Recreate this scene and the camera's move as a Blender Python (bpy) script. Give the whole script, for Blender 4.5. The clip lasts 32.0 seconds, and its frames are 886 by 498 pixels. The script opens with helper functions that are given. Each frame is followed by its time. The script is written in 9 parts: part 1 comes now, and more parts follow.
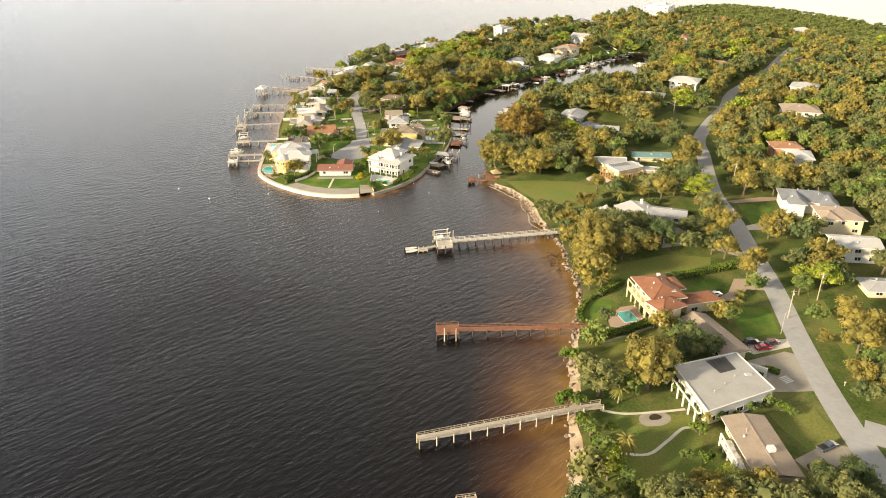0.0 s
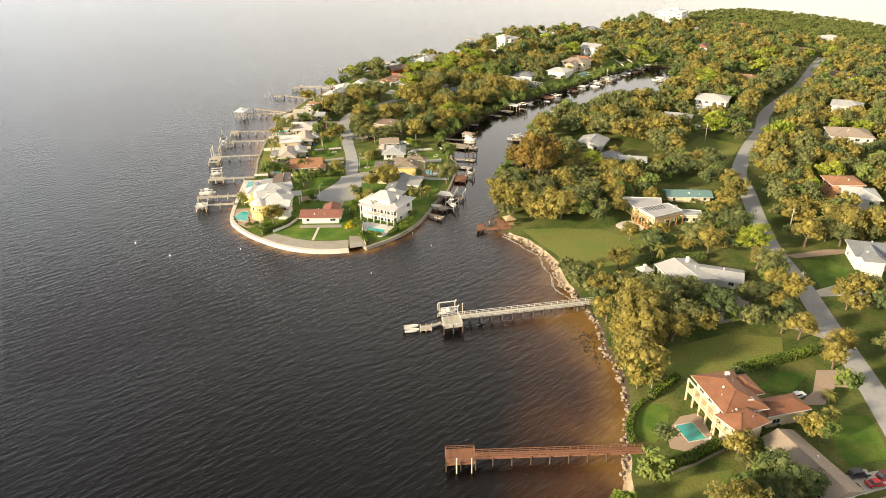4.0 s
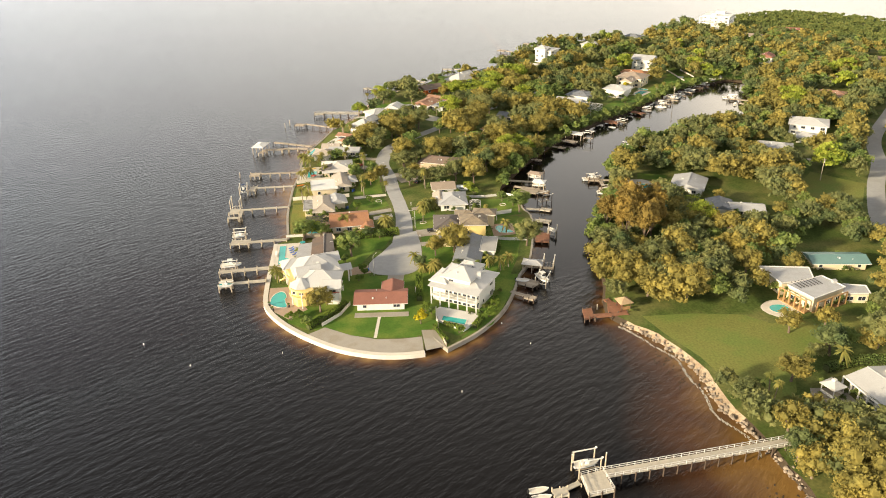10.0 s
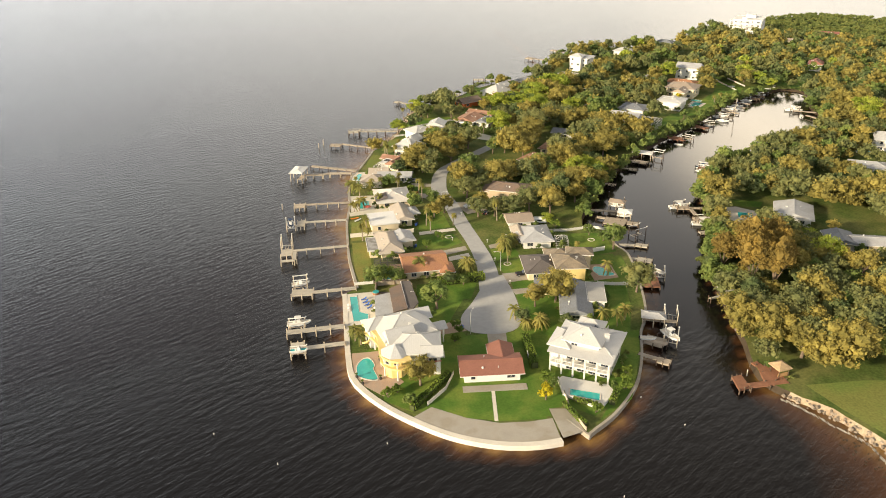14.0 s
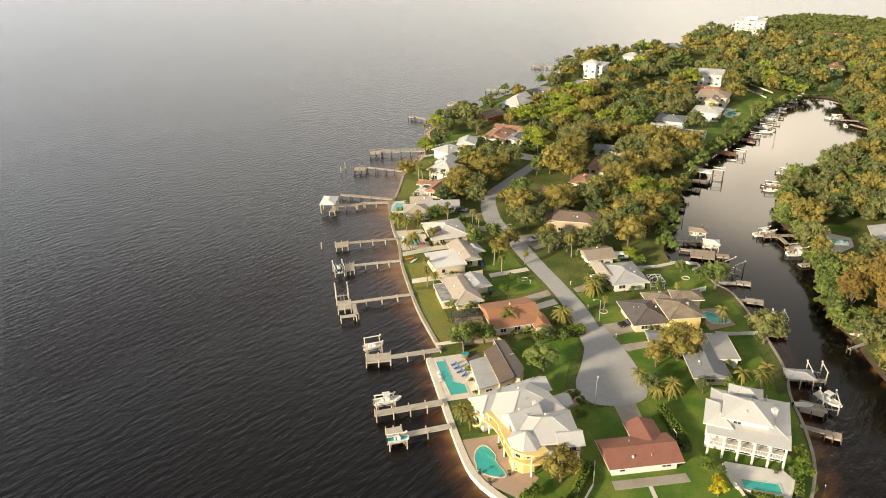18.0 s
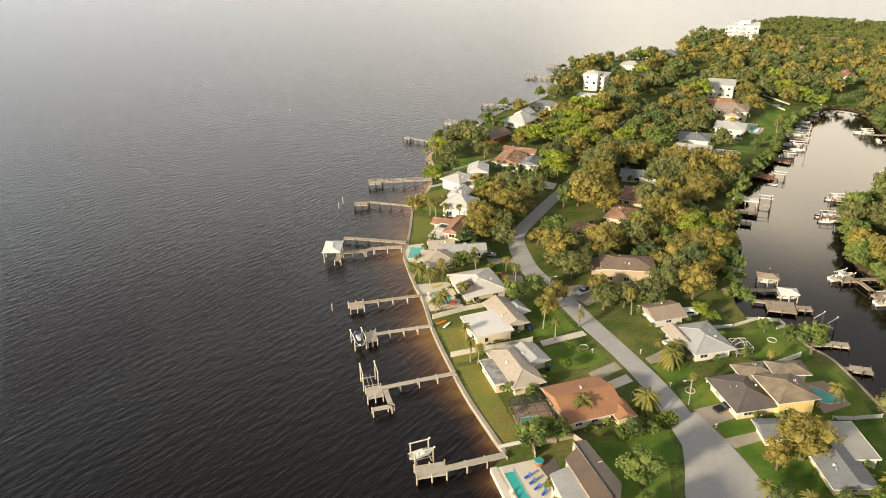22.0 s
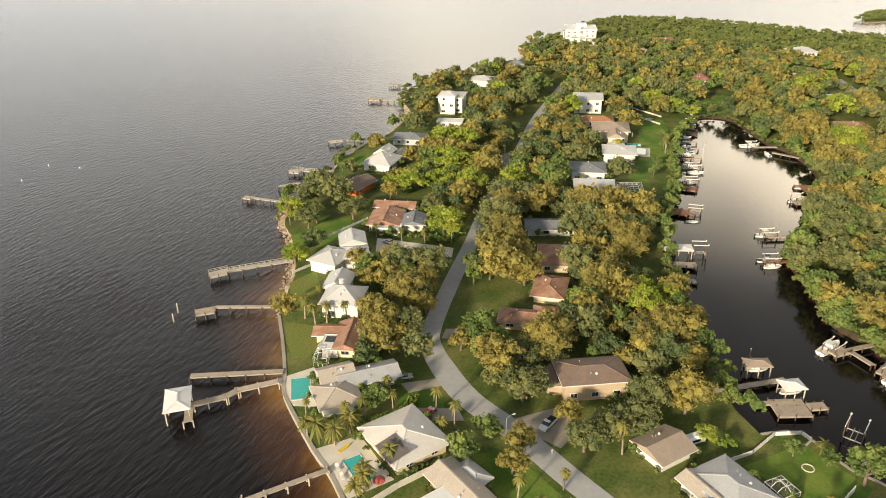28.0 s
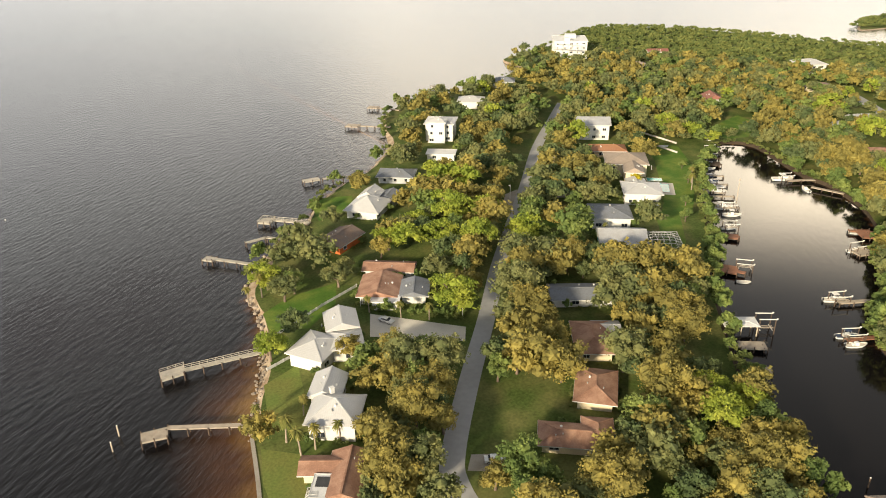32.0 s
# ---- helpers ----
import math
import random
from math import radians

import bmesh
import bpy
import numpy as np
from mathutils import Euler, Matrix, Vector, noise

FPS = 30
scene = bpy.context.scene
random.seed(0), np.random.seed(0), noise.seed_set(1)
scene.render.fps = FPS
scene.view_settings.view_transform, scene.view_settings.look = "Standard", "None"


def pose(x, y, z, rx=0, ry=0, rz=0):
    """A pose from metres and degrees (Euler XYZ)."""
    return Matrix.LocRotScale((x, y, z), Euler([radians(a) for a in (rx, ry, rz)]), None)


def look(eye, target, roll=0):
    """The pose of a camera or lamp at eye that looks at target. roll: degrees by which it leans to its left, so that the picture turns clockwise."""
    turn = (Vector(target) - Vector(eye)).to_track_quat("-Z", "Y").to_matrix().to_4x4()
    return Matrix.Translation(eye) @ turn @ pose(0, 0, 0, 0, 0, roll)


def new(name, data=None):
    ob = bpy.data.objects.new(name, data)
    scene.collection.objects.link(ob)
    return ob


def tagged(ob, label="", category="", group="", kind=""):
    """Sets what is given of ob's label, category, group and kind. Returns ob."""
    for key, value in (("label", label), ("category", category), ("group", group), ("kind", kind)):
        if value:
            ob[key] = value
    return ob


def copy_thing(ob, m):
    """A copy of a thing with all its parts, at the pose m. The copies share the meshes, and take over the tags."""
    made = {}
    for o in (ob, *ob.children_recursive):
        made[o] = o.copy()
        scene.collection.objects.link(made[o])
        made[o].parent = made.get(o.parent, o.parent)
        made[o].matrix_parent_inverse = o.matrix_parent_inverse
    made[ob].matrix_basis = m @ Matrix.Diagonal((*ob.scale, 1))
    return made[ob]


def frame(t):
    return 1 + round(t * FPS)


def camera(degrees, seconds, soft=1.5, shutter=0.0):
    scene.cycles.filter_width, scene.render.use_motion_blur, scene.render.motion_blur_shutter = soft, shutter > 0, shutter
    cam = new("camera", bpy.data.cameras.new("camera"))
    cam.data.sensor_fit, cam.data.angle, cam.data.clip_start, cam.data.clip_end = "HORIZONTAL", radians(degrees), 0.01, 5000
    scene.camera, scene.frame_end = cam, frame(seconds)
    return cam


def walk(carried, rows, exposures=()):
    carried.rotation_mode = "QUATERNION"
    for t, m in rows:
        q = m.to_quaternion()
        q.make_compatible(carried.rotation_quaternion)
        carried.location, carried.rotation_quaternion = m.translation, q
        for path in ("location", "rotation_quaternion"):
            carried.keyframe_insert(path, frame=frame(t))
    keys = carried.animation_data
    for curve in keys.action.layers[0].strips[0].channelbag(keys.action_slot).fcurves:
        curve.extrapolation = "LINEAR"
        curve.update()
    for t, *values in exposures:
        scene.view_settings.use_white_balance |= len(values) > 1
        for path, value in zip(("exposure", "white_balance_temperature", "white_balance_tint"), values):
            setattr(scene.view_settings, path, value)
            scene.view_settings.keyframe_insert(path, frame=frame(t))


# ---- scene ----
cam = camera(62.27, 32.0, 1.0)
# seconds, x, y, z of the eye, yaw, pitch, roll
ROWS = [
    (0.0, 0.06, 1.47, 117.63, -4.66, -25.57, 0.08),
    (0.5, 0.55, 8.47, 117.55, -4.68, -25.57, 0.04),
    (1.0, 1.03, 15.42, 117.52, -4.70, -25.60, 0.03),
    (1.5, 1.47, 22.42, 117.48, -4.74, -25.61, 0.04),
    (2.0, 1.86, 29.37, 117.32, -4.80, -25.59, 0.12),
    (2.5, 2.17, 36.33, 117.28, -4.85, -25.58, 0.17),
    (3.0, 2.21, 43.27, 117.20, -4.94, -25.56, 0.27),
    (3.5, 2.08, 50.17, 117.08, -5.00, -25.52, 0.34),
    (5.5, -0.74, 77.40, 116.75, -5.25, -25.60, 0.60),
    (6.0, -2.03, 83.92, 116.62, -5.33, -25.63, 0.67),
    (6.5, -3.68, 90.20, 116.50, -5.40, -25.65, 0.76),
    (7.0, -5.74, 96.30, 116.41, -5.47, -25.67, 0.81),
    (7.5, -8.08, 102.20, 116.32, -5.54, -25.68, 0.88),
    (8.0, -10.65, 107.91, 116.19, -5.59, -25.69, 0.92),
    (8.5, -13.41, 113.45, 116.15, -5.63, -25.69, 0.95),
    (9.0, -16.30, 118.92, 116.01, -5.69, -25.69, 1.01),
    (9.5, -19.29, 124.27, 115.88, -5.75, -25.64, 1.05),
    (10.0, -22.41, 129.66, 115.79, -5.78, -25.60, 1.08),
    (10.5, -25.65, 135.20, 115.61, -5.82, -25.56, 1.10),
    (11.0, -29.36, 140.68, 115.26, -5.87, -25.50, 1.12),
    (11.5, -33.41, 146.32, 115.21, -5.90, -25.53, 1.11),
    (12.0, -37.56, 151.83, 114.98, -5.92, -25.54, 1.13),
    (12.5, -41.89, 157.28, 114.76, -5.94, -25.57, 1.11),
    (13.0, -46.09, 162.66, 114.58, -6.04, -25.56, 1.12),
    (13.5, -50.48, 167.93, 114.48, -6.44, -25.54, 1.12),
    (14.0, -54.84, 173.11, 114.30, -7.54, -25.52, 1.15),
    (14.5, -59.44, 178.35, 114.28, -8.91, -25.62, 1.15),
    (16.5, -77.64, 199.23, 114.09, -11.53, -25.65, 1.14),
    (17.0, -81.63, 204.76, 113.95, -11.59, -25.62, 1.14),
    (17.5, -85.28, 210.21, 113.88, -11.55, -25.60, 1.14),
    (18.0, -88.52, 215.97, 113.78, -11.50, -25.59, 1.13),
    (18.5, -91.11, 221.29, 113.59, -11.49, -25.59, 1.14),
    (19.0, -93.56, 227.25, 113.35, -11.55, -25.58, 1.15),
    (19.5, -95.74, 233.35, 113.33, -11.75, -25.61, 1.08),
    (20.0, -97.45, 239.55, 112.96, -11.95, -25.59, 1.08),
    (20.5, -98.84, 245.80, 112.77, -12.30, -25.57, 1.08),
    (21.0, -100.12, 251.95, 112.79, -13.02, -25.60, 1.05),
    (21.5, -101.04, 258.25, 112.72, -13.99, -25.61, 1.04),
    (22.0, -101.88, 264.54, 112.65, -15.12, -25.62, 1.03),
    (22.5, -102.31, 271.05, 112.45, -16.31, -25.64, 1.05),
    (23.0, -102.80, 277.43, 112.38, -17.60, -25.71, 1.03),
    (23.5, -102.94, 283.92, 112.22, -18.92, -25.75, 1.02),
    (24.0, -103.00, 290.31, 112.06, -20.27, -25.77, 1.01),
    (24.5, -102.75, 296.84, 111.99, -21.58, -25.83, 0.97),
    (25.0, -102.63, 303.30, 111.96, -22.89, -25.88, 0.93),
    (25.5, -101.98, 309.97, 111.63, -24.15, -25.87, 0.92),
    (27.5, -97.65, 335.94, 111.10, -29.23, -25.85, 0.96),
    (28.0, -96.30, 342.37, 110.98, -30.43, -25.85, 0.94),
    (28.5, -94.59, 348.90, 110.77, -31.12, -25.85, 0.93),
    (29.0, -92.81, 355.26, 110.78, -31.73, -25.89, 0.91),
    (29.5, -90.90, 361.72, 110.57, -32.29, -25.88, 0.88),
    (30.0, -88.82, 368.09, 110.40, -32.64, -25.86, 0.90),
    (30.5, -86.80, 374.33, 110.53, -32.89, -25.86, 0.91),
    (31.0, -84.44, 380.59, 110.40, -33.10, -25.82, 0.91),
    (31.5, -82.15, 386.89, 110.23, -33.17, -25.77, 0.94),
    (32.0, -79.75, 393.09, 110.14, -33.27, -25.73, 0.95),
]
walk(cam, [(t, pose(x, y, z, 90 + pitch, roll, yaw)) for t, x, y, z, yaw, pitch, roll in ROWS],
     exposures=((0.0, 1.34, 6500, 10), (6.0, 1.28, 6480, 10), (10.0, 1.25, 6440, 10), (13.0, 1.14, 6420, 10), (16.5, 1.03, 6360, 10), (19.0, 0.97, 6320, 10), (25.0, 0.95, 6240, 10), (28.0, 0.92, 6180, 10), (32.0, 0.96, 6150, 10)))

# ---- world, sun, exposure ----
SUN_AZ, SUN_EL = radians(245), radians(17)      # azimuth clockwise from +y
world = bpy.data.worlds.new("sky")
scene.world = world
world.use_nodes = True
wn, wl = world.node_tree.nodes, world.node_tree.links
wn.clear()
w_out, w_bg = wn.new("ShaderNodeOutputWorld"), wn.new("ShaderNodeBackground")
w_sky = wn.new("ShaderNodeTexSky")
w_sky.sky_type, w_sky.sun_disc = "NISHITA", False
w_sky.sun_elevation, w_sky.sun_rotation = SUN_EL, SUN_AZ
w_sky.dust_density, w_sky.air_density = 2.0, 1.0
w_co = wn.new("ShaderNodeTexCoord")
w_map = wn.new("ShaderNodeMapping")
w_map.inputs["Scale"].default_value = (1.0, 1.0, 3.0)
w_noise = wn.new("ShaderNodeTexNoise")
w_noise.inputs["Scale"].default_value, w_noise.inputs["Detail"].default_value = 2.2, 6
w_ramp = wn.new("ShaderNodeValToRGB")
w_ramp.color_ramp.elements[0].position, w_ramp.color_ramp.elements[0].color = 0.36, (0.30, 0.30, 0.32, 1)
w_ramp.color_ramp.elements[1].position, w_ramp.color_ramp.elements[1].color = 0.66, (1.02, 0.92, 0.74, 1)
w_str = wn.new("ShaderNodeVectorMath")
w_str.operation = "SCALE"
w_str.inputs["Scale"].default_value = 0.10
# a thin high overcast that glows warm towards the east-north-east
w_dot = wn.new("ShaderNodeVectorMath")
w_dot.operation = "DOT_PRODUCT"
w_dot.inputs[1].default_value = (0.80, 0.60, 0.0)
w_rng = wn.new("ShaderNodeMapRange")
w_rng.interpolation_type = "SMOOTHSTEP"
w_rng.inputs["From Min"].default_value, w_rng.inputs["From Max"].default_value = -0.25, 1.0
w_warm = wn.new("ShaderNodeMix")
w_warm.data_type = "RGBA"
w_warm.inputs["A"].default_value, w_warm.inputs["B"].default_value = (0.84, 0.885, 0.95, 1), (0.925, 0.845, 0.73, 1)
w_cl = wn.new("ShaderNodeMix")
w_cl.data_type, w_cl.blend_type = "RGBA", "MULTIPLY"
w_cl.inputs["Factor"].default_value = 0.32
w_mix = wn.new("ShaderNodeMix")
w_mix.data_type = "RGBA"
w_mix.inputs["Factor"].default_value = 0.80
wl.new(w_co.outputs["Generated"], w_map.inputs["Vector"])
wl.new(w_map.outputs["Vector"], w_noise.inputs["Vector"])
wl.new(w_noise.outputs["Fac"], w_ramp.inputs["Fac"])
wl.new(w_co.outputs["Generated"], w_dot.inputs[0])
wl.new(w_dot.outputs["Value"], w_rng.inputs["Value"])
wl.new(w_rng.outputs["Result"], w_warm.inputs["Factor"])
wl.new(w_warm.outputs["Result"], w_cl.inputs["A"])
wl.new(w_ramp.outputs["Color"], w_cl.inputs["B"])
wl.new(w_sky.outputs["Color"], w_str.inputs[0])
wl.new(w_str.outputs["Vector"], w_mix.inputs["A"])
wl.new(w_cl.outputs["Result"], w_mix.inputs["B"])
w_sep = wn.new("ShaderNodeSeparateXYZ")
w_el = wn.new("ShaderNodeMapRange")
w_el.inputs["From Min"].default_value, w_el.inputs["From Max"].default_value = 0.15, 0.68
w_el.inputs["To Min"].default_value, w_el.inputs["To Max"].default_value = 1.05, 0.18
w_dim = wn.new("ShaderNodeVectorMath")
w_dim.operation = "SCALE"
wl.new(w_co.outputs["Generated"], w_sep.inputs[0])
wl.new(w_sep.outputs["Z"], w_el.inputs["Value"])
wl.new(w_mix.outputs["Result"], w_dim.inputs[0])
wl.new(w_el.outputs["Result"], w_dim.inputs["Scale"])
# bright sunlit cloud banks low over the far shore
w_gaz, w_gel, w_gcl, w_gm, w_gm2 = (wn.new("ShaderNodeMapRange"), wn.new("ShaderNodeMapRange"), wn.new("ShaderNodeMapRange"), wn.new("ShaderNodeMath"), wn.new("ShaderNodeMath"))
w_gaz.interpolation_type = w_gel.interpolation_type = "SMOOTHSTEP"
w_gaz.inputs["From Min"].default_value, w_gaz.inputs["From Max"].default_value = 0.82, 0.94
w_gel.inputs["From Min"].default_value, w_gel.inputs["From Max"].default_value = 0.34, 0.46
w_gel.inputs["To Min"].default_value, w_gel.inputs["To Max"].default_value = 1.0, 0.0
w_glo = wn.new("ShaderNodeMapRange")
w_glo.inputs["From Min"].default_value, w_glo.inputs["From Max"].default_value = 0.15, 0.26
w_gm0 = wn.new("ShaderNodeMath")
w_gm0.operation = "MULTIPLY"
wl.new(w_sep.outputs["Z"], w_glo.inputs["Value"])
wl.new(w_gel.outputs["Result"], w_gm0.inputs[0])
wl.new(w_glo.outputs["Result"], w_gm0.inputs[1])
w_gcl.inputs["From Min"].default_value, w_gcl.inputs["From Max"].default_value = 0.36, 0.56
w_gcl.inputs["To Min"].default_value = 0.35
w_gm.operation = w_gm2.operation = "MULTIPLY"
wl.new(w_dot.outputs["Value"], w_gaz.inputs["Value"])
wl.new(w_sep.outputs["Z"], w_gel.inputs["Value"])
wl.new(w_noise.outputs["Fac"], w_gcl.inputs["Value"])
wl.new(w_gaz.outputs["Result"], w_gm.inputs[0])
wl.new(w_gm0.outputs[0], w_gm.inputs[1])
wl.new(w_gm.outputs[0], w_gm2.inputs[0])
wl.new(w_gcl.outputs["Result"], w_gm2.inputs[1])
w_glow = wn.new("ShaderNodeMix")
w_glow.data_type, w_glow.blend_type = "RGBA", "ADD"
w_glow.inputs["B"].default_value = (4.0, 3.2, 2.08, 1)
wl.new(w_gm2.outputs[0], w_glow.inputs["Factor"])
wl.new(w_dim.outputs["Vector"], w_glow.inputs["A"])
# added smooth brightening of the sky half way up in the north, lifting water reflections
w_nd, w_nr, w_ns = wn.new("ShaderNodeVectorMath"), wn.new("ShaderNodeMapRange"), wn.new("ShaderNodeVectorMath")
w_nd.operation, w_ns.operation = "DOT_PRODUCT", "SCALE"
w_nd.inputs[1].default_value = (0.24, 0.81, 0.53)
w_nr.interpolation_type = "SMOOTHSTEP"
w_nr.inputs["From Min"].default_value, w_nr.inputs["From Max"].default_value = 0.86, 1.0
w_nr.inputs["To Min"].default_value, w_nr.inputs["To Max"].default_value = 1.0, 1.32
wl.new(w_co.outputs["Generated"], w_nd.inputs[0])
wl.new(w_nd.outputs["Value"], w_nr.inputs["Value"])
wl.new(w_glow.outputs["Result"], w_ns.inputs[0])
wl.new(w_nr.outputs["Result"], w_ns.inputs["Scale"])
wl.new(w_ns.outputs["Vector"], w_bg.inputs["Color"])
w_bg.inputs["Strength"].default_value = 1.1
wl.new(w_bg.outputs["Background"], w_out.inputs["Surface"])

sun = new("sun", bpy.data.lights.new("sun", "SUN"))
sun.data.energy, sun.data.angle, sun.data.color = 3.7, radians(5), (1.0, 0.84, 0.58)
sun_way = Vector((math.sin(SUN_AZ) * math.cos(SUN_EL), math.cos(SUN_AZ) * math.cos(SUN_EL), math.sin(SUN_EL)))
sun.matrix_world = look(sun_way * 300, (0, 0, 0))

# ---- materials ----
MATS = {}


def mat(name, color, rough=0.7, metal=0.0, var=0.25, scale=0.6, fine=6.0, bump=0.15, island=0.0, obj=0.0, spec=0.3, second=None, coat=0.0):
    """A painted, mineral or leafy surface: two scales of noise vary a base colour; second mixes a stain colour in."""
    if name in MATS:
        return MATS[name]
    m = bpy.data.materials.new(name)
    m.use_nodes = True
    n, l = m.node_tree.nodes, m.node_tree.links
    b = n["Principled BSDF"]
    b.inputs["Roughness"].default_value, b.inputs["Metallic"].default_value = rough, metal
    b.inputs["Specular IOR Level"].default_value = spec
    b.inputs["Coat Weight"].default_value = coat
    co = n.new("ShaderNodeNewGeometry")
    big, small = n.new("ShaderNodeTexNoise"), n.new("ShaderNodeTexNoise")
    big.inputs["Scale"].default_value, big.inputs["Detail"].default_value = scale, 5
    small.inputs["Scale"].default_value, small.inputs["Detail"].default_value = fine, 3
    l.new(co.outputs["Position"], big.inputs["Vector"])
    l.new(co.outputs["Position"], small.inputs["Vector"])
    add = n.new("ShaderNodeMath")
    add.operation = "ADD"
    l.new(big.outputs["Fac"], add.inputs[0])
    l.new(small.outputs["Fac"], add.inputs[1])
    rng = n.new("ShaderNodeMapRange")
    rng.inputs["From Min"].default_value, rng.inputs["From Max"].default_value = 0.65, 1.35
    rng.inputs["To Min"].default_value, rng.inputs["To Max"].default_value = 1 - var, 1 + var
    l.new(add.outputs[0], rng.inputs["Value"])
    value = rng.outputs["Result"]
    for amount, source in ((island, "island"), (obj, "obj")):
        if amount:
            r = n.new("ShaderNodeMapRange")
            r.inputs["To Min"].default_value, r.inputs["To Max"].default_value = 1 - amount, 1 + amount
            src = co.outputs["Random Per Island"] if source == "island" else n.new("ShaderNodeObjectInfo").outputs["Random"]
            l.new(src, r.inputs["Value"])
            mul = n.new("ShaderNodeMath")
            mul.operation = "MULTIPLY"
            l.new(value, mul.inputs[0])
            l.new(r.outputs["Result"], mul.inputs[1])
            value = mul.outputs[0]
    base = n.new("ShaderNodeRGB")
    base.outputs[0].default_value = (*color, 1)
    col = base.outputs[0]
    if second:
        mx = n.new("ShaderNodeMix")
        mx.data_type = "RGBA"
        mx.inputs["A"].default_value, mx.inputs["B"].default_value = (*color, 1), (*second, 1)
        if obj:
            l.new(n.new("ShaderNodeObjectInfo").outputs["Random"], mx.inputs["Factor"])
        else:
            sr = n.new("ShaderNodeMapRange")
            sr.inputs["From Min"].default_value, sr.inputs["From Max"].default_value = 0.42, 0.62
            l.new(big.outputs["Fac"], sr.inputs["Value"])
            l.new(sr.outputs["Result"], mx.inputs["Factor"])
        col = mx.outputs["Result"]
    vm = n.new("ShaderNodeVectorMath")
    vm.operation = "SCALE"
    l.new(col, vm.inputs[0])
    l.new(value, vm.inputs["Scale"])
    l.new(vm.outputs["Vector"], b.inputs["Base Color"])
    if bump:
        bp = n.new("ShaderNodeBump")
        bp.inputs["Strength"].default_value, bp.inputs["Distance"].default_value = bump, 0.05
        l.new(small.outputs["Fac"], bp.inputs["Height"])
        l.new(bp.outputs["Normal"], b.inputs["Normal"])
    MATS[name] = m
    return m


def glass_mat(name, color, rough=0.06):
    m = mat(name, color, rough, var=0.1, bump=0.0, spec=0.8)
    return m


def ribbed(name, color, pitch=0.45, var=0.14, rough=0.45, second=None):
    """Standing-seam or tiled roofing: noise as in mat() with a fine wave in the relief."""
    m = mat(name, color, rough, var=var, scale=0.35, fine=3.0, bump=0.1, second=second, spec=0.4)
    n, l = m.node_tree.nodes, m.node_tree.links
    wave = n.new("ShaderNodeTexWave")
    wave.inputs["Scale"].default_value = 1.0 / pitch / 3.0
    tc = n.new("ShaderNodeTexCoord")
    l.new(tc.outputs["Object"], wave.inputs["Vector"])
    bp = n.new("ShaderNodeBump")
    bp.inputs["Strength"].default_value, bp.inputs["Distance"].default_value = 0.16, 0.06
    l.new(wave.outputs["Fac"], bp.inputs["Height"])
    l.new(bp.outputs["Normal"], n["Principled BSDF"].inputs["Normal"])
    return m


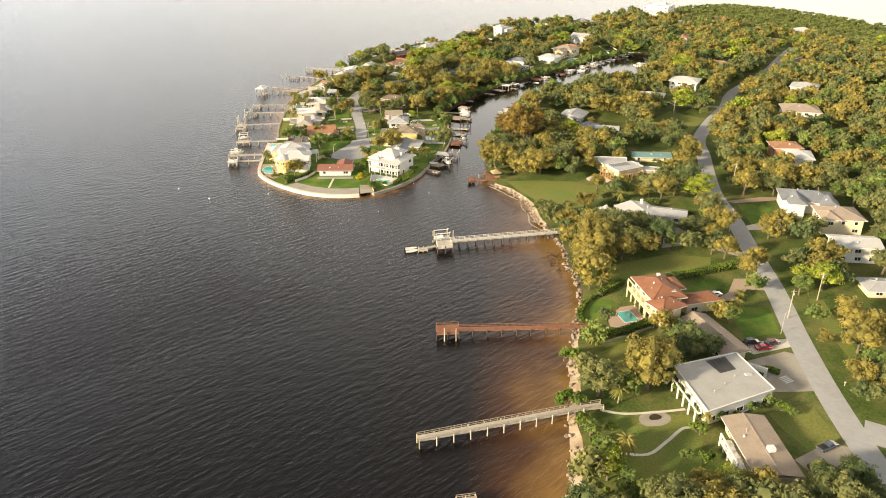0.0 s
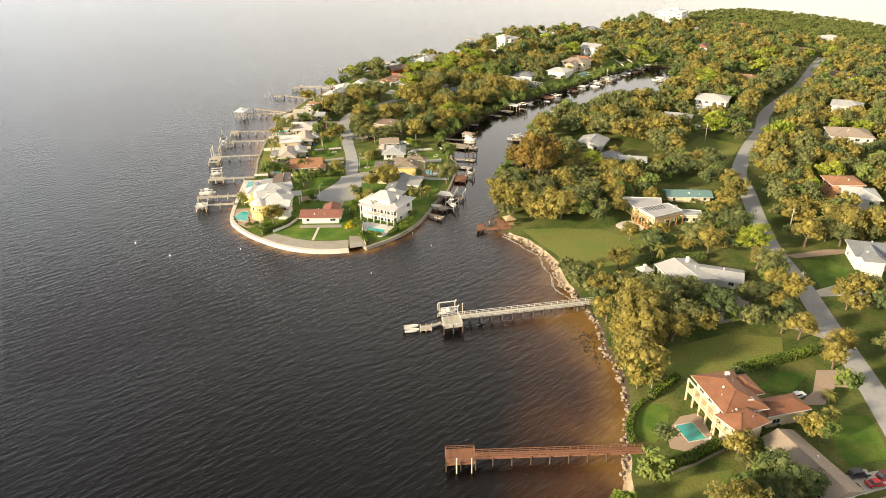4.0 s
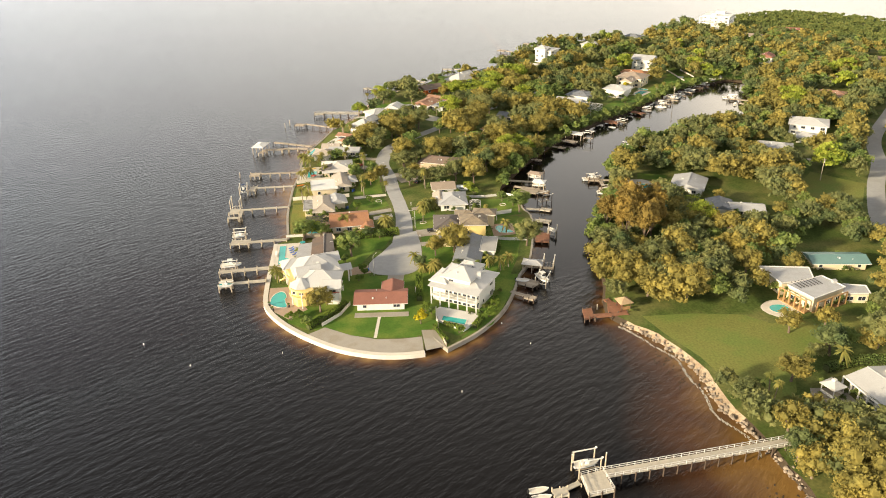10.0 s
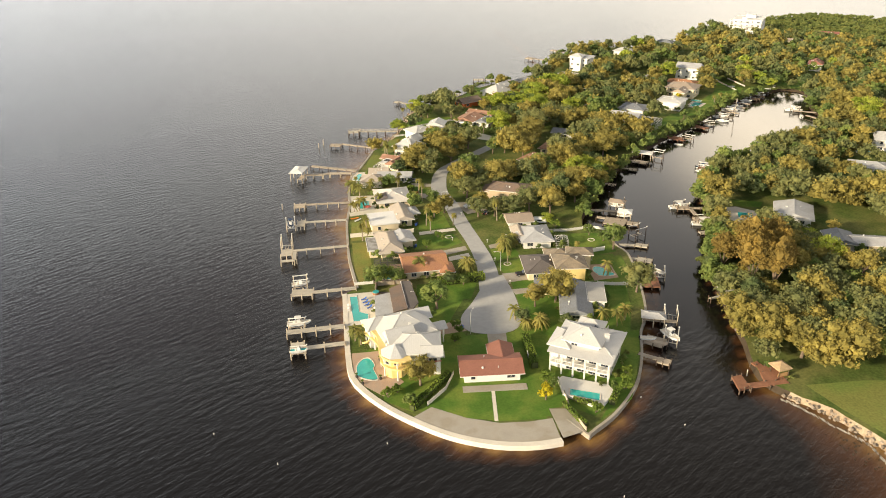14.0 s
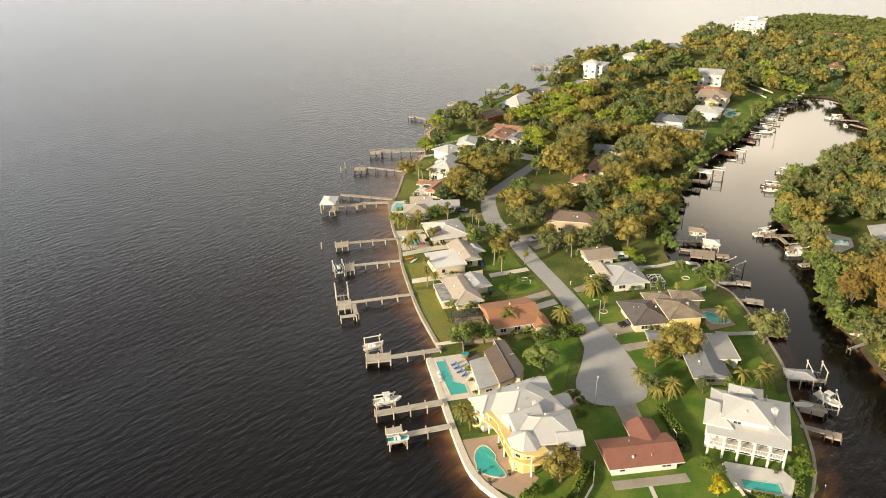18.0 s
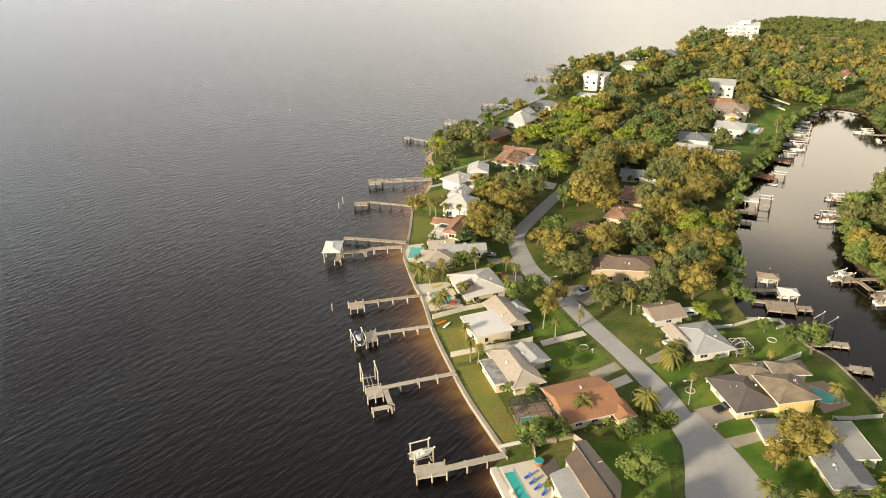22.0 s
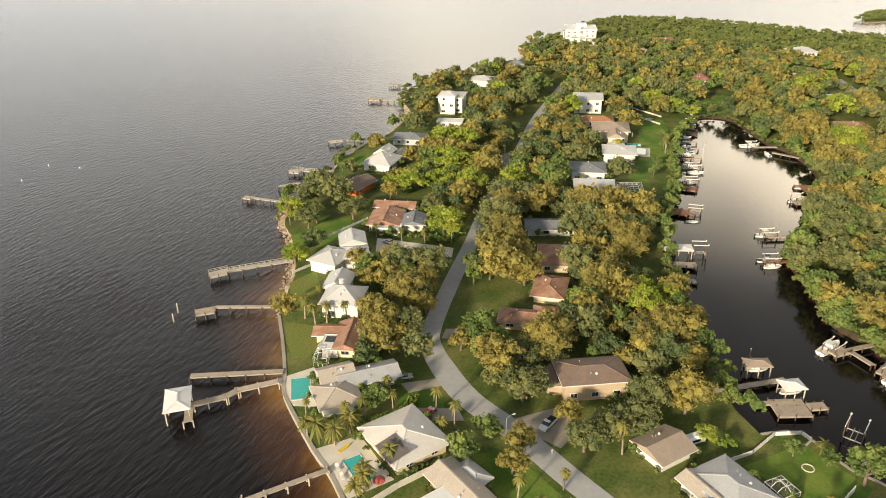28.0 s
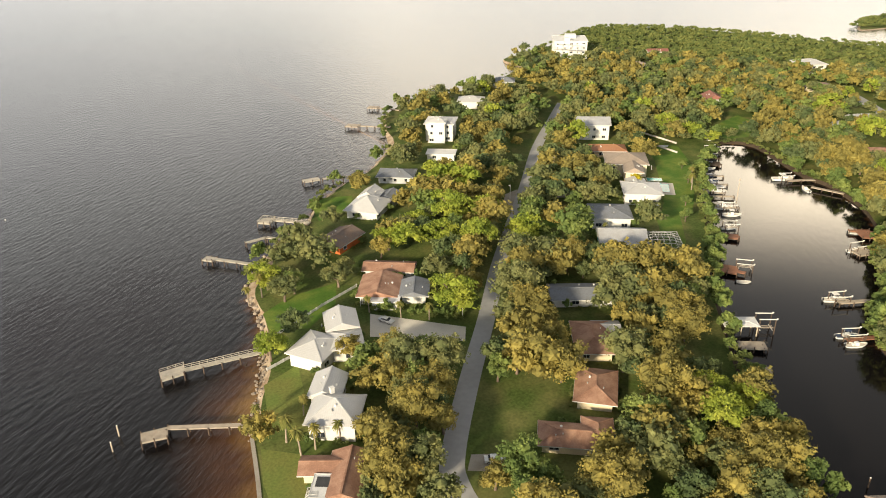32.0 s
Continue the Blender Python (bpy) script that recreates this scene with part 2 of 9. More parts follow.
def water_mat(name, deep, shallow, rough=0.10, bump=1.0, wave=0.66):
    """Tea-stained bay water; the 'shoal' attribute says how much of the sandy bottom shows."""
    m = bpy.data.materials.new(name)
    m.use_nodes = True
    n, l = m.node_tree.nodes, m.node_tree.links
    b = n["Principled BSDF"]
    b.inputs["Roughness"].default_value, b.inputs["IOR"].default_value = rough, 1.33
    at = n.new("ShaderNodeAttribute")
    at.attribute_name = "shoal"
    geo = n.new("ShaderNodeNewGeometry")
    nz = n.new("ShaderNodeTexNoise")
    nz.inputs["Scale"].default_value, nz.inputs["Detail"].default_value = 0.035, 6
    l.new(geo.outputs["Position"], nz.inputs["Vector"])
    nr = n.new("ShaderNodeMapRange")
    nr.inputs["From Min"].default_value, nr.inputs["From Max"].default_value = 0.30, 0.70
    nr.inputs["To Min"].default_value, nr.inputs["To Max"].default_value = 0.45, 1.45
    l.new(nz.outputs["Fac"], nr.inputs["Value"])
    mul = n.new("ShaderNodeMath")
    mul.operation, mul.use_clamp = "MULTIPLY", True
    l.new(at.outputs["Fac"], mul.inputs[0])
    l.new(nr.outputs["Result"], mul.inputs[1])
    ramp = n.new("ShaderNodeValToRGB")
    e = ramp.color_ramp.elements
    e[0].position, e[0].color = 0.0, (*deep, 1)
    e[1].position, e[1].color = 1.0, (*shallow, 1)
    mid = e.new(0.45)
    mid.color = (0.066, 0.029, 0.013, 1)
    l.new(mul.outputs[0], ramp.inputs["Fac"])
    l.new(ramp.outputs["Color"], b.inputs["Base Color"])
    mp = n.new("ShaderNodeMapping")
    mp.vector_type = "TEXTURE"
    mp.inputs["Rotation"].default_value = (0, 0, radians(38))
    mp.inputs["Scale"].default_value = (3.2, 1.0, 1.0)
    l.new(geo.outputs["Position"], mp.inputs["Vector"])
    w1, w2 = n.new("ShaderNodeTexNoise"), n.new("ShaderNodeTexNoise")
    w1.inputs["Scale"].default_value, w1.inputs["Detail"].default_value = wave, 4
    w2.inputs["Scale"].default_value, w2.inputs["Detail"].default_value = wave * 4.5, 3
    l.new(mp.outputs["Vector"], w1.inputs["Vector"])
    l.new(mp.outputs["Vector"], w2.inputs["Vector"])
    ma = n.new("ShaderNodeMath")
    ma.operation = "MULTIPLY_ADD"
    ma.inputs[1].default_value = 0.34
    l.new(w2.outputs["Fac"], ma.inputs[0])
    l.new(w1.outputs["Fac"], ma.inputs[2])
    calm = n.new("ShaderNodeAttribute")
    calm.attribute_name = "chop"
    st = n.new("ShaderNodeMath")
    st.operation = "MULTIPLY"
    st.inputs[1].default_value = bump
    l.new(calm.outputs["Fac"], st.inputs[0])
    bp = n.new("ShaderNodeBump")
    bp.inputs["Distance"].default_value = 0.25
    l.new(st.outputs[0], bp.inputs["Strength"])
    l.new(ma.outputs[0], bp.inputs["Height"])
    l.new(bp.outputs["Normal"], b.inputs["Normal"])
    MATS[name] = m
    return m


def leaf_mat(name, color, second, var=0.3):
    m = mat(name, color, 0.75, var=0.20, scale=0.17, fine=1.1, bump=0.0, island=0.12, spec=0.12, second=second)
    n, l = m.node_tree.nodes, m.node_tree.links
    b, out = n["Principled BSDF"], n["Material Output"]
    tr = n.new("ShaderNodeBsdfTranslucent")
    src = b.inputs["Base Color"].links[0].from_socket
    l.new(src, tr.inputs["Color"])
    mx = n.new("ShaderNodeMixShader")
    mx.inputs["Fac"].default_value = 0.36
    l.new(b.outputs["BSDF"], mx.inputs[1])
    l.new(tr.outputs["BSDF"], mx.inputs[2])
    l.new(mx.outputs["Shader"], out.inputs["Surface"])
    return m


WATER = water_mat("bay_water", (0.006, 0.005, 0.005), (0.23, 0.125, 0.036))
GRASS = mat("lawn_grass", (0.092, 0.128, 0.03), 0.9, var=0.4, scale=0.09, fine=1.4, bump=0.3, second=(0.14, 0.142, 0.045), spec=0.1)
LAWN = mat("watered_lawn", (0.092, 0.17, 0.026), 0.9, var=0.22, scale=0.14, fine=2.0, bump=0.3, second=(0.15, 0.195, 0.036), spec=0.1)
DRYLAWN = mat("dry_lawn", (0.205, 0.21, 0.056), 0.9, var=0.3, scale=0.1, fine=1.6, bump=0.3, second=(0.14, 0.178, 0.042), spec=0.1)
# gold tint stands in for low sun on the waterfront turf
GOLDLAWN = mat("sun_gilded_lawn", (0.24, 0.215, 0.06), 0.9, var=0.3, scale=0.12, fine=1.8, bump=0.3, second=(0.17, 0.19, 0.045), spec=0.1)
SAND = mat("shore_sand", (0.47, 0.37, 0.255), 0.9, var=0.3, scale=0.3, fine=3.0, bump=0.4, second=(0.27, 0.19, 0.12), spec=0.1)
SOIL = mat("bare_soil", (0.065, 0.048, 0.032), 0.95, var=0.3, scale=0.6, fine=4.0, bump=0.4, spec=0.1)
ASPHALT = mat("worn_asphalt", (0.42, 0.41, 0.395), 0.9, var=0.1, scale=0.18, fine=0.7, bump=0.1, second=(0.37, 0.36, 0.345), spec=0.15)
CONCRETE = mat("concrete", (0.40, 0.36, 0.30), 0.85, var=0.18, scale=0.25, fine=4.0, bump=0.2, second=(0.31, 0.27, 0.21), spec=0.2)
PALECON = mat("pale_concrete", (0.66, 0.6, 0.5), 0.8, var=0.12, scale=0.3, fine=4.0, bump=0.15, spec=0.2)
PAVER = mat("pink_pavers", (0.46, 0.33, 0.24), 0.85, var=0.2, scale=0.5, fine=7.0, bump=0.3, second=(0.38, 0.29, 0.22), spec=0.2)
ROCK = mat("shore_rock", (0.28, 0.225, 0.17), 0.9, var=0.35, scale=0.8, fine=5.0, bump=0.5, island=0.3, spec=0.2)
WHITE = mat("white_paint", (0.7, 0.67, 0.61), 0.6, var=0.08, scale=0.4, fine=3.0, bump=0.05)
CREAM = mat("cream_stucco", (0.72, 0.60, 0.40), 0.8, var=0.1, scale=0.4, fine=6.0, bump=0.15)
YELLOW = mat("yellow_stucco", (0.74, 0.56, 0.22), 0.8, var=0.1, scale=0.4, fine=6.0, bump=0.15)
PEACH = mat("peach_stucco", (0.70, 0.36, 0.20), 0.8, var=0.12, scale=0.4, fine=6.0, bump=0.15)
GREYWALL = mat("grey_siding", (0.50, 0.50, 0.50), 0.75, var=0.1, scale=0.4, fine=4.0)
BLUEWALL = mat("turquoise_paint", (0.10, 0.55, 0.52), 0.7, var=0.1, scale=0.4, fine=4.0)
ORANGE = mat("orange_paint", (0.62, 0.15, 0.035), 0.7, var=0.15, scale=0.5, fine=4.0)
BRICKRED = mat("brick_red_trim", (0.45, 0.10, 0.07), 0.7, var=0.12)
R_WHITE = ribbed("white_metal_roof", (0.52, 0.505, 0.48), 0.5, 0.1, 0.5, second=(0.47, 0.455, 0.43))
R_BRIGHT = mat("white_membrane_roof", (0.7, 0.68, 0.64), 0.7, var=0.10, scale=0.3, fine=3.0, bump=0.1)
R_GREY = ribbed("grey_shingle_roof", (0.22, 0.23, 0.25), 0.3, 0.24, 0.8, second=(0.17, 0.175, 0.18))
R_PALE = mat("pale_grey_flat_roof", (0.39, 0.375, 0.35), 0.75, var=0.12, scale=0.25, fine=3.0, bump=0.1)
TIMBER = mat("honey_timber", (0.42, 0.25, 0.11), 0.7, var=0.2)
THATCH = mat("palm_thatch", (0.40, 0.28, 0.16), 0.95, var=0.3, scale=1.0, fine=9.0, bump=0.6)
R_LGREY = ribbed("light_grey_roof", (0.44, 0.435, 0.43), 0.4, 0.16, 0.7, second=(0.36, 0.35, 0.34))
R_TAN = ribbed("tan_shingle_roof", (0.37, 0.29, 0.22), 0.3, 0.2, 0.8, second=(0.29, 0.23, 0.175))
R_BROWN = ribbed("brown_shingle_roof", (0.24, 0.165, 0.12), 0.3, 0.24, 0.85, second=(0.17, 0.13, 0.105))
R_DBROWN = ribbed("dark_brown_roof", (0.13, 0.11, 0.10), 0.3, 0.2, 0.8)
R_TERRA = ribbed("terracotta_tile_roof", (0.245, 0.105, 0.055), 0.35, 0.25, 0.75)
R_RED = ribbed("red_shingle_roof", (0.27, 0.115, 0.08), 0.3, 0.15, 0.8)
R_ORANGE = ribbed("orange_tile_roof", (0.40, 0.195, 0.095), 0.35, 0.24, 0.75, second=(0.31, 0.15, 0.085))
R_TEAL = ribbed("teal_metal_roof", (0.15, 0.26, 0.24), 0.4, 0.1, 0.5)
PANE = mat("window_glass", (0.03, 0.035, 0.045), 0.08, var=0.2, scale=0.5, fine=1.0, bump=0.0, spec=0.7)
DARKTRIM = mat("dark_trim", (0.05, 0.045, 0.04), 0.6, var=0.2)
DOORWOOD = mat("door_wood", (0.22, 0.10, 0.05), 0.6, var=0.2)
POOLW = mat("pool_water", (0.05, 0.42, 0.38), 0.05, var=0.12, scale=0.3, fine=1.5, bump=0.25, spec=0.6)
POOLT = mat("pool_tile", (0.25, 0.55, 0.55), 0.4, var=0.1)
DECKWOOD = mat("weathered_planks", (0.40, 0.33, 0.25), 0.85, var=0.25, scale=0.8, fine=6.0, bump=0.3, obj=0.12)
PALEWOOD = mat("bleached_planks", (0.46, 0.41, 0.33), 0.8, var=0.2, scale=0.8, fine=6.0, bump=0.3, obj=0.1)
REDWOOD = mat("red_stained_planks", (0.27, 0.125, 0.07), 0.8, var=0.25, scale=0.8, fine=6.0, bump=0.3, obj=0.1)
PILE = mat("tarred_piling", (0.10, 0.07, 0.05), 0.9, var=0.35, scale=1.2, fine=6.0, bump=0.4, obj=0.2)
PALEPILE = mat("pale_piling", (0.50, 0.42, 0.31), 0.85, var=0.25, scale=1.2, fine=6.0, bump=0.3, obj=0.15)
GELCOAT = mat("white_gelcoat", (0.82, 0.81, 0.77), 0.25, var=0.05, coat=0.5)
NAVY = mat("navy_canvas", (0.03, 0.05, 0.10), 0.8, var=0.2)
TEALC = mat("teal_canvas", (0.05, 0.35, 0.35), 0.8, var=0.2)
METAL = mat("galvanised_metal", (0.62, 0.61, 0.58), 0.45, 0.6, var=0.12)
BLACK = mat("black_rubber", (0.02, 0.02, 0.02), 0.7, var=0.2)
BARK = mat("tree_bark", (0.17, 0.125, 0.09), 0.95, var=0.35, scale=1.5, fine=8.0, bump=0.5, obj=0.2)
PALEBARK = mat("palm_bark", (0.30, 0.24, 0.18), 0.95, var=0.3, scale=1.5, fine=8.0, bump=0.5, obj=0.15)
LEAF_OAK = leaf_mat("oak_leaves", (0.158, 0.178, 0.069), (0.246, 0.241, 0.086))
LEAF_GREEN = leaf_mat("green_leaves", (0.147, 0.204, 0.0582), (0.234, 0.275, 0.0734))
LEAF_GOLD = leaf_mat("golden_leaves", (0.246, 0.214, 0.061), (0.358, 0.292, 0.075))
LEAF_LIME = leaf_mat("lime_leaves", (0.25, 0.31, 0.045), (0.37, 0.39, 0.06))
LEAF_DARK = leaf_mat("dark_leaves", (0.104, 0.142, 0.057), (0.165, 0.188, 0.07))
LEAF_PALM = leaf_mat("palm_fronds", (0.195, 0.202, 0.055), (0.3, 0.26, 0.07))
LEAF_YELLOW = leaf_mat("yellow_blossom", (0.42, 0.36, 0.02), (0.55, 0.46, 0.03))
LEAF_HEDGE = leaf_mat("hedge_leaves", (0.135, 0.2, 0.036), (0.21, 0.265, 0.046))
LEAF_MANG = leaf_mat("mangrove_leaves", (0.135, 0.168, 0.052), (0.205, 0.22, 0.064))
LEAF_PINE = leaf_mat("pine_needles", (0.225, 0.165, 0.048), (0.315, 0.218, 0.055))
# darker than the leaves: the shade within the foliage is put into this colour
CORE = mat("shaded_inner_foliage", (0.072, 0.082, 0.032), 0.95, var=0.3, scale=0.6, fine=2.0, bump=0.0, spec=0.05)
PLASTIC_RED = mat("red_plastic", (0.55, 0.03, 0.03), 0.4, var=0.08)
PLASTIC_ORANGE = mat("orange_plastic", (0.75, 0.20, 0.02), 0.4, var=0.08)
PLASTIC_YELLOW = mat("yellow_plastic", (0.75, 0.50, 0.03), 0.4, var=0.08)
PLASTIC_BLUE = mat("blue_plastic", (0.05, 0.12, 0.40), 0.4, var=0.08)
SOLAR = mat("solar_panel", (0.035, 0.04, 0.06), 0.2, var=0.2, spec=0.6)
SCREEN = mat("screen_mesh", (0.06, 0.06, 0.06), 0.7, var=0.25, scale=0.8)
R_SANDY = ribbed("sand_beige_roof", (0.47, 0.40, 0.32), 0.4, 0.18, 0.75, second=(0.39, 0.33, 0.27))
R_CREAMY = ribbed("cream_white_roof", (0.64, 0.6, 0.54), 0.5, 0.12, 0.55, second=(0.57, 0.52, 0.46))
R_STAINED = mat("stained_flat_roof", (0.4, 0.385, 0.36), 0.8, var=0.25, scale=0.5, fine=3.0, bump=0.1, second=(0.22, 0.2, 0.18))
TANWALL = mat("tan_stucco", (0.48, 0.37, 0.25), 0.8, var=0.12, scale=0.4, fine=6.0, bump=0.15)
R_OLIVE = ribbed("weathered_brown_roof", (0.2, 0.165, 0.125), 0.3, 0.22, 0.85, second=(0.26, 0.205, 0.14))
R_RUST = ribbed("rust_brown_shingle_roof", (0.31, 0.165, 0.105), 0.3, 0.2, 0.85, second=(0.37, 0.215, 0.14))


def screen_mat(name, color, open_share):
    """Insect screen: a dark weave that lets part of the light through."""
    m = mat(name, color, 0.8, var=0.15, bump=0.0, spec=0.1)
    n, l = m.node_tree.nodes, m.node_tree.links
    tp, mx = n.new("ShaderNodeBsdfTransparent"), n.new("ShaderNodeMixShader")
    mx.inputs["Fac"].default_value = open_share
    l.new(n["Principled BSDF"].outputs["BSDF"], mx.inputs[1])
    l.new(tp.outputs["BSDF"], mx.inputs[2])
    l.new(mx.outputs["Shader"], n["Material Output"].inputs["Surface"])
    return m


MESH = screen_mat("insect_screen", (0.10, 0.10, 0.10), 0.80)

from mathutils import geometry

# ---- building helpers ----
rnd = random.Random(7)
GROUND = 1.2


def bm_new():
    return bmesh.new()


def part(name, bm, material, parent=None, label="", smooth=False):
    """Link a bmesh as one mesh object, under a thing or a part if parent is given."""
    me = bpy.data.meshes.new(name)
    bm.to_mesh(me)
    bm.free()
    if smooth:
        me.polygons.foreach_set("use_smooth", [True] * len(me.polygons))
    me.materials.append(material)
    ob = new(name, me)
    if parent:
        ob.parent = parent
    if label:
        tagged(ob, label)
    return ob


def share(name, me, parent, m=None):
    """Another object on the same mesh data."""
    ob = new(name, me)
    ob.parent = parent
    if m is not None:
        ob.matrix_basis = m
    return ob


def thing(name, label, category, group="", kind="", m=None):
    ob = tagged(new(name), label, category, group, kind)
    ob.empty_display_size = 0.2
    if m is not None:
        ob.matrix_basis = m
    return ob


def box(bm, x0, y0, z0, x1, y1, z1, bevel=0.0):
    vs = [bm.verts.new((x, y, z)) for z in (z0, z1) for x, y in ((x0, y0), (x1, y0), (x1, y1), (x0, y1))]
    fs = [bm.faces.new([vs[i] for i in f]) for f in ((3, 2, 1, 0), (4, 5, 6, 7), (0, 1, 5, 4), (1, 2, 6, 5), (2, 3, 7, 6), (3, 0, 4, 7))]
    if bevel:
        bmesh.ops.bevel(bm, geom=list({e for f in fs for e in f.edges}), offset=bevel, segments=1, affect="EDGES")
    return bm


def bar(bm, a, b, w=0.1, h=None):
    """A square beam from a to b."""
    a, b = Vector(a), Vector(b)
    d = (b - a).normalized()
    s = d.cross(Vector((0, 0, 1)))
    s = s.normalized() if s.length > 1e-4 else Vector((1, 0, 0))
    u = s.cross(d).normalized()
    s, u = s * w / 2, u * (h or w) / 2
    q = [[bm.verts.new(p + i * s + j * u) for i, j in ((-1, -1), (1, -1), (1, 1), (-1, 1))] for p in (a, b)]
    bm.faces.new(q[0][::-1]), bm.faces.new(q[1])
    for k in range(4):
        bm.faces.new((q[0][k], q[0][(k + 1) % 4], q[1][(k + 1) % 4], q[1][k]))
    return bm


def tube(bm, points, radii, sides=8, cap=True):
    """A round, tapered tube through points."""
    rings = []
    for i, p in enumerate(points):
        p = Vector(p)
        d = (Vector(points[min(i + 1, len(points) - 1)]) - Vector(points[max(i - 1, 0)])).normalized()
        s = d.cross(Vector((0.31, 0.95, 0.05))).normalized()
        u = s.cross(d).normalized()
        r = radii[i] if hasattr(radii, "__len__") else radii
        rings.append([bm.verts.new(p + r * (math.cos(a) * s + math.sin(a) * u)) for a in (2 * math.pi * k / sides for k in range(sides))])
    for p, q in zip(rings, rings[1:]):
        for k in range(sides):
            bm.faces.new((p[k], q[k], q[(k + 1) % sides], p[(k + 1) % sides]))
    if cap:
        bm.faces.new(rings[0]), bm.faces.new(rings[-1][::-1])
    return bm


def prism(bm, outline, z0, z1):
    """An upright slab over an outline of (x, y), counter-clockwise."""
    lo = [bm.verts.new((x, y, z0)) for x, y in outline]
    hi = [bm.verts.new((x, y, z1)) for x, y in outline]
    bm.faces.new(hi), bm.faces.new(lo[::-1])
    for k in range(len(lo)):
        j = (k + 1) % len(lo)
        bm.faces.new((lo[k], lo[j], hi[j], hi[k]))
    return bm


def blob(cx, cy, rx, ry, turn=0.0, n=28, wobble=0.06, seed=1):
    r = random.Random(seed)
    ph = [r.uniform(0, 6.28) for _ in range(3)]
    out = []
    for k in range(n):
        a = 2 * math.pi * k / n
        f = 1 + wobble * (math.sin(2 * a + ph[0]) + 0.6 * math.sin(3 * a + ph[1]) + 0.4 * math.sin(5 * a + ph[2]))
        x, y = rx * f * math.cos(a), ry * f * math.sin(a)
        out.append((cx + x * math.cos(turn) - y * math.sin(turn), cy + x * math.sin(turn) + y * math.cos(turn)))
    return out


def rect(cx, cy, lx, ly, deg=0.0):
    c, s = math.cos(radians(deg)), math.sin(radians(deg))
    return [(cx + x * c - y * s, cy + x * s + y * c) for x, y in ((-lx / 2, -ly / 2), (lx / 2, -ly / 2), (lx / 2, ly / 2), (-lx / 2, ly / 2))]


def spline(pts, step=3.0, closed=False):
    """Catmull-Rom through points of any dimension, in steps of about step metres."""
    P = [np.array(p, float) for p in pts]
    n, out = len(P), []
    for i in range(n if closed else n - 1):
        a, b = P[i], P[(i + 1) % n]
        p0 = P[i - 1] if (closed or i) else 2 * a - b
        p3 = P[(i + 2) % n] if (closed or i + 2 < n) else 2 * b - a
        k = max(1, int(np.hypot(*(b - a)[:2]) / step))
        for t in np.arange(k) / k:
            out.append(0.5 * (2 * a + (b - p0) * t + (2 * p0 - 5 * a + 4 * b - p3) * t ** 2 + (3 * a - p0 - 3 * b + p3) * t ** 3))
    if not closed:
        out.append(P[-1])
    return out


def inside(x, y, poly):
    hit = False
    for (ax, ay), (bx, by) in zip(poly, poly[1:] + poly[:1]):
        if (ay > y) != (by > y) and x < (bx - ax) * (y - ay) / (by - ay) + ax:
            hit = not hit
    return hit


# ---- coastline: x, y and the width of the sloping shore ----
COAST_SOUTH = [(-20, -260, 1.63), (24, 40, 3.4), (31, 90, 3.4), (37.3, 119, 3.6), (40.6, 134, 3.4), (43, 146, 2.4), (46, 155, 3.4), (48.3, 168, 3.6), (52, 179, 2.4), (56, 190, 1.5),
               (61, 205, 1.5), (63, 221, 1.5), (62, 229, 1.5), (64, 240, 1.5), (63.2, 246, 1.5), (62.6, 252, 1.5), (62, 260, 1.5), (58.6, 270, 2.4), (59.4, 280, 2.6),
               (58.2, 290, 2.4), (53.7, 302, 2.0), (47.6, 310, 1.8)]
COAST_EAST_BANK = [(44.6, 315.5, 1), (45, 322, .6), (46.5, 328, .6), (48.5, 334, .6), (52, 350, .8), (56, 364, .8), (57.8, 376, 1), (65, 389, 1.5), (75.5, 408, 1.5),
                   (83, 426, 1), (84.7, 439, 1), (92, 449, 1.5), (98.5, 457, 1.5), (107.5, 470, 1.5), (120, 476.5, 1.5), (131, 481, 1), (156, 495, 1), (169, 501, 1)]
COAST_HEAD = [(189, 518, 1), (198, 530, 1), (205, 544, 1), (206, 554, 1.5), (214, 570, 1.5), (221, 583, 1.5), (225, 594, 1.5), (222, 602, 1), (215, 604, 1),
              (201, 597, 1), (177, 584, 1.5), (145, 555.5, 1.5), (120, 532, 1.5), (105, 521, 1.5), (87, 503, 1.5), (75, 490.5, 1.5), (62, 476, 1.5),
              (55, 465, 1.5), (46, 453, 1.5), (41, 443.5, 1.5), (36, 435, 1.5), (31.5, 427, 1)]
COAST_CANAL_WALL = [(29, 419, .2), (36.7, 414.7, .2), (35.6, 402, .2), (37.4, 394, .2), (35, 379, .2), (32, 366, .2), (28, 353, .2), (23, 344, .2), (19, 333, .2),
                    (14, 322.5, .2), (8.6, 315.2, .2), (2.3, 308.8, .2), (-3.1, 304.9, .2), (-5.6, 303, .2)]
COAST_TIP = [(-12.2, 301.7, .2), (-17.8, 301.3, .2), (-24.5, 302.1, .2), (-31, 304.2, .2), (-37.7, 307.7, .2), (-44.4, 313, .2), (-51.4, 320, .2), (-57.3, 328.2, .2),
             (-60.3, 335, .2), (-61.2, 344, .2), (-61.5, 357, .2), (-61.8, 380.6, .2)]
COAST_WEST = [(-57.4, 384, .2), (-58.7, 396, .2), (-59.7, 407, .2), (-60, 419, .2), (-60, 438, .2), (-58.5, 457, .2), (-58.7, 468, .2), (-57.5, 489, .2), (-54.6, 497, .2),
              (-50, 512, .2), (-46.2, 526, .2), (-42.4, 534, 2), (-37, 546, 2.5), (-31, 560, 2.5), (-25.5, 577, 2.5), (-24.3, 590, 2)]
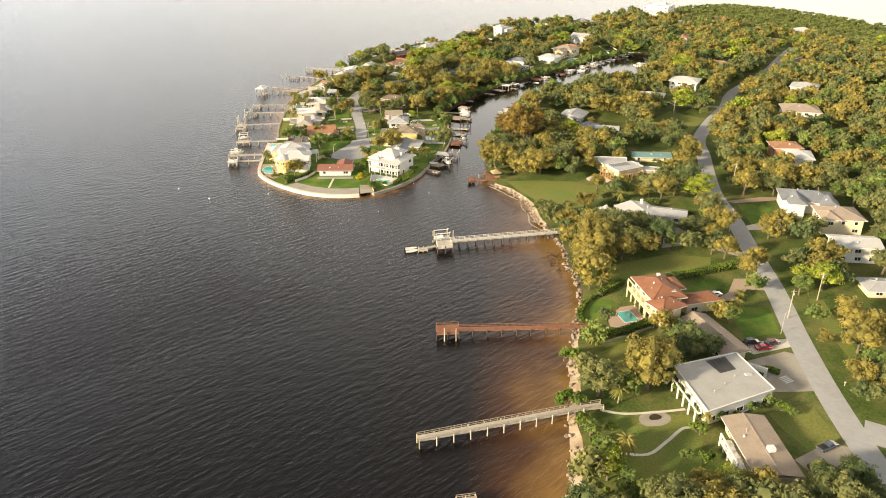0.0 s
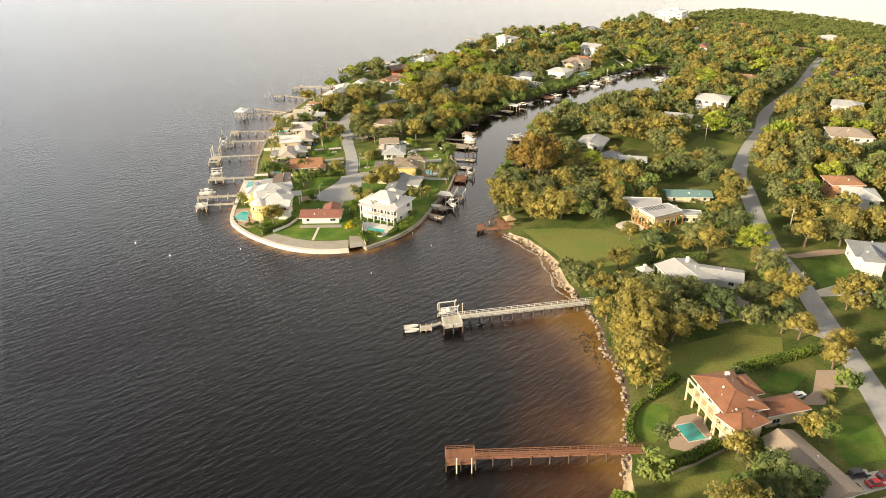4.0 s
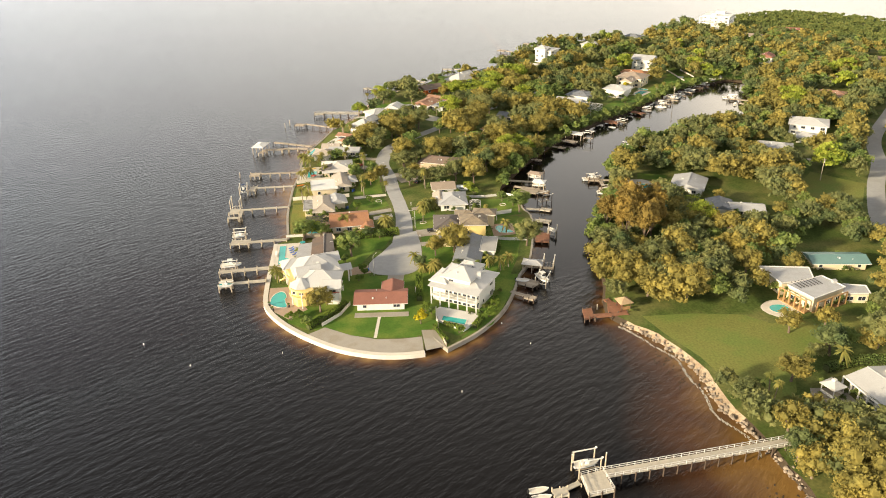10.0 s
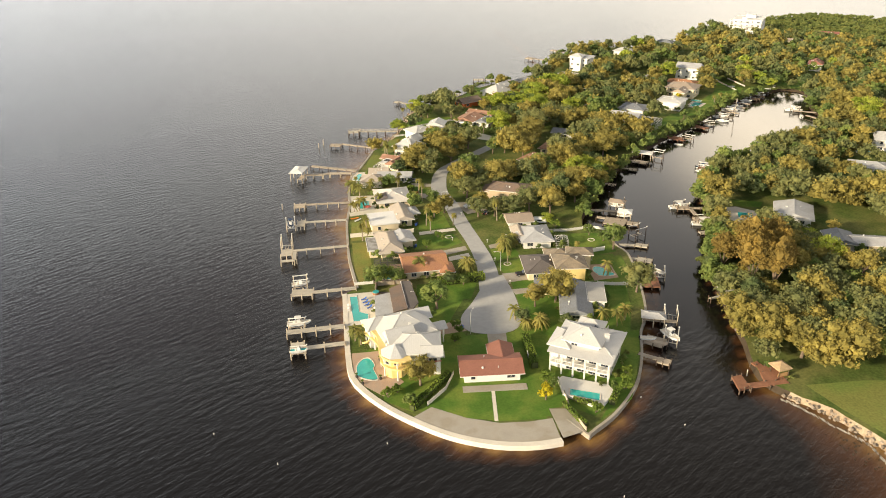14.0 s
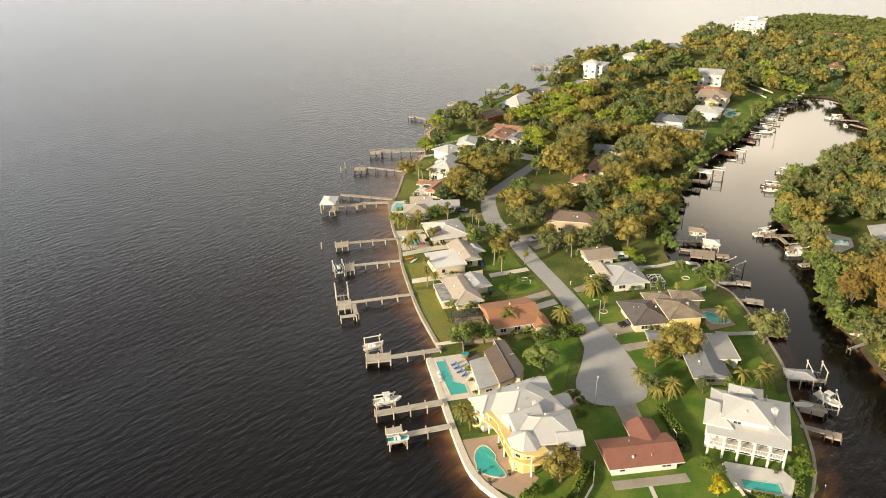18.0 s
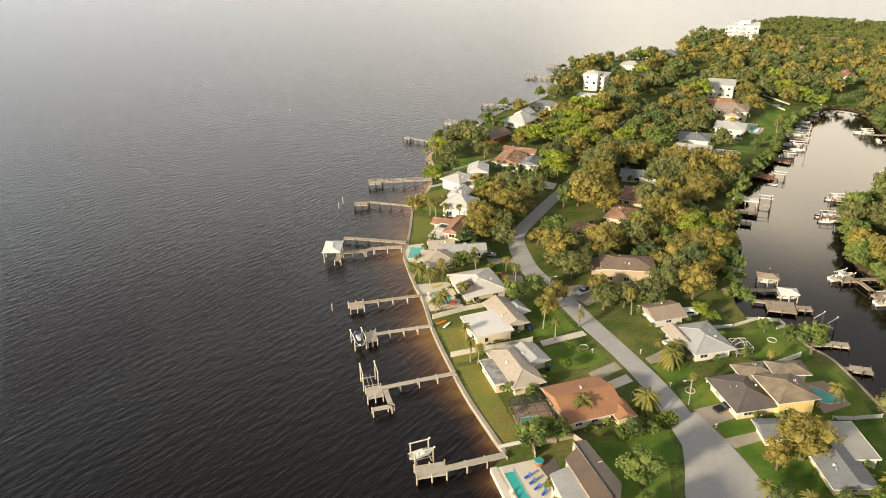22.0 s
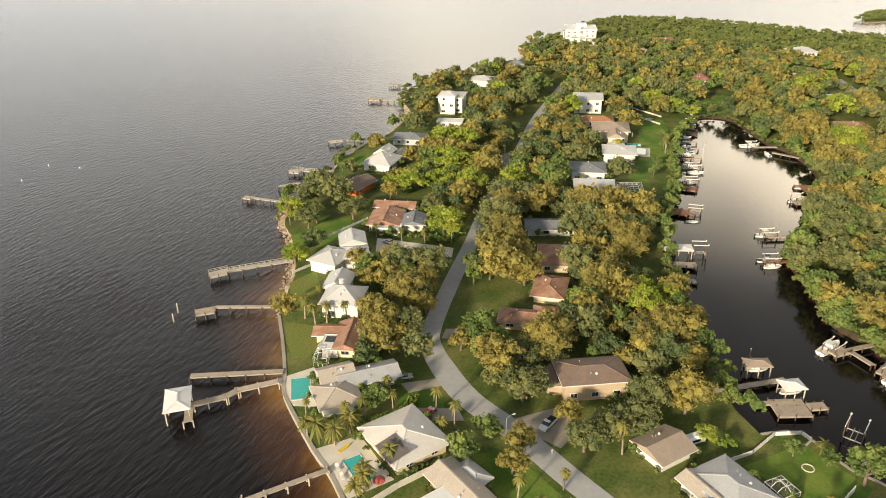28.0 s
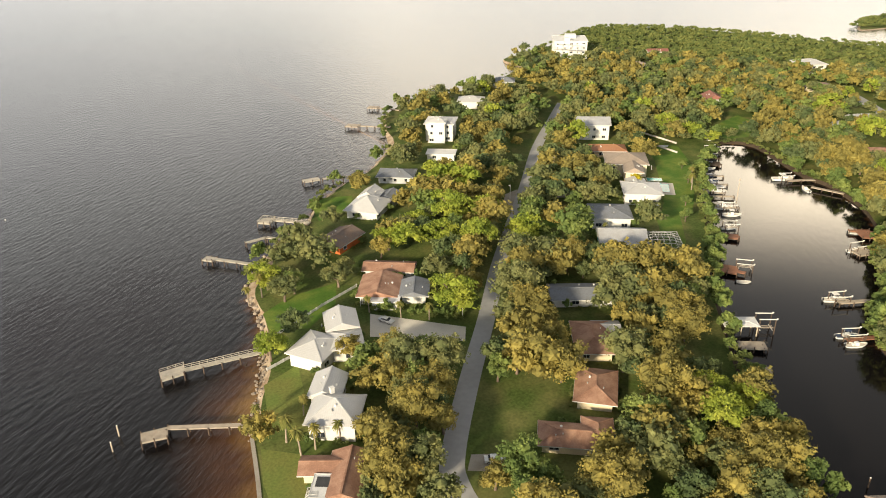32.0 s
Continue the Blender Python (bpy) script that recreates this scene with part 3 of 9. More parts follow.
COAST_NORTH = [(-21, 598, 3), (-13, 609, 3), (1, 623.6, 2), (11.7, 631, 2), (24, 646, 2), (41, 661, 2), (55, 667, 2), (70, 680, 2), (85, 697, 2), (97, 722, 2),
               (110, 745, 2), (125, 758, 2), (145, 767, 2), (170, 766, 2), (188, 764, 2), (210, 775, 2), (228, 784, 2), (248, 779, 2)]
COAST_FAR = [(254, 794, 2), (250, 811, 2), (257, 828, 2), (285, 838, 3), (312, 846, 3), (345, 866, 3), (380, 882, 3), (424, 880, 3), (466, 826, 3), (492, 756, 3),
             (516, 690, 3), (560, 650, 3), (640, 604, 3), (950, 480, 3)]
ramp_notch = [np.array(p, float) for p in ((-5.7, 303, .2), (-9.2, 309.5, .2), (-11.6, 308.6, .2), (-12.2, 302, .2))]
coast = (spline(COAST_SOUTH + COAST_EAST_BANK + COAST_HEAD) + spline(COAST_CANAL_WALL) + ramp_notch + spline(COAST_TIP)
         + spline(COAST_WEST + COAST_NORTH + COAST_FAR) + [np.array((950, -260, 3.0))])
LAND = [(p[0], p[1]) for p in coast]


def land_sheet(name, loop, top, jitter=0.5):
    """A flat sheet of land over a loop of (x, y, slope width), with its sloping or upright rim."""
    n = len(loop)
    xy = np.array([p[:2] for p in loop])
    tang = np.roll(xy, -1, 0) - np.roll(xy, 1, 0)
    tang /= np.maximum(np.linalg.norm(tang, axis=1), 1e-6)[:, None]
    left = np.c_[-tang[:, 1], tang[:, 0]]
    area = np.sum(xy[:, 0] * np.roll(xy[:, 1], -1) - np.roll(xy[:, 0], -1) * xy[:, 1])
    inward = left if area > 0 else -left
    r = random.Random(3)
    wob, w_now = [], 0.0
    for i in range(n):
        w_now = 0.85 * w_now + r.uniform(-jitter, jitter) * 0.5
        wob.append(w_now)
    wid = np.array([loop[i][2] * (1 + (wob[i] if loop[i][2] > 0.5 else 0)) for i in range(n)])
    rim = xy + inward * wid[:, None]
    foot = xy - inward * np.where(wid > 0.5, 0.5 * wid, 0.0)[:, None]
    flat = geometry.delaunay_2d_cdt([Vector(p) for p in rim], [], [list(range(n))], 1, 1e-4)
    bm = bm_new()
    top_v = [bm.verts.new((v.x, v.y, top)) for v in flat[0]]
    for f in flat[2]:
        fc = bm.faces.new([top_v[k] for k in f])
        if fc.normal.z < 0 or sum((top_v[f[k]].co.x * top_v[f[(k + 1) % len(f)]].co.y - top_v[f[(k + 1) % len(f)]].co.x * top_v[f[k]].co.y) for k in range(len(f))) < 0:
            fc.normal_flip()
    hi = [bm.verts.new((*p, top)) for p in rim]
    lo = [bm.verts.new((*p, -0.7)) for p in foot]
    for i in range(n):
        j = (i + 1) % n
        fc = bm.faces.new((hi[i], hi[j], lo[j], lo[i]) if area < 0 else (lo[i], lo[j], hi[j], hi[i]))
        fc.material_index = 1 if min(loop[i][2], loop[j][2]) > 1.6 else 2
    return bm


ground = part("ground", land_sheet("ground", coast, GROUND), GRASS)
ground.data.materials.append(SAND)
ground.data.materials.append(SOIL)
tagged(ground, "flat grassy shore land with patchy green and dry turf", "ground", kind="structure")
island = part("far_island", land_sheet("far_island", [np.array((x, y, 3.0)) for x, y in blob(655, 745, 80, 24, 0.1, 30, 0.12, 5)], 0.6), GRASS)
island.data.materials.append(SAND)
island.data.materials.append(SOIL)
tagged(island, "low mangrove island out in the bay", "island", kind="structure")

# ---- water: one sheet to the horizon, finer near the land ----
coast_xy = np.array(LAND)[:-2]


def axis_steps(lo, a, b, hi, fine, coarse):
    return np.r_[np.linspace(lo, a, coarse, endpoint=False), np.arange(a, b, fine), np.linspace(b, hi, coarse)]


gx, gy = axis_steps(-4500, -130, 330, 4500, 2.0, 14), axis_steps(-4500, 90, 700, 4800, 2.0, 14)
X, Y = np.meshgrid(gx, gy)
near = np.full(X.shape, 1e9)
for k in range(0, len(coast_xy), 2):
    near = np.minimum(near, (X - coast_xy[k, 0]) ** 2 + (Y - coast_xy[k, 1]) ** 2)
near = np.sqrt(near)
# how far the sandy shallows reach: wide off the southern beach, narrow elsewhere
reach = 2.4 + 34 * np.exp(-((X - 45) / 45) ** 2) * np.clip((330 - Y) / 80, 0.03, 1) + (12 + 5 * np.clip((Y - 500) / 30, 0, 1)) * np.clip((Y - 340) / 60, 0, 1) * np.clip((-X - 20) / 30, 0, 1) * np.clip((600 - Y) / 60, 0, 1)
canal = np.clip((X - 5) / 20, 0, 1) * np.clip((Y - 335) / 25, 0, 1) * np.where((Y > 500) & (Y > 516 + 0.96 * (X - 7)), 0.0, 1.0)
reach = reach * (1 - canal) + 1.5 * canal
tip = np.clip((-X + 45) / 10, 0, 1) * np.clip((Y - 285) / 15, 0, 1) * np.clip((420 - Y) / 20, 0, 1)
reach = reach * (1 - tip) + 6.0 * tip
shoal = np.clip(1.05 - near / reach, 0, 1) ** (1.55 - 0.45 * tip)
chop = 1 - 0.93 * canal * (near < 60)
wm = bpy.data.meshes.new("water")
nx, ny = len(gx), len(gy)
idx = np.arange(nx * ny).reshape(ny, nx)
wm.from_pydata(np.c_[X.ravel(), Y.ravel(), np.zeros(nx * ny)].tolist(), [], np.c_[idx[:-1, :-1].ravel(), idx[:-1, 1:].ravel(), idx[1:, 1:].ravel(), idx[1:, :-1].ravel()].tolist())
for key, val in (("shoal", shoal), ("chop", chop)):
    wm.attributes.new(key, "FLOAT", "POINT").data.foreach_set("value", val.ravel().astype(np.float32))
wm.materials.append(WATER)
water = tagged(new("water", wm), "dark tea-coloured bay water with small wind ripples", "water", kind="structure")

# ---- roads and paved ground ----
KEEP = []        # outlines that stay free of scattered trees


def strip(pts, width, step=3.0):
    """An outline round a centre line; width may be one number or one for each point."""
    w = width if hasattr(width, "__len__") else [width] * len(pts)
    P = spline([(*p, q) for p, q in zip(pts, w)], step)
    xy = np.array([p[:2] for p in P])
    t = np.gradient(xy, axis=0)
    t /= np.maximum(np.linalg.norm(t, axis=1), 1e-6)[:, None]
    s = np.c_[-t[:, 1], t[:, 0]] * np.array([p[2] for p in P])[:, None] / 2
    return [tuple(p) for p in xy - s] + [tuple(p) for p in (xy + s)[::-1]]


def strip_mesh(bm, outline, z0, z1):
    """A ribbon slab from strip(): quads along it."""
    n = len(outline) // 2
    a, b = outline[:n], outline[n:][::-1]
    rows = [[bm.verts.new((*p, z)) for p, z in ((a[i], z0), (a[i], z1), (b[i], z1), (b[i], z0))] for i in range(n)]
    for p, q in zip(rows, rows[1:]):
        for k in range(3):
            bm.faces.new((p[k], q[k], q[k + 1], p[k + 1]))
    bm.faces.new(rows[0]), bm.faces.new(rows[-1][::-1])
    bmesh.ops.recalc_face_normals(bm, faces=bm.faces[:])
    return bm


def paved(name, outline, material, label, category, top=0.05, ribbon=False, keep=True, kind="structure"):
    bm = bm_new()
    if ribbon:
        strip_mesh(bm, outline, GROUND - 0.1, GROUND + top)
    else:
        a = sum(x0 * y1 - x1 * y0 for (x0, y0), (x1, y1) in zip(outline, outline[1:] + outline[:1]))
        prism(bm, outline if a > 0 else outline[::-1], GROUND - 0.1, GROUND + top)
    if keep:
        KEEP.append(outline)
    return tagged(part(name, bm, material), label, category, kind=kind)


ROAD_MAIN = [(60, -250), (100, 40), (105, 90), (108.6, 124), (112.4, 148), (118.2, 174), (126.2, 205), (132.2, 235), (137.6, 260), (142.0, 288.5), (150.4, 317.0), (158.6, 341.6), (166.9, 367.7), (188.1, 402.4), (208.9, 431.2), (231.6, 468.8), (283, 527), (324, 582), (352, 618)]
ROAD_LANE = [(-15.2, 372), (-13.2, 394), (-14.0, 412), (-16, 430), (-17.3, 448), (-19.8, 464), (-18.6, 478), (-16, 489), (-11, 497), (7, 516.5), (28, 538), (49, 560.5), (72, 583), (103, 613), (140, 650), (178, 683), (205, 706)]
paved("road_1", strip(ROAD_MAIN, [6.8] * 19), ASPHALT, "pale worn asphalt street between wooded lots", "road", 0.05, True)
paved("road_2", strip(ROAD_LANE, [7.5, 6.4, 5.7, 6, 6.2, 6.6, 6.6, 5.8, 5.4, 5.2, 5, 5, 5, 5, 4.8, 4.6, 4.6]), ASPHALT, "narrow asphalt lane along the peninsula", "road", 0.05, True)
paved("road_3", strip([(113, 134), (122, 128), (136, 122), (170, 112)], [9, 9, 8, 8]), ASPHALT, "side street leaving towards the east", "road", 0.054, True)
paved("turning_circle", [tuple(p[:2]) for p in spline([(-16.4, 385, 0), (-17.6, 378, 0), (-21.9, 369, 0), (-26.4, 361.5, 0), (-27.4, 356.4, 0), (-25.6, 352.0, 0), (-21, 350.0, 0), (-15.8, 349.6, 0), (-11.6, 351.6, 0), (-9.6, 356, 0), (-8.6, 362, 0), (-8.2, 373, 0), (-9.0, 385, 0)], 1.5)], ASPHALT, "asphalt turning place at the end of the lane", "road", 0.056)

# ---- houses ----
FOOT = []        # outlines of houses


def roof_mesh(bm, lx, ly, z, rise, kind, over=0.6, thick=0.18):
    """A roof over a box lx by ly centred on the origin: hip or gable (ridge along the longer side), shed or flat."""
    ax, ay = lx / 2 + over, ly / 2 + over
    if kind == "flat":
        box(bm, -ax, -ay, z, ax, ay, z + 0.35)
        return bm
    swap = ly > lx
    a, b = (ay, ax) if swap else (ax, ay)
    ridge = a - b if kind == "hip" else a
    ridge = max(ridge, 0.02)

    def P(u, v, w):
        return bm.verts.new((v, -u, w)) if swap else bm.verts.new((u, v, w))
    if kind == "shed":
        lo = [P(-a, -b, z), P(a, -b, z), P(a, b, z + rise), P(-a, b, z + rise)]
        hi = [P(-a, -b, z + thick), P(a, -b, z + thick), P(a, b, z + rise + thick), P(-a, b, z + rise + thick)]
        bm.faces.new(lo[::-1]), bm.faces.new(hi)
        for k in range(4):
            bm.faces.new((lo[k], lo[(k + 1) % 4], hi[(k + 1) % 4], hi[k]))
        return bm
    e = [P(-a, -b, z + thick), P(a, -b, z + thick), P(a, b, z + thick), P(-a, b, z + thick)]
    d = [P(-a, -b, z), P(a, -b, z), P(a, b, z), P(-a, b, z)]
    r = [P(-ridge, 0, z + rise + thick), P(ridge, 0, z + rise + thick)]
    bm.faces.new((e[0], e[1], r[1], r[0])), bm.faces.new((e[2], e[3], r[0], r[1]))
    bm.faces.new((e[1], e[2], r[1])), bm.faces.new((e[3], e[0], r[0]))
    bm.faces.new(d[::-1])
    for k in range(4):
        bm.faces.new((d[k], d[(k + 1) % 4], e[(k + 1) % 4], e[k]))
    return bm


def ridge_caps(bm, lx, ly, z, rise, kind, over=0.6, thick=0.18):
    """The raised caps along ridge and hips."""
    ax, ay = lx / 2 + over, ly / 2 + over
    swap = ly > lx
    a, b = (ay, ax) if swap else (ax, ay)
    ridge = max(a - b if kind == "hip" else a, 0.02)
    W = (lambda u, v, w: (v, -u, w)) if swap else (lambda u, v, w: (u, v, w))
    top = z + rise + thick + 0.03
    bar(bm, W(-ridge, 0, top), W(ridge, 0, top), 0.35, 0.1)
    if kind == "hip":
        for su in (-1, 1):
            for sv in (-1, 1):
                bar(bm, W(su * ridge, 0, top), W(su * a, sv * b, z + thick + 0.03), 0.3, 0.1)
    return bm


def opening(house, x, y, nx, ny, z, w, h, door=False, frame_mat=None):
    """A window or a door on a wall at (x, y) that faces (nx, ny): a proud frame, a recessed pane, a sill."""
    tx, ty = -ny, nx
    f = part("door" if door else "window", bm_new(), frame_mat or WHITE, house)
    bm = bm_new()

    def slab(b, u0, u1, z0, z1, d0, d1):
        q = [(x + tx * u + nx * d, y + ty * u + ny * d) for u, d in ((u0, d0), (u1, d0), (u1, d1), (u0, d1))]
        vs = [b.verts.new((*p, zz)) for zz in (z0, z1) for p in q]
        for fc in ((3, 2, 1, 0), (4, 5, 6, 7), (0, 1, 5, 4), (1, 2, 6, 5), (2, 3, 7, 6), (3, 0, 4, 7)):
            b.faces.new([vs[i] for i in fc])
    t = 0.11
    slab(bm, -w / 2 - t, -w / 2, z - t, z + h + t, -0.02, 0.09)
    slab(bm, w / 2, w / 2 + t, z - t, z + h + t, -0.02, 0.09)
    slab(bm, -w / 2, w / 2, z + h, z + h + t, -0.02, 0.09)
    slab(bm, -w / 2 - 0.1, w / 2 + 0.1, z - t, z, -0.02, 0.16)
    if w > 1.3:
        slab(bm, -0.04, 0.04, z, z + h, -0.02, 0.06)
    bmesh.ops.recalc_face_normals(bm, faces=bm.faces[:])
    bm.to_mesh(f.data)
    bm.free()
    p = bm_new()
    slab(p, -w / 2, w / 2, z, z + h, -0.05, 0.025)
    bmesh.ops.recalc_face_normals(p, faces=p.faces[:])
    part("pane" if not door or w > 1.5 else "leaf", p, PANE if not door or w > 1.5 else DOORWOOD, f)


def house_block(house, cx, cy, lx, ly, deg, z0, h, roof, rise, wall, roofing, over=0.6, windows=1.0, seed=1, trim=None, doors=True):
    """One wing of a house in world coordinates: walls, openings on all four sides, a roof with caps and fascia."""
    m = pose(cx, cy, 0, 0, 0, deg)
    r = random.Random(seed * 31 + int(cx * 7) + int(cy))
    bm = bm_new()
    box(bm, -lx / 2, -ly / 2, z0 - 0.3, lx / 2, ly / 2, z0 + h)
    if roof == "gable":
        if ly > lx:
            prof, horiz = (lx / 2, ly / 2), False
        else:
            prof, horiz = (ly / 2, lx / 2), True
        for s in (-1, 1):
            g = [(-prof[0], z0 + h), (prof[0], z0 + h), (0, z0 + h + rise * prof[0] / (prof[0] + over))]
            vs = [[bm.verts.new((s * prof[1] * k, v, w) if horiz else (v, s * prof[1] * k, w)) for v, w in g] for k in (1.0, 0.985)]
            bm.faces.new(vs[0]), bm.faces.new(vs[1][::-1])
            for k in range(3):
                bm.faces.new((vs[0][k], vs[0][(k + 1) % 3], vs[1][(k + 1) % 3], vs[1][k]))
        bmesh.ops.recalc_face_normals(bm, faces=bm.faces[:])
    body = part("wall", bm, wall, house)
    body.matrix_basis = m
    bm = roof_mesh(bm_new(), lx, ly, z0 + h + 0.02, rise, roof, over)
    bmesh.ops.recalc_face_normals(bm, faces=bm.faces[:])
    rf = part("roof", bm, roofing, house)
    rf.matrix_basis = m
    if roof in ("hip", "gable"):
        part("ridge_cap", ridge_caps(bm_new(), lx, ly, z0 + h + 0.02, rise, roof, over), roofing, rf)
    if roof in ("hip", "gable") and min(lx, ly) > 5:
        half, away = min(lx, ly) / 2 + over, max(lx, ly) / 2 - min(lx, ly) / 2 + 0.6
        for q in range(3):
            v = r.choice((-1, 1)) * r.uniform(0.25, 0.6) * half
            u = r.uniform(-1, 1) * away
            zt = z0 + h + 0.2 + rise * (1 - abs(v) / half)
            x, y = (v, -u) if ly > lx else (u, v)
            part("roof_vent", tube(bm_new(), [(x, y, zt - 0.25), (x, y, zt + 0.32), (x, y, zt + 0.42)], [0.11, 0.11, 0.17] if q else [0.28, 0.28, 0.2], 8), METAL if q else WHITE, rf)
    bm = bm_new()
    ax, ay = lx / 2 + over + 0.05, ly / 2 + over + 0.05
    zf = z0 + h - (0.06 if roof != "flat" else -0.05)
    up = zf + (0.2 if roof != "flat" else 0.42)
    box(bm, -ax, -ay, zf, ax, -ay + 0.12, up), box(bm, -ax, ay - 0.12, zf, ax, ay, up)
    box(bm, -ax, -ay + 0.12, zf, -ax + 0.12, ay - 0.12, up), box(bm, ax - 0.12, -ay + 0.12, zf, ax, ay - 0.12, up)
    part("fascia", bm, trim or WHITE, rf)
    storeys = max(1, int(h / 2.7))
    for s in range(storeys):
        zb = z0 + s * h / storeys
        for nx, ny, half, span in ((0, -1, ly / 2, lx), (0, 1, ly / 2, lx), (-1, 0, lx / 2, ly), (1, 0, lx / 2, ly)):
            count = max(1, int(span / 4.2 * windows))
            for k in range(count):
                if r.random() > 0.92:
                    continue
                u = (k + 0.5) / count * span - span / 2 + r.uniform(-0.3, 0.3)
                x, y = nx * half - ny * u, ny * half + nx * u
                isdoor = doors and s == 0 and k == count // 2 and r.random() < 0.6
                w = r.choice((1.1, 1.6, 2.0)) if not isdoor else r.choice((1.0, 2.4))
                opening(house, x, y, nx, ny, zb + (0.15 if isdoor else 0.95), w, 2.1 if isdoor else 1.25, isdoor)
                house.children[-1].matrix_basis = m
    FOOT.append(rect(cx, cy, lx + 2 * over, ly + 2 * over, deg))
    return m


def chimney(house, x, y, z, h=1.4, w=0.9, material=None):
    bm = bm_new()
    box(bm, x - w / 2, y - w / 2, z, x + w / 2, y + w / 2, z + h)
    box(bm, x - w / 2 - 0.08, y - w / 2 - 0.08, z + h, x + w / 2 + 0.08, y + w / 2 + 0.08, z + h + 0.15)
    part("chimney", bm, material or WHITE, house)


def vent(house, x, y, z):
    part("roof_vent", tube(bm_new(), [(x, y, z - 0.3), (x, y, z + 0.5), (x, y, z + 0.6)], [0.12, 0.12, 0.2], 8), METAL, house)


def house(label, blocks, category="house", group="houses"):
    """blocks: rows of cx, cy, lx, ly, turn, wall height, roof, rise, wall, roofing, overhang."""
    h = thing("house", label, category, group)
    for k, b in enumerate(blocks):
        low = b[5] < 4 and b[6] != "flat"                  # bungalows: low walls under deep eaves
        inset, drop = (0.5, 0.45) if low else (0.3, 0.0)
        house_block(h, b[0], b[1] + (0.3 if low else 0), b[2] - 2 * inset, b[3] - 2 * inset, b[4], GROUND, b[5] - drop, b[6], b[7], b[8], b[9],
                    (b[10] if len(b) > 10 else 0.6) + inset, seed=k + 1)
    return h


def poly_block(house, outline, h, wall, roofing, z0=None, over=0.35, thick=0.35, rim=True):
    """A flat-roofed wing over any outline, with a raised rim."""
    z0 = GROUND if z0 is None else z0
    a = sum(x0 * y1 - x1 * y0 for (x0, y0), (x1, y1) in zip(outline, outline[1:] + outline[:1]))
    outline = outline if a > 0 else outline[::-1]
    cx, cy = np.mean(outline, axis=0)
    part("wall", prism(bm_new(), outline, z0 - 0.3, z0 + h), wall, house)
    grow = [(cx + (x - cx) * (1 + over / max(1, math.hypot(x - cx, y - cy))), cy + (y - cy) * (1 + over / max(1, math.hypot(x - cx, y - cy)))) for x, y in outline]
    rf = part("roof", prism(bm_new(), grow, z0 + h + 0.01, z0 + h + thick), roofing, house)
    for k in range(len(grow) if rim else 0):
        p, q = grow[k], grow[(k + 1) % len(grow)]
        part("parapet", bar(bm_new(), (*p, z0 + h + thick + 0.06), (*q, z0 + h + thick + 0.06), 0.3, 0.3), WHITE, rf)
    r = random.Random(int(cx * 3 + cy))
    for k in range(len(outline)):
        p, q = Vector(outline[k]), Vector(outline[(k + 1) % len(outline)])
        d = (q - p)
        n = Vector((d.y, -d.x)).normalized()
        for i in range(max(0, int(d.length / 3.6))):
            c = p.lerp(q, (i + 0.5) / max(1, int(d.length / 3.6)))
            opening(house, c.x, c.y, n.x, n.y, z0 + 0.9, r.choice((1.2, 1.8, 2.2)), 1.3)
    FOOT.append(grow)


def veranda(house, a, b, depth, floors, top, n, wood=None, rail=True, sag=0.0):
    """Columns, floor slabs and balustrades along the wall from a to b, standing out to its right by depth."""
    a, b = Vector(a), Vector(b)
    d = (b - a).normalized()
    o = Vector((d.y, -d.x)) * depth
    mt = wood or WHITE
    v = part("veranda", bm_new(), mt, house)
    for z in floors:
        part("floor_slab", prism(bm_new(), [tuple(a), tuple(a + o), tuple(b + o), tuple(b)], z - 0.25, z), mt, v)
        if rail:
            bm = bm_new()
            bar(bm, (*(a + o * 0.97), z + 1.0), (*(b + o * 0.97), z + 1.0), 0.1, 0.1)
            for k in range(int((b - a).length / 0.5) + 1):
                p = a.lerp(b, min(1, k * 0.5 / (b - a).length)) + o * 0.97
                box(bm, p.x - 0.03, p.y - 0.03, z, p.x + 0.03, p.y + 0.03, z + 1.0)
            part("balustrade", bm, mt, v)
    for k in range(n):
        p = a.lerp(b, k / (n - 1)) + o * 0.94
        part("column", box(bm_new(), p.x - 0.18, p.y - 0.18, GROUND, p.x + 0.18, p.y + 0.18, top), mt, v)
    bm = bm_new()
    bar(bm, (*(a + o * 0.94), top - 0.15), (*(b + o * 0.94), top - 0.15), 0.3, 0.35)
    bm.to_mesh(v.data)
    bm.free()
    return v


def turret(house, cx, cy, r, h, rise, wall, roofing, n=8):
    ring = [(cx + r * math.cos(2 * math.pi * (k + .5) / n), cy + r * math.sin(2 * math.pi * (k + .5) / n)) for k in range(n)]
    part("turret_wall", prism(bm_new(), ring, GROUND - 0.3, GROUND + h), wall, house)
    bm = bm_new()
    lo = [bm.verts.new((cx + (x - cx) * 1.16, cy + (y - cy) * 1.16, GROUND + h)) for x, y in ring]
    top = bm.verts.new((cx, cy, GROUND + h + rise))
    bm.faces.new(lo[::-1])
    for k in range(n):
        bm.faces.new((lo[k], lo[(k + 1) % n], top))
    part("turret_roof", bm, roofing, house)
    for k in range(n):
        a = 2 * math.pi * k / n + math.pi / n * 2
        x, y = cx + r * math.cos(math.pi / n) * math.cos(a), cy + r * math.cos(math.pi / n) * math.sin(a)
        opening(house, x, y, math.cos(a), math.sin(a), GROUND + 4.1, 1.1, 1.5)
    FOOT.append(ring)


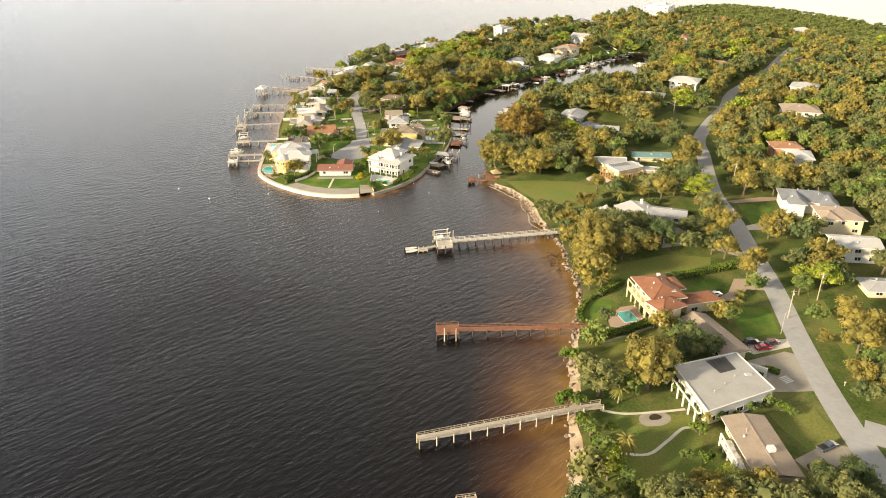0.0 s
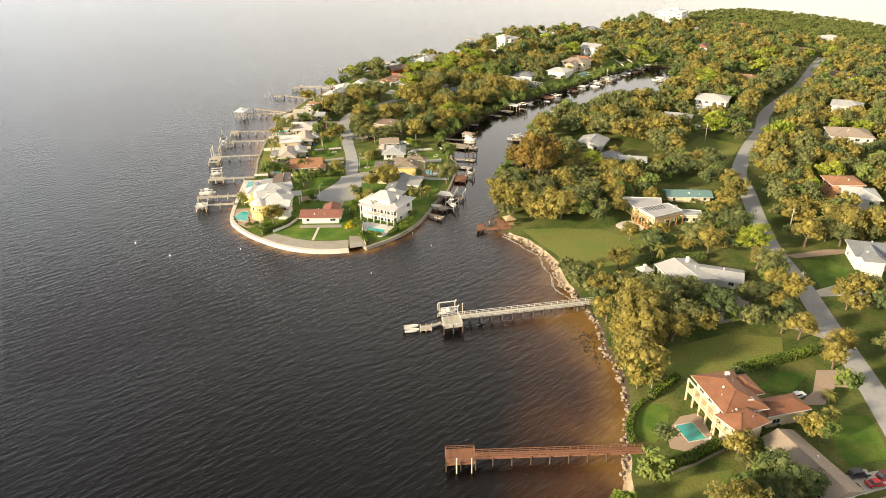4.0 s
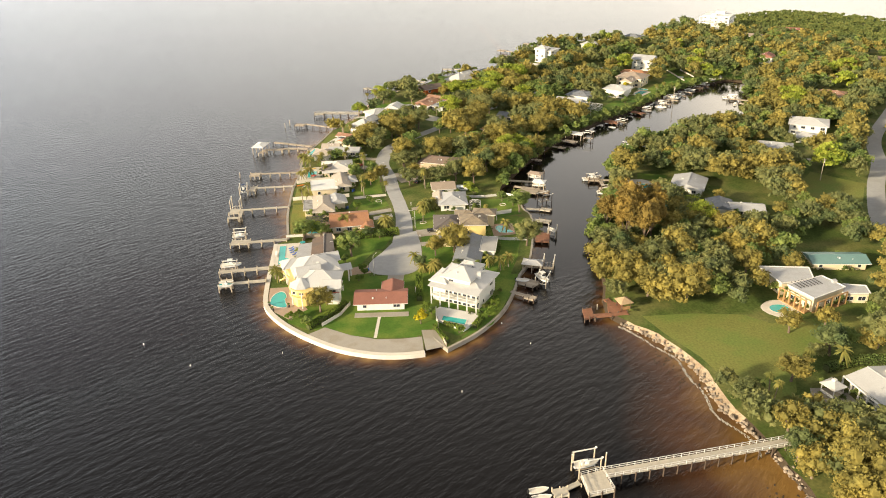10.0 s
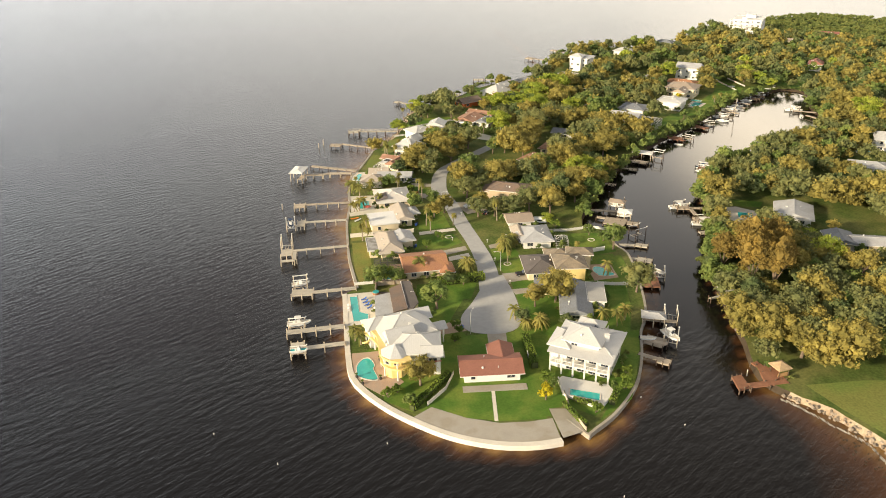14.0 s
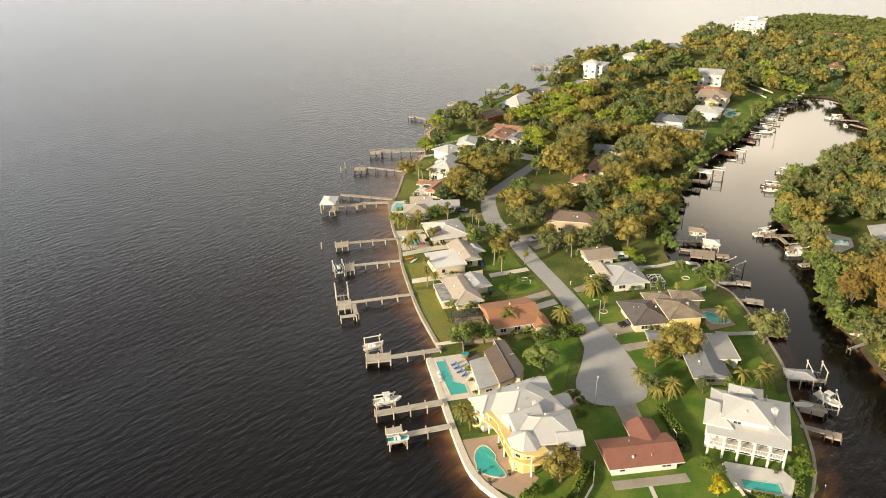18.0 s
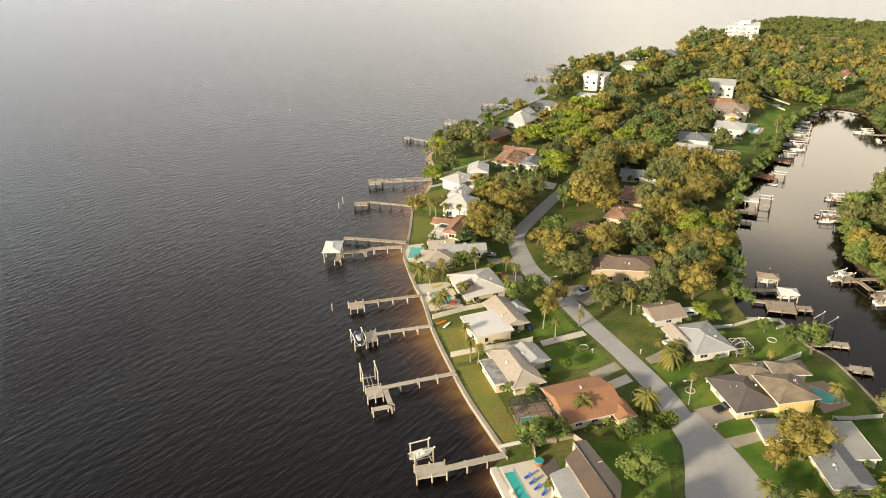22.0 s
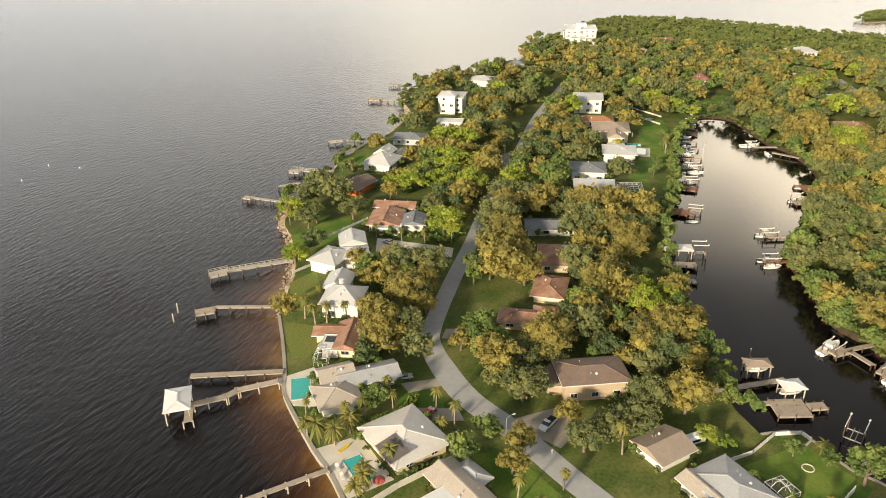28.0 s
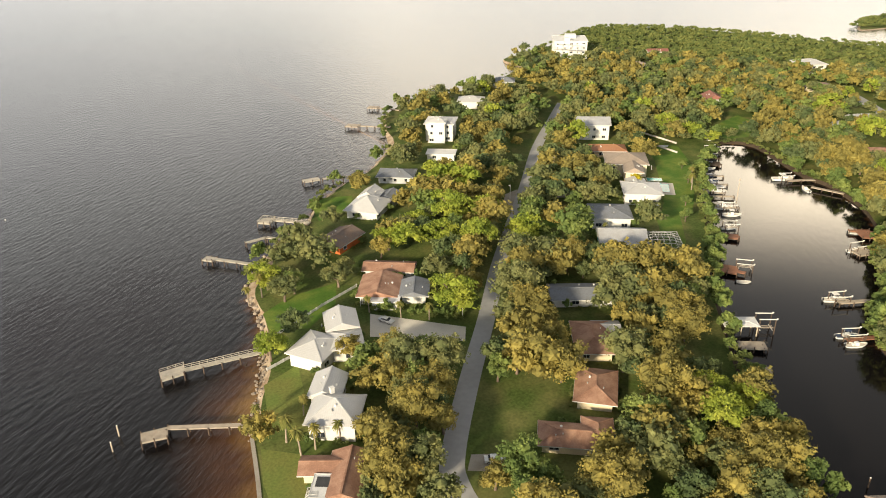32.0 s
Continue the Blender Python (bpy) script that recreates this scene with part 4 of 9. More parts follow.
def cage(cx, cy, lx, ly, deg, h, label, pitch=2.0, frame_paint=None):
    """A pool cage: posts, eave and roof beams of white aluminium with a low hipped top."""
    t = thing("pool_cage", label, "pool cage", m=pose(cx, cy, GROUND, 0, 0, deg))
    paint_ = frame_paint or WHITE
    nx, ny = int(lx / pitch), int(ly / pitch)

    def top(u, v):
        return h + 0.9 * min(1, 4 * min(u, 1 - u, v, 1 - v))
    for i in range(nx + 1):
        u = i / nx
        x = (u - .5) * lx
        bm = bm_new()
        pts = [(x, (v - .5) * ly, top(u, v)) for v in (0, .25, .75, 1)]
        for p, q in zip(pts, pts[1:]):
            bar(bm, p, q, 0.1)
        part("roof_beam", bm, paint_, t)
        for s in (-1, 1):
            part("post", bar(bm_new(), (x, s * ly / 2, 0), (x, s * ly / 2, h), 0.1), paint_, t)
    for j in range(ny + 1):
        v = j / ny
        y = (v - .5) * ly
        bm = bm_new()
        pts = [((u - .5) * lx, y, top(u, v)) for u in (0, .25, .75, 1)]
        for p, q in zip(pts, pts[1:]):
            bar(bm, p, q, 0.1)
        part("roof_beam", bm, paint_, t)
        for s in (-1, 1):
            part("post", bar(bm_new(), (s * lx / 2, y, 0), (s * lx / 2, y, h), 0.1), paint_, t)
    for z in (1.0, h * 0.6):
        bm = bm_new()
        c = [(-lx / 2, -ly / 2), (lx / 2, -ly / 2), (lx / 2, ly / 2), (-lx / 2, ly / 2)]
        for p, q in zip(c, c[1:] + c[:1]):
            bar(bm, (*p, z), (*q, z), 0.07)
        part("chair_rail", bm, paint_, t)
    a, c, k = lx / 2 - 0.02, ly / 2 - 0.02, 0.25
    for p, q in (((-a, -c), (a, -c)), ((a, -c), (a, c)), ((a, c), (-a, c)), ((-a, c), (-a, -c))):
        bm = bm_new()
        bm.faces.new([bm.verts.new(v) for v in ((*p, 0.05), (*q, 0.05), (*q, h), (*p, h))])
        bm.faces.new([bm.verts.new(v) for v in ((*p, h), (*q, h), (q[0] * 0.5, q[1] * 0.5, h + 0.88), (p[0] * 0.5, p[1] * 0.5, h + 0.88))])
        part("screen", bm, MESH, t, "dark insect screen")
    bm = bm_new()
    bm.faces.new([bm.verts.new((u * a * 0.5, v * c * 0.5, h + 0.88)) for u, v in ((-1, -1), (1, -1), (1, 1), (-1, 1))])
    part("screen", bm, MESH, t, "dark insect screen")
    FOOT.append(rect(cx, cy, lx, ly, deg))
    return t

# ---- the houses, from the south end northwards ----
h = house("beige low-gabled house with a west deck and roof cupola", [(83.2, 127, 9.4, 20, -3, 3.6, "gable", 0.8, CREAM, R_TAN)])
veranda(h, (78.2, 131.5), (77.6, 121.5), 2.6, [GROUND + 1.6], GROUND + 3.6, 5, WHITE)
part("cupola", box(bm_new(), 83.2, 123.6, GROUND + 4.2, 84.8, 125.2, GROUND + 5.2, 0.08), R_BRIGHT, h)
h = thing("house", "white flat-roofed waterfront house with a screened court", "house", "houses")
poly_block(h, [(74.5, 158.0), (93.2, 162.6), (95.5, 146.2), (75.6, 139.0)], 4.0, WHITE, R_PALE)
part("screened_court", prism(bm_new(), [(85.1, 153.9), (89.9, 155.3), (89.5, 161.2), (83.5, 159.6)], GROUND + 4.36, GROUND + 4.42), SCREEN, h, "dark screened roof opening")
for k in range(5):
    part("court_beam", bar(bm_new(), (85.0 + 0.98 * k, 154 + 0.3 * k, GROUND + 4.5), (83.6 + 1.25 * k, 159.6 + 0.36 * k, GROUND + 4.5), 0.09), DARKTRIM, h)
veranda(h, (74.3, 156.5), (75.3, 140.5), 2.4, [], GROUND + 3.9, 6, rail=False)
part("skylight", box(bm_new(), 91, 152.2, GROUND + 4.35, 93, 153.2, GROUND + 4.6, 0.08), GREYWALL, h)
part("entrance_wall", bar(bm_new(), (95.8, 160.2, GROUND + 1.4), (99.8, 157.0, GROUND + 1.4), 0.4, 2.8), WHITE, h)
for k in range(3):
    vent(h, 80 + 4 * k, 146 + 3 * k, GROUND + 4.4)
house("cream house with a long beige shingle gable", [(92.4, 174.5, 8.5, 20, 13, 3.2, "gable", 1.6, CREAM, R_TAN)])
h = house("two-storey cream villa with terracotta hip roofs", [(83.4, 197, 9.5, 14, 6, 6.6, "hip", 2.2, CREAM, R_TERRA, 1.0), (82.6, 187.6, 8, 6, 22, 6.0, "hip", 1.8, CREAM, R_TERRA, 0.9), (88.6, 200, 5, 7, 6, 6.0, "hip", 1.6, CREAM, R_TERRA, 0.7), (95.6, 194, 11, 5.4, 9, 4.0, "hip", 1.4, CREAM, R_TERRA)])
veranda(h, (78.0, 203.6), (79.2, 190.6), 2.2, [GROUND + 3.3], GROUND + 6.6, 5, CREAM)
veranda(h, (79.4, 190.0), (80.4, 184.6), 2.4, [GROUND + 3.2], GROUND + 6.0, 3, CREAM)
chimney(h, 85, 202, GROUND + 7.6, 1.0)
part("skylight", box(bm_new(), 85.6, 191.8, GROUND + 7.0, 87.2, 193.2, GROUND + 7.9, 0.05), R_BRIGHT, h)
h = house("white house with a low white metal roof", [(100.8, 265.8, 13, 15, 12, 3.6, "gable", 1.3, WHITE, R_WHITE), (112, 264, 13, 9, -25, 3.2, "gable", 1.2, WHITE, R_LGREY)])
veranda(h, (94.2, 272.8), (95.8, 258.6), 2.2, [], GROUND + 3.4, 6, rail=False)
chimney(h, 103, 271.5, GROUND + 4.2, 1.6)
g = thing("gazebo", "small white garden gazebo by the terrace", "gazebo", m=pose(88, 270.2, GROUND, 0, 0, 20))
bm = roof_mesh(bm_new(), 3.8, 3.8, 2.7, 1.4, "hip", 0.4, 0.15)
bmesh.ops.recalc_face_normals(bm, faces=bm.faces[:])
part("roof", bm, R_WHITE, g)
part("cupola", box(bm_new(), -0.5, -0.5, 3.7, 0.5, 0.5, 4.5, 0.08), WHITE, g)
for sx in (-1, 1):
    for sy in (-1, 1):
        part("post", box(bm_new(), sx * 1.75 - 0.1, sy * 1.75 - 0.1, -0.2, sx * 1.75 + 0.1, sy * 1.75 + 0.1, 2.75), WHITE, g)
    part("balustrade", box(bm_new(), sx * 1.75 - 0.05, -1.7, 0.2, sx * 1.75 + 0.05, 1.7, 0.95), WHITE, g)
FOOT.append(rect(88, 270.2, 5, 5, 20))
h = thing("house", "modern house with stepped grey flat roofs and timber-framed glazing", "house", "houses")
poly_block(h, [(99.4, 331.2), (114.4, 328.4), (111.6, 320.6), (101.0, 319.8)], 4.0, CREAM, R_LGREY)
poly_block(h, [(101.8, 317.4), (114.8, 321.4), (117.6, 313.8), (105.0, 308.6)], 4.5, CREAM, R_LGREY)
poly_block(h, [(117.8, 318.6), (126.2, 316.2), (124.6, 311.6), (117.2, 312.6)], 3.0, CREAM, R_LGREY)
veranda(h, (101.5, 318.2), (104.6, 308.8), 2.6, [GROUND + 0.3], GROUND + 4.4, 6, TIMBER, rail=False)
veranda(h, (104.8, 308.4), (117.0, 313.2), 1.6, [GROUND + 0.3], GROUND + 4.4, 5, TIMBER, rail=False)
for k in range(7):
    part("pergola_beam", bar(bm_new(), (103.4 + 1.3 * k, 319.0 + 0.3 * k, GROUND + 4.95), (104.4 + 1.3 * k, 314.8 + 0.3 * k, GROUND + 4.95), 0.12, 0.2), DARKTRIM, h)
chimney(h, 116.2, 317.0, GROUND + 4.4, 1.2, 1.2, R_LGREY)
house("white house with a pale grey gable roof", [(109.5, 412, 13, 15, -30, 3.4, "gable", 1.8, WHITE, R_LGREY)])
house("long low white house with a grey roof", [(112, 387, 9, 10, -18, 3.3, "gable", 1.4, WHITE, R_GREY), (121, 383, 12, 8, -18, 3.2, "gable", 1.3, CREAM, R_LGREY)])
house("low house with a teal metal roof", [(129.5, 336.5, 18, 8, -8, 3.0, "gable", 1.2, CREAM, R_TEAL)])
house("white two-storey house among oaks", [(203, 482, 18, 15, -32, 5.6, "hip", 2.2, WHITE, R_WHITE), (194, 468, 9, 9, -32, 3.2, "hip", 1.5, WHITE, R_WHITE)])
house("white house with a light grey roof", [(171, 455, 15, 10, -28, 3.3, "hip", 1.6, WHITE, R_LGREY)])
house("large white house with a tan hip roof", [(241, 403, 20, 16, -20, 5.8, "hip", 2.6, WHITE, R_TAN)])
house("grey-roofed white house in the woods", [(275, 460, 16, 13, -35, 5.2, "hip", 2.2, WHITE, R_LGREY)])
house("brown-roofed house in the woods", [(322, 545, 20, 12, -35, 3.6, "hip", 2.0, CREAM, R_BROWN)])
house("peach two-storey house with a terrace roof", [(197, 336, 13, 11, -8, 6.0, "hip", 1.2, PEACH, R_ORANGE)])
house("white two-storey house with a hip roof", [(195, 320, 12, 13, -20, 6.4, "hip", 2.0, WHITE, R_WHITE)])
house("white house with a grey hip roof and dormers", [(172.5, 271, 20, 13, -18, 5.0, "hip", 2.6, WHITE, R_GREY), (165.6, 266.4, 6.5, 8, -18, 5.2, "gable", 2.4, WHITE, R_GREY), (177.4, 262.8, 6.5, 7, -18, 5.0, "gable", 2.2, WHITE, R_GREY)])
house("beige two-storey stucco house", [(174, 250.5, 15, 13, -12, 6.0, "hip", 2.2, CREAM, R_TAN), (168.4, 248, 6, 8, -12, 6.2, "hip", 1.8, CREAM, R_TAN)])
house("white house with a white metal roof", [(165, 225, 15, 10, -12, 6.0, "gable", 1.4, WHITE, R_WHITE)])
house("low grey-roofed house beside the street", [(160, 199, 13, 9, -10, 3.0, "hip", 1.2, CREAM, R_LGREY)])
house("white hip-roofed house near the mangroves", [(388, 670, 17, 15, -30, 6.0, "hip", 2.4, WHITE, R_WHITE)])
# the peninsula tip
h = house("yellow and white mansion with a many-gabled white metal roof", [(-45.0, 348.6, 14, 12.5, 15, 6.2, "hip", 3.4, WHITE, R_WHITE, 0.7), (-51.4, 351.0, 8, 5.5, 15, 6.0, "hip", 1.9, WHITE, R_WHITE, 0.6), (-42.4, 338.6, 12, 9.5, -6, 6.2, "hip", 2.8, WHITE, R_WHITE, 0.7),
                                                                                                     (-46.4, 342.6, 7, 6, 15, 6.2, "gable", 2.8, WHITE, R_WHITE, 0.5), (-38.6, 334.6, 5, 4.5, -6, 5.9, "gable", 1.6, WHITE, R_WHITE, 0.5), (-41.5, 353.6, 8, 5, 15, 6.0, "gable", 1.8, WHITE, R_WHITE, 0.5)])
turret(h, -48.2, 335.6, 3.4, 6.3, 2.4, YELLOW, R_WHITE)
for z0_, z1_, m_, r_ in ((3.3, 3.75, YELLOW, 1.0), (5.7, 6.25, YELLOW, 1.03)):
    pts_ = spline([(-55.6, 351.4), (-53.2, 347.4), (-51.6, 343.4), (-51.4, 338.6), (-50.8, 334.0), (-47.6, 331.6), (-44.4, 332.2)], 1.2)
    part("balcony_band", strip_mesh(bm_new(), strip([tuple(p[:2]) for p in pts_], 1.9 * r_, 1.2), GROUND + z0_, GROUND + z1_), m_, h, "curved yellow balcony band")
for p_ in spline([(-55.4, 350.6), (-53.2, 347.0), (-51.9, 343.2), (-51.9, 338.6), (-51.2, 334.0), (-48.0, 331.2)], 2.4):
    part("column", tube(bm_new(), [(p_[0], p_[1], GROUND), (p_[0], p_[1], GROUND + 5.8)], 0.2, 8), WHITE, h)
part("red_stripe", bar(bm_new(), (-35.9, 334.0, GROUND + 4.6), (-36.2, 343.4, GROUND + 4.6), 0.1, 0.25), BRICKRED, h)
part("red_stripe", bar(bm_new(), (-41.2, 332.2, GROUND + 4.6), (-36.4, 331.8, GROUND + 4.6), 0.1, 0.25), BRICKRED, h)
bm = roof_mesh(bm_new(), 4.6, 4.0, 0, 1.3, "gable", 0.3, 0.15)
bmesh.ops.recalc_face_normals(bm, faces=bm.faces[:])
pr = part("porch_roof", bm, R_WHITE, h)
pr.matrix_basis = pose(-35.6, 349.2, GROUND + 4.4, 0, 0, 15)
for sx in (-1, 1):
    part("porch_column", tube(bm_new(), [(-33.6 + 0.3 * sx, 349.6 + 1.7 * sx, GROUND), (-33.6 + 0.3 * sx, 349.6 + 1.7 * sx, GROUND + 4.4)], 0.2, 8), WHITE, h)
chimney(h, -43.4, 344.4, GROUND + 7.6, 1.6, 0.7)
part("spiral_stair", tube(bm_new(), [(-55.4 + 1.1 * math.cos(k), 348.6 + 1.1 * math.sin(k), GROUND + 0.5 * k) for k in np.arange(0, 7.5, 0.5)], 0.28, 6), YELLOW, h, "yellow spiral stair")
house("white cottage with a red shingle roof", [(-23.6, 330.6, 15.5, 8.5, -4, 3.0, "gable", 1.5, WHITE, R_RED), (-19.8, 336, 6, 7, -4, 3.0, "gable", 1.2, WHITE, R_RED)])
h = house("large white house with a pale hip roof and balconies", [(3.3, 332.6, 15.4, 12.6, -33, 6.6, "hip", 2.0, WHITE, R_WHITE, 0.8), (2.0, 331.6, 9.5, 8.2, -33, 8.6, "hip", 2.4, WHITE, R_WHITE, 0.5), (5.6, 338.0, 6.5, 5.0, -33, 7.6, "hip", 1.6, WHITE, R_WHITE, 0.5), (-3.4, 333.8, 5, 8, -33, 6.9, "hip", 1.6, WHITE, R_WHITE, 0.6)])
c_, s_ = math.cos(radians(-33)), math.sin(radians(-33))
fa, fb = (3.3 - 7.7 * c_ + 6.3 * s_, 332.6 - 7.7 * s_ - 6.3 * c_), (3.3 + 7.7 * c_ + 6.3 * s_, 332.6 + 7.7 * s_ - 6.3 * c_)
veranda(h, fa, fb, 2.8, [GROUND + 3.2], GROUND + 6.4, 6)
for k in range(5):
    gu = (k + 0.5) / 5
    gx_, gy_ = fa[0] + (fb[0] - fa[0]) * gu, fa[1] + (fb[1] - fa[1]) * gu
    for gz in (0.2, 3.35):
        opening(h, gx_ - 0.25 * s_, gy_ + 0.25 * c_, s_, -c_, GROUND + gz, 2.4, 2.2)
bm = bm_new()
vr = roof_mesh(bm, 16.4, 3.4, 0, 0.7, "shed", 0.3, 0.15)
bmesh.ops.recalc_face_normals(vr, faces=vr.faces[:])
part("veranda_roof", vr, R_WHITE, h).matrix_basis = pose(3.3 + 7.6 * s_, 332.6 - 7.6 * c_, GROUND + 6.3, 0, 0, -33)
chimney(h, 7.0, 329.4, GROUND + 7.4, 2.2, 1.0)
for k in range(2):
    part("solar_panel", box(bm_new(), -1.2, -0.7, 0, 1.2, 0.7, 0.08), SOLAR, h).matrix_basis = pose(6.6 - 1.4 * k, 335.0 - 2.0 * k, GROUND + 8.25, 0, 0, -33) @ pose(0, 0, 0, 0, 18, 0)
FOOT.append(rect(1.6, 324.6, 15, 4, -33))
house("low house with a grey shingle roof and a white lanai", [(8.4, 361, 8.5, 19, -14, 3.0, "gable", 1.6, CREAM, R_GREY), (3.4, 371.4, 9, 6, -14, 3.0, "gable", 1.2, CREAM, R_GREY), (15.6, 363.6, 5.2, 12, -14, 2.7, "flat", 0, WHITE, R_PALE, 0.2)])
house("yellow two-storey house with dark brown roofs", [(12.6, 382.2, 9.5, 10.5, -6, 4.7, "hip", 1.6, YELLOW, R_OLIVE), (17.8, 388.2, 8, 5, -14, 5.0, "hip", 1.2, CREAM, R_OLIVE), (3.8, 385.2, 11.0, 13, -4, 3.2, "hip", 1.9, CREAM, R_DBROWN), (11.6, 390.4, 9, 8, -6, 3.6, "hip", 1.6, CREAM, R_OLIVE)])
house("white house with a grey shingle hip roof", [(7.6, 409.2, 10.8, 13.6, -3, 3.2, "hip", 1.8, WHITE, R_LGREY), (2.6, 412.0, 4.4, 8.6, -3, 3.0, "gable", 1.1, WHITE, R_SANDY)])
cage(16.4, 404.4, 4.4, 5.0, -8, 2.6, "small white screened porch frame behind the house", 1.6)
house("white cottage with a tan gable roof", [(5.4, 425.2, 9.2, 8.6, 0, 3.0, "gable", 1.5, WHITE, R_TAN)])
house("two-storey house with a brown shingle roof", [(7.8, 451.9, 15.9, 9.8, -24.5, 5.0, "hip", 1.5, TANWALL, R_BROWN), (0.4, 456.2, 5.5, 6.5, -24.5, 3.6, "gable", 1.0, TANWALL, R_BROWN)])
house("house with an orange tile gable roof", [(-34.4, 393.4, 14.0, 13.6, 3, 3.3, "gable", 2.2, CREAM, R_ORANGE), (-27.6, 388, 4, 6, 3, 3.0, "gable", 1.0, CREAM, R_ORANGE)])
cage(-46.8, 392.4, 9.0, 13.0, -3, 2.9, "dark-framed screened enclosure over a pool", 2.2, DARKTRIM)
paved("terrace", rect(-46.8, 392.4, 9.4, 13.4, -3), PAVER, "shaded pool patio in a screen cage", "terrace", 0.04)
house("cream house with a grey and tan roof", [(-45.2, 411.1, 7.8, 17.0, 4, 3.2, "hip", 1.9, CREAM, R_SANDY), (-39.9, 414.8, 7.0, 7.4, 9, 3.2, "gable", 1.5, CREAM, R_LGREY), (-51.0, 410.4, 3.4, 10.6, 2, 2.7, "flat", 0, CREAM, R_STAINED, 0.3)])
house("cream house with a bright white flat roof", [(-45.8, 432.6, 10.7, 11.4, 5, 3.0, "flat", 0, CREAM, R_BRIGHT, 0.3), (-38.4, 437.2, 6.8, 14.0, 5, 3.2, "gable", 1.6, CREAM, R_SANDY), (-34.4, 439.4, 4.2, 6.6, 10, 3.0, "hip", 1.0, CREAM, R_LGREY)])
h = house("cream house with a white hip roof and dark patio cover", [(-40.7, 457.0, 13.4, 15.2, 4, 3.2, "hip", 2.1, CREAM, R_CREAMY)])
part("patio_cover", box(bm_new(), -2.5, -3.4, 0, 2.5, 3.4, 0.12), R_DBROWN, h, "dark flat patio cover").matrix_basis = pose(-45.4, 453.6, GROUND + 3.9, 0, 0, 2) @ pose(0, 0, 0, 0, -14, 0)
house("long white house with pale grey roofs beside a pool", [(-37.8, 482.0, 14.5, 6.8, -10, 3.2, "gable", 1.3, WHITE, R_LGREY), (-47.6, 478.8, 9.6, 9.4, -8, 3.2, "hip", 1.6, WHITE, R_SANDY), (-44.6, 486.0, 8.0, 6.4, -8, 3.6, "gable", 1.7, WHITE, R_SANDY)])
h = house("house with a brown shingle roof and a screened porch", [(-34.6, 500.4, 7.5, 13, -36, 3.2, "gable", 1.7, CREAM, R_RUST), (-37.4, 505.6, 9, 5, -33, 3.2, "gable", 1.2, CREAM, R_RUST), (-40.0, 500.0, 4.6, 6, -36, 3.0, "flat", 0, WHITE, R_BRIGHT, 0.3)])
part("roof_tarp", box(bm_new(), -1.6, -1.4, 0, 1.6, 1.4, 0.05), SCREEN, h, "dark tarpaulin patch").matrix_basis = pose(-39.6, 501, GROUND + 3.4, 0, 0, -36)
cage(-43.2, 498.4, 3.6, 7.0, -36, 2.5, "dark screened porch frame on the lawn", 1.2)
h = house("white house with tall pale hip roofs", [(-28.2, 519, 11, 10.5, -38, 4.6, "hip", 3.2, WHITE, R_WHITE), (-25.6, 528.6, 7, 9, -38, 4.4, "gable", 2.0, WHITE, R_WHITE)])
chimney(h, -27, 523, GROUND + 6.4, 1.4)
house("white house with folded pale roofs", [(-20.6, 546.6, 11, 10, 33, 4.0, "hip", 2.0, WHITE, R_WHITE), (-10, 553.4, 8, 9, -20, 4.8, "gable", 1.8, WHITE, R_WHITE), (-13, 544.6, 8, 8, -20, 4.2, "hip", 1.6, WHITE, R_WHITE)])
house("house with a rust-brown tile roof and a white annexe", [(9.8, 567.2, 11.4, 13.2, -37, 3.3, "gable", 1.8, WHITE, R_RUST), (17.6, 560.2, 8.0, 9.4, -34, 3.2, "gable", 1.4, WHITE, R_GREY), (18.6, 577, 15.5, 6.6, -39, 3.2, "gable", 1.3, WHITE, R_RUST), (7.2, 559.6, 8, 3.6, -37, 2.7, "flat", 0, WHITE, R_BRIGHT, 0.3)])
house("orange-painted house with a brown roof", [(15.4, 606, 13.5, 10, 27, 3.4, "gable", 1.8, ORANGE, R_BROWN)])
house("white house with a steep white roof", [(37, 626, 14, 13, 40, 3.6, "hip", 3.8, WHITE, R_WHITE), (42, 633, 8, 7, 40, 4.4, "gable", 2.4, WHITE, R_WHITE), (49, 630.6, 8, 8, 40, 3.2, "gable", 1.5, WHITE, R_GREY)])
house("house with a dark grey hip roof by the water", [(64, 651, 15, 10, -40, 3.4, "hip", 1.8, GREYWALL, R_GREY)])
house("tall white three-storey waterfront house", [(112.5, 691, 14, 13, -42, 8.6, "hip", 1.6, WHITE, R_WHITE), (108, 687.5, 9, 8, -42, 10.2, "hip", 1.8, WHITE, R_WHITE, 0.4)])
house("low house with a rust-brown roof under oaks", [(11.8, 483.6, 14.5, 7.2, -41, 3.0, "hip", 1.4, CREAM, R_RUST), (17.0, 481.6, 6, 8.6, -41, 3.0, "hip", 1.3, CREAM, R_RUST)])
house("house with a brown roof under oaks", [(28.4, 494.0, 9.0, 13, -46, 3.0, "hip", 1.5, CREAM, R_RUST)])
house("house with a brown roof beside oaks", [(42.4, 510.0, 9.4, 15, -36, 3.2, "hip", 1.7, CREAM, R_RUST), (49.0, 511.6, 6.5, 6, -36, 3.0, "gable", 1.0, CREAM, R_LGREY)])
house("white house with a slate-grey roof", [(57, 530, 18, 9, -33, 3.2, "gable", 1.4, WHITE, R_GREY)])
house("turquoise house with a pale roof and pool cage", [(93.4, 549.8, 15, 12, -38, 4.0, "gable", 2.4, BLUEWALL, R_LGREY), (89.4, 541.6, 6, 7, -38, 3.4, "hip", 1.4, BLUEWALL, R_LGREY)])
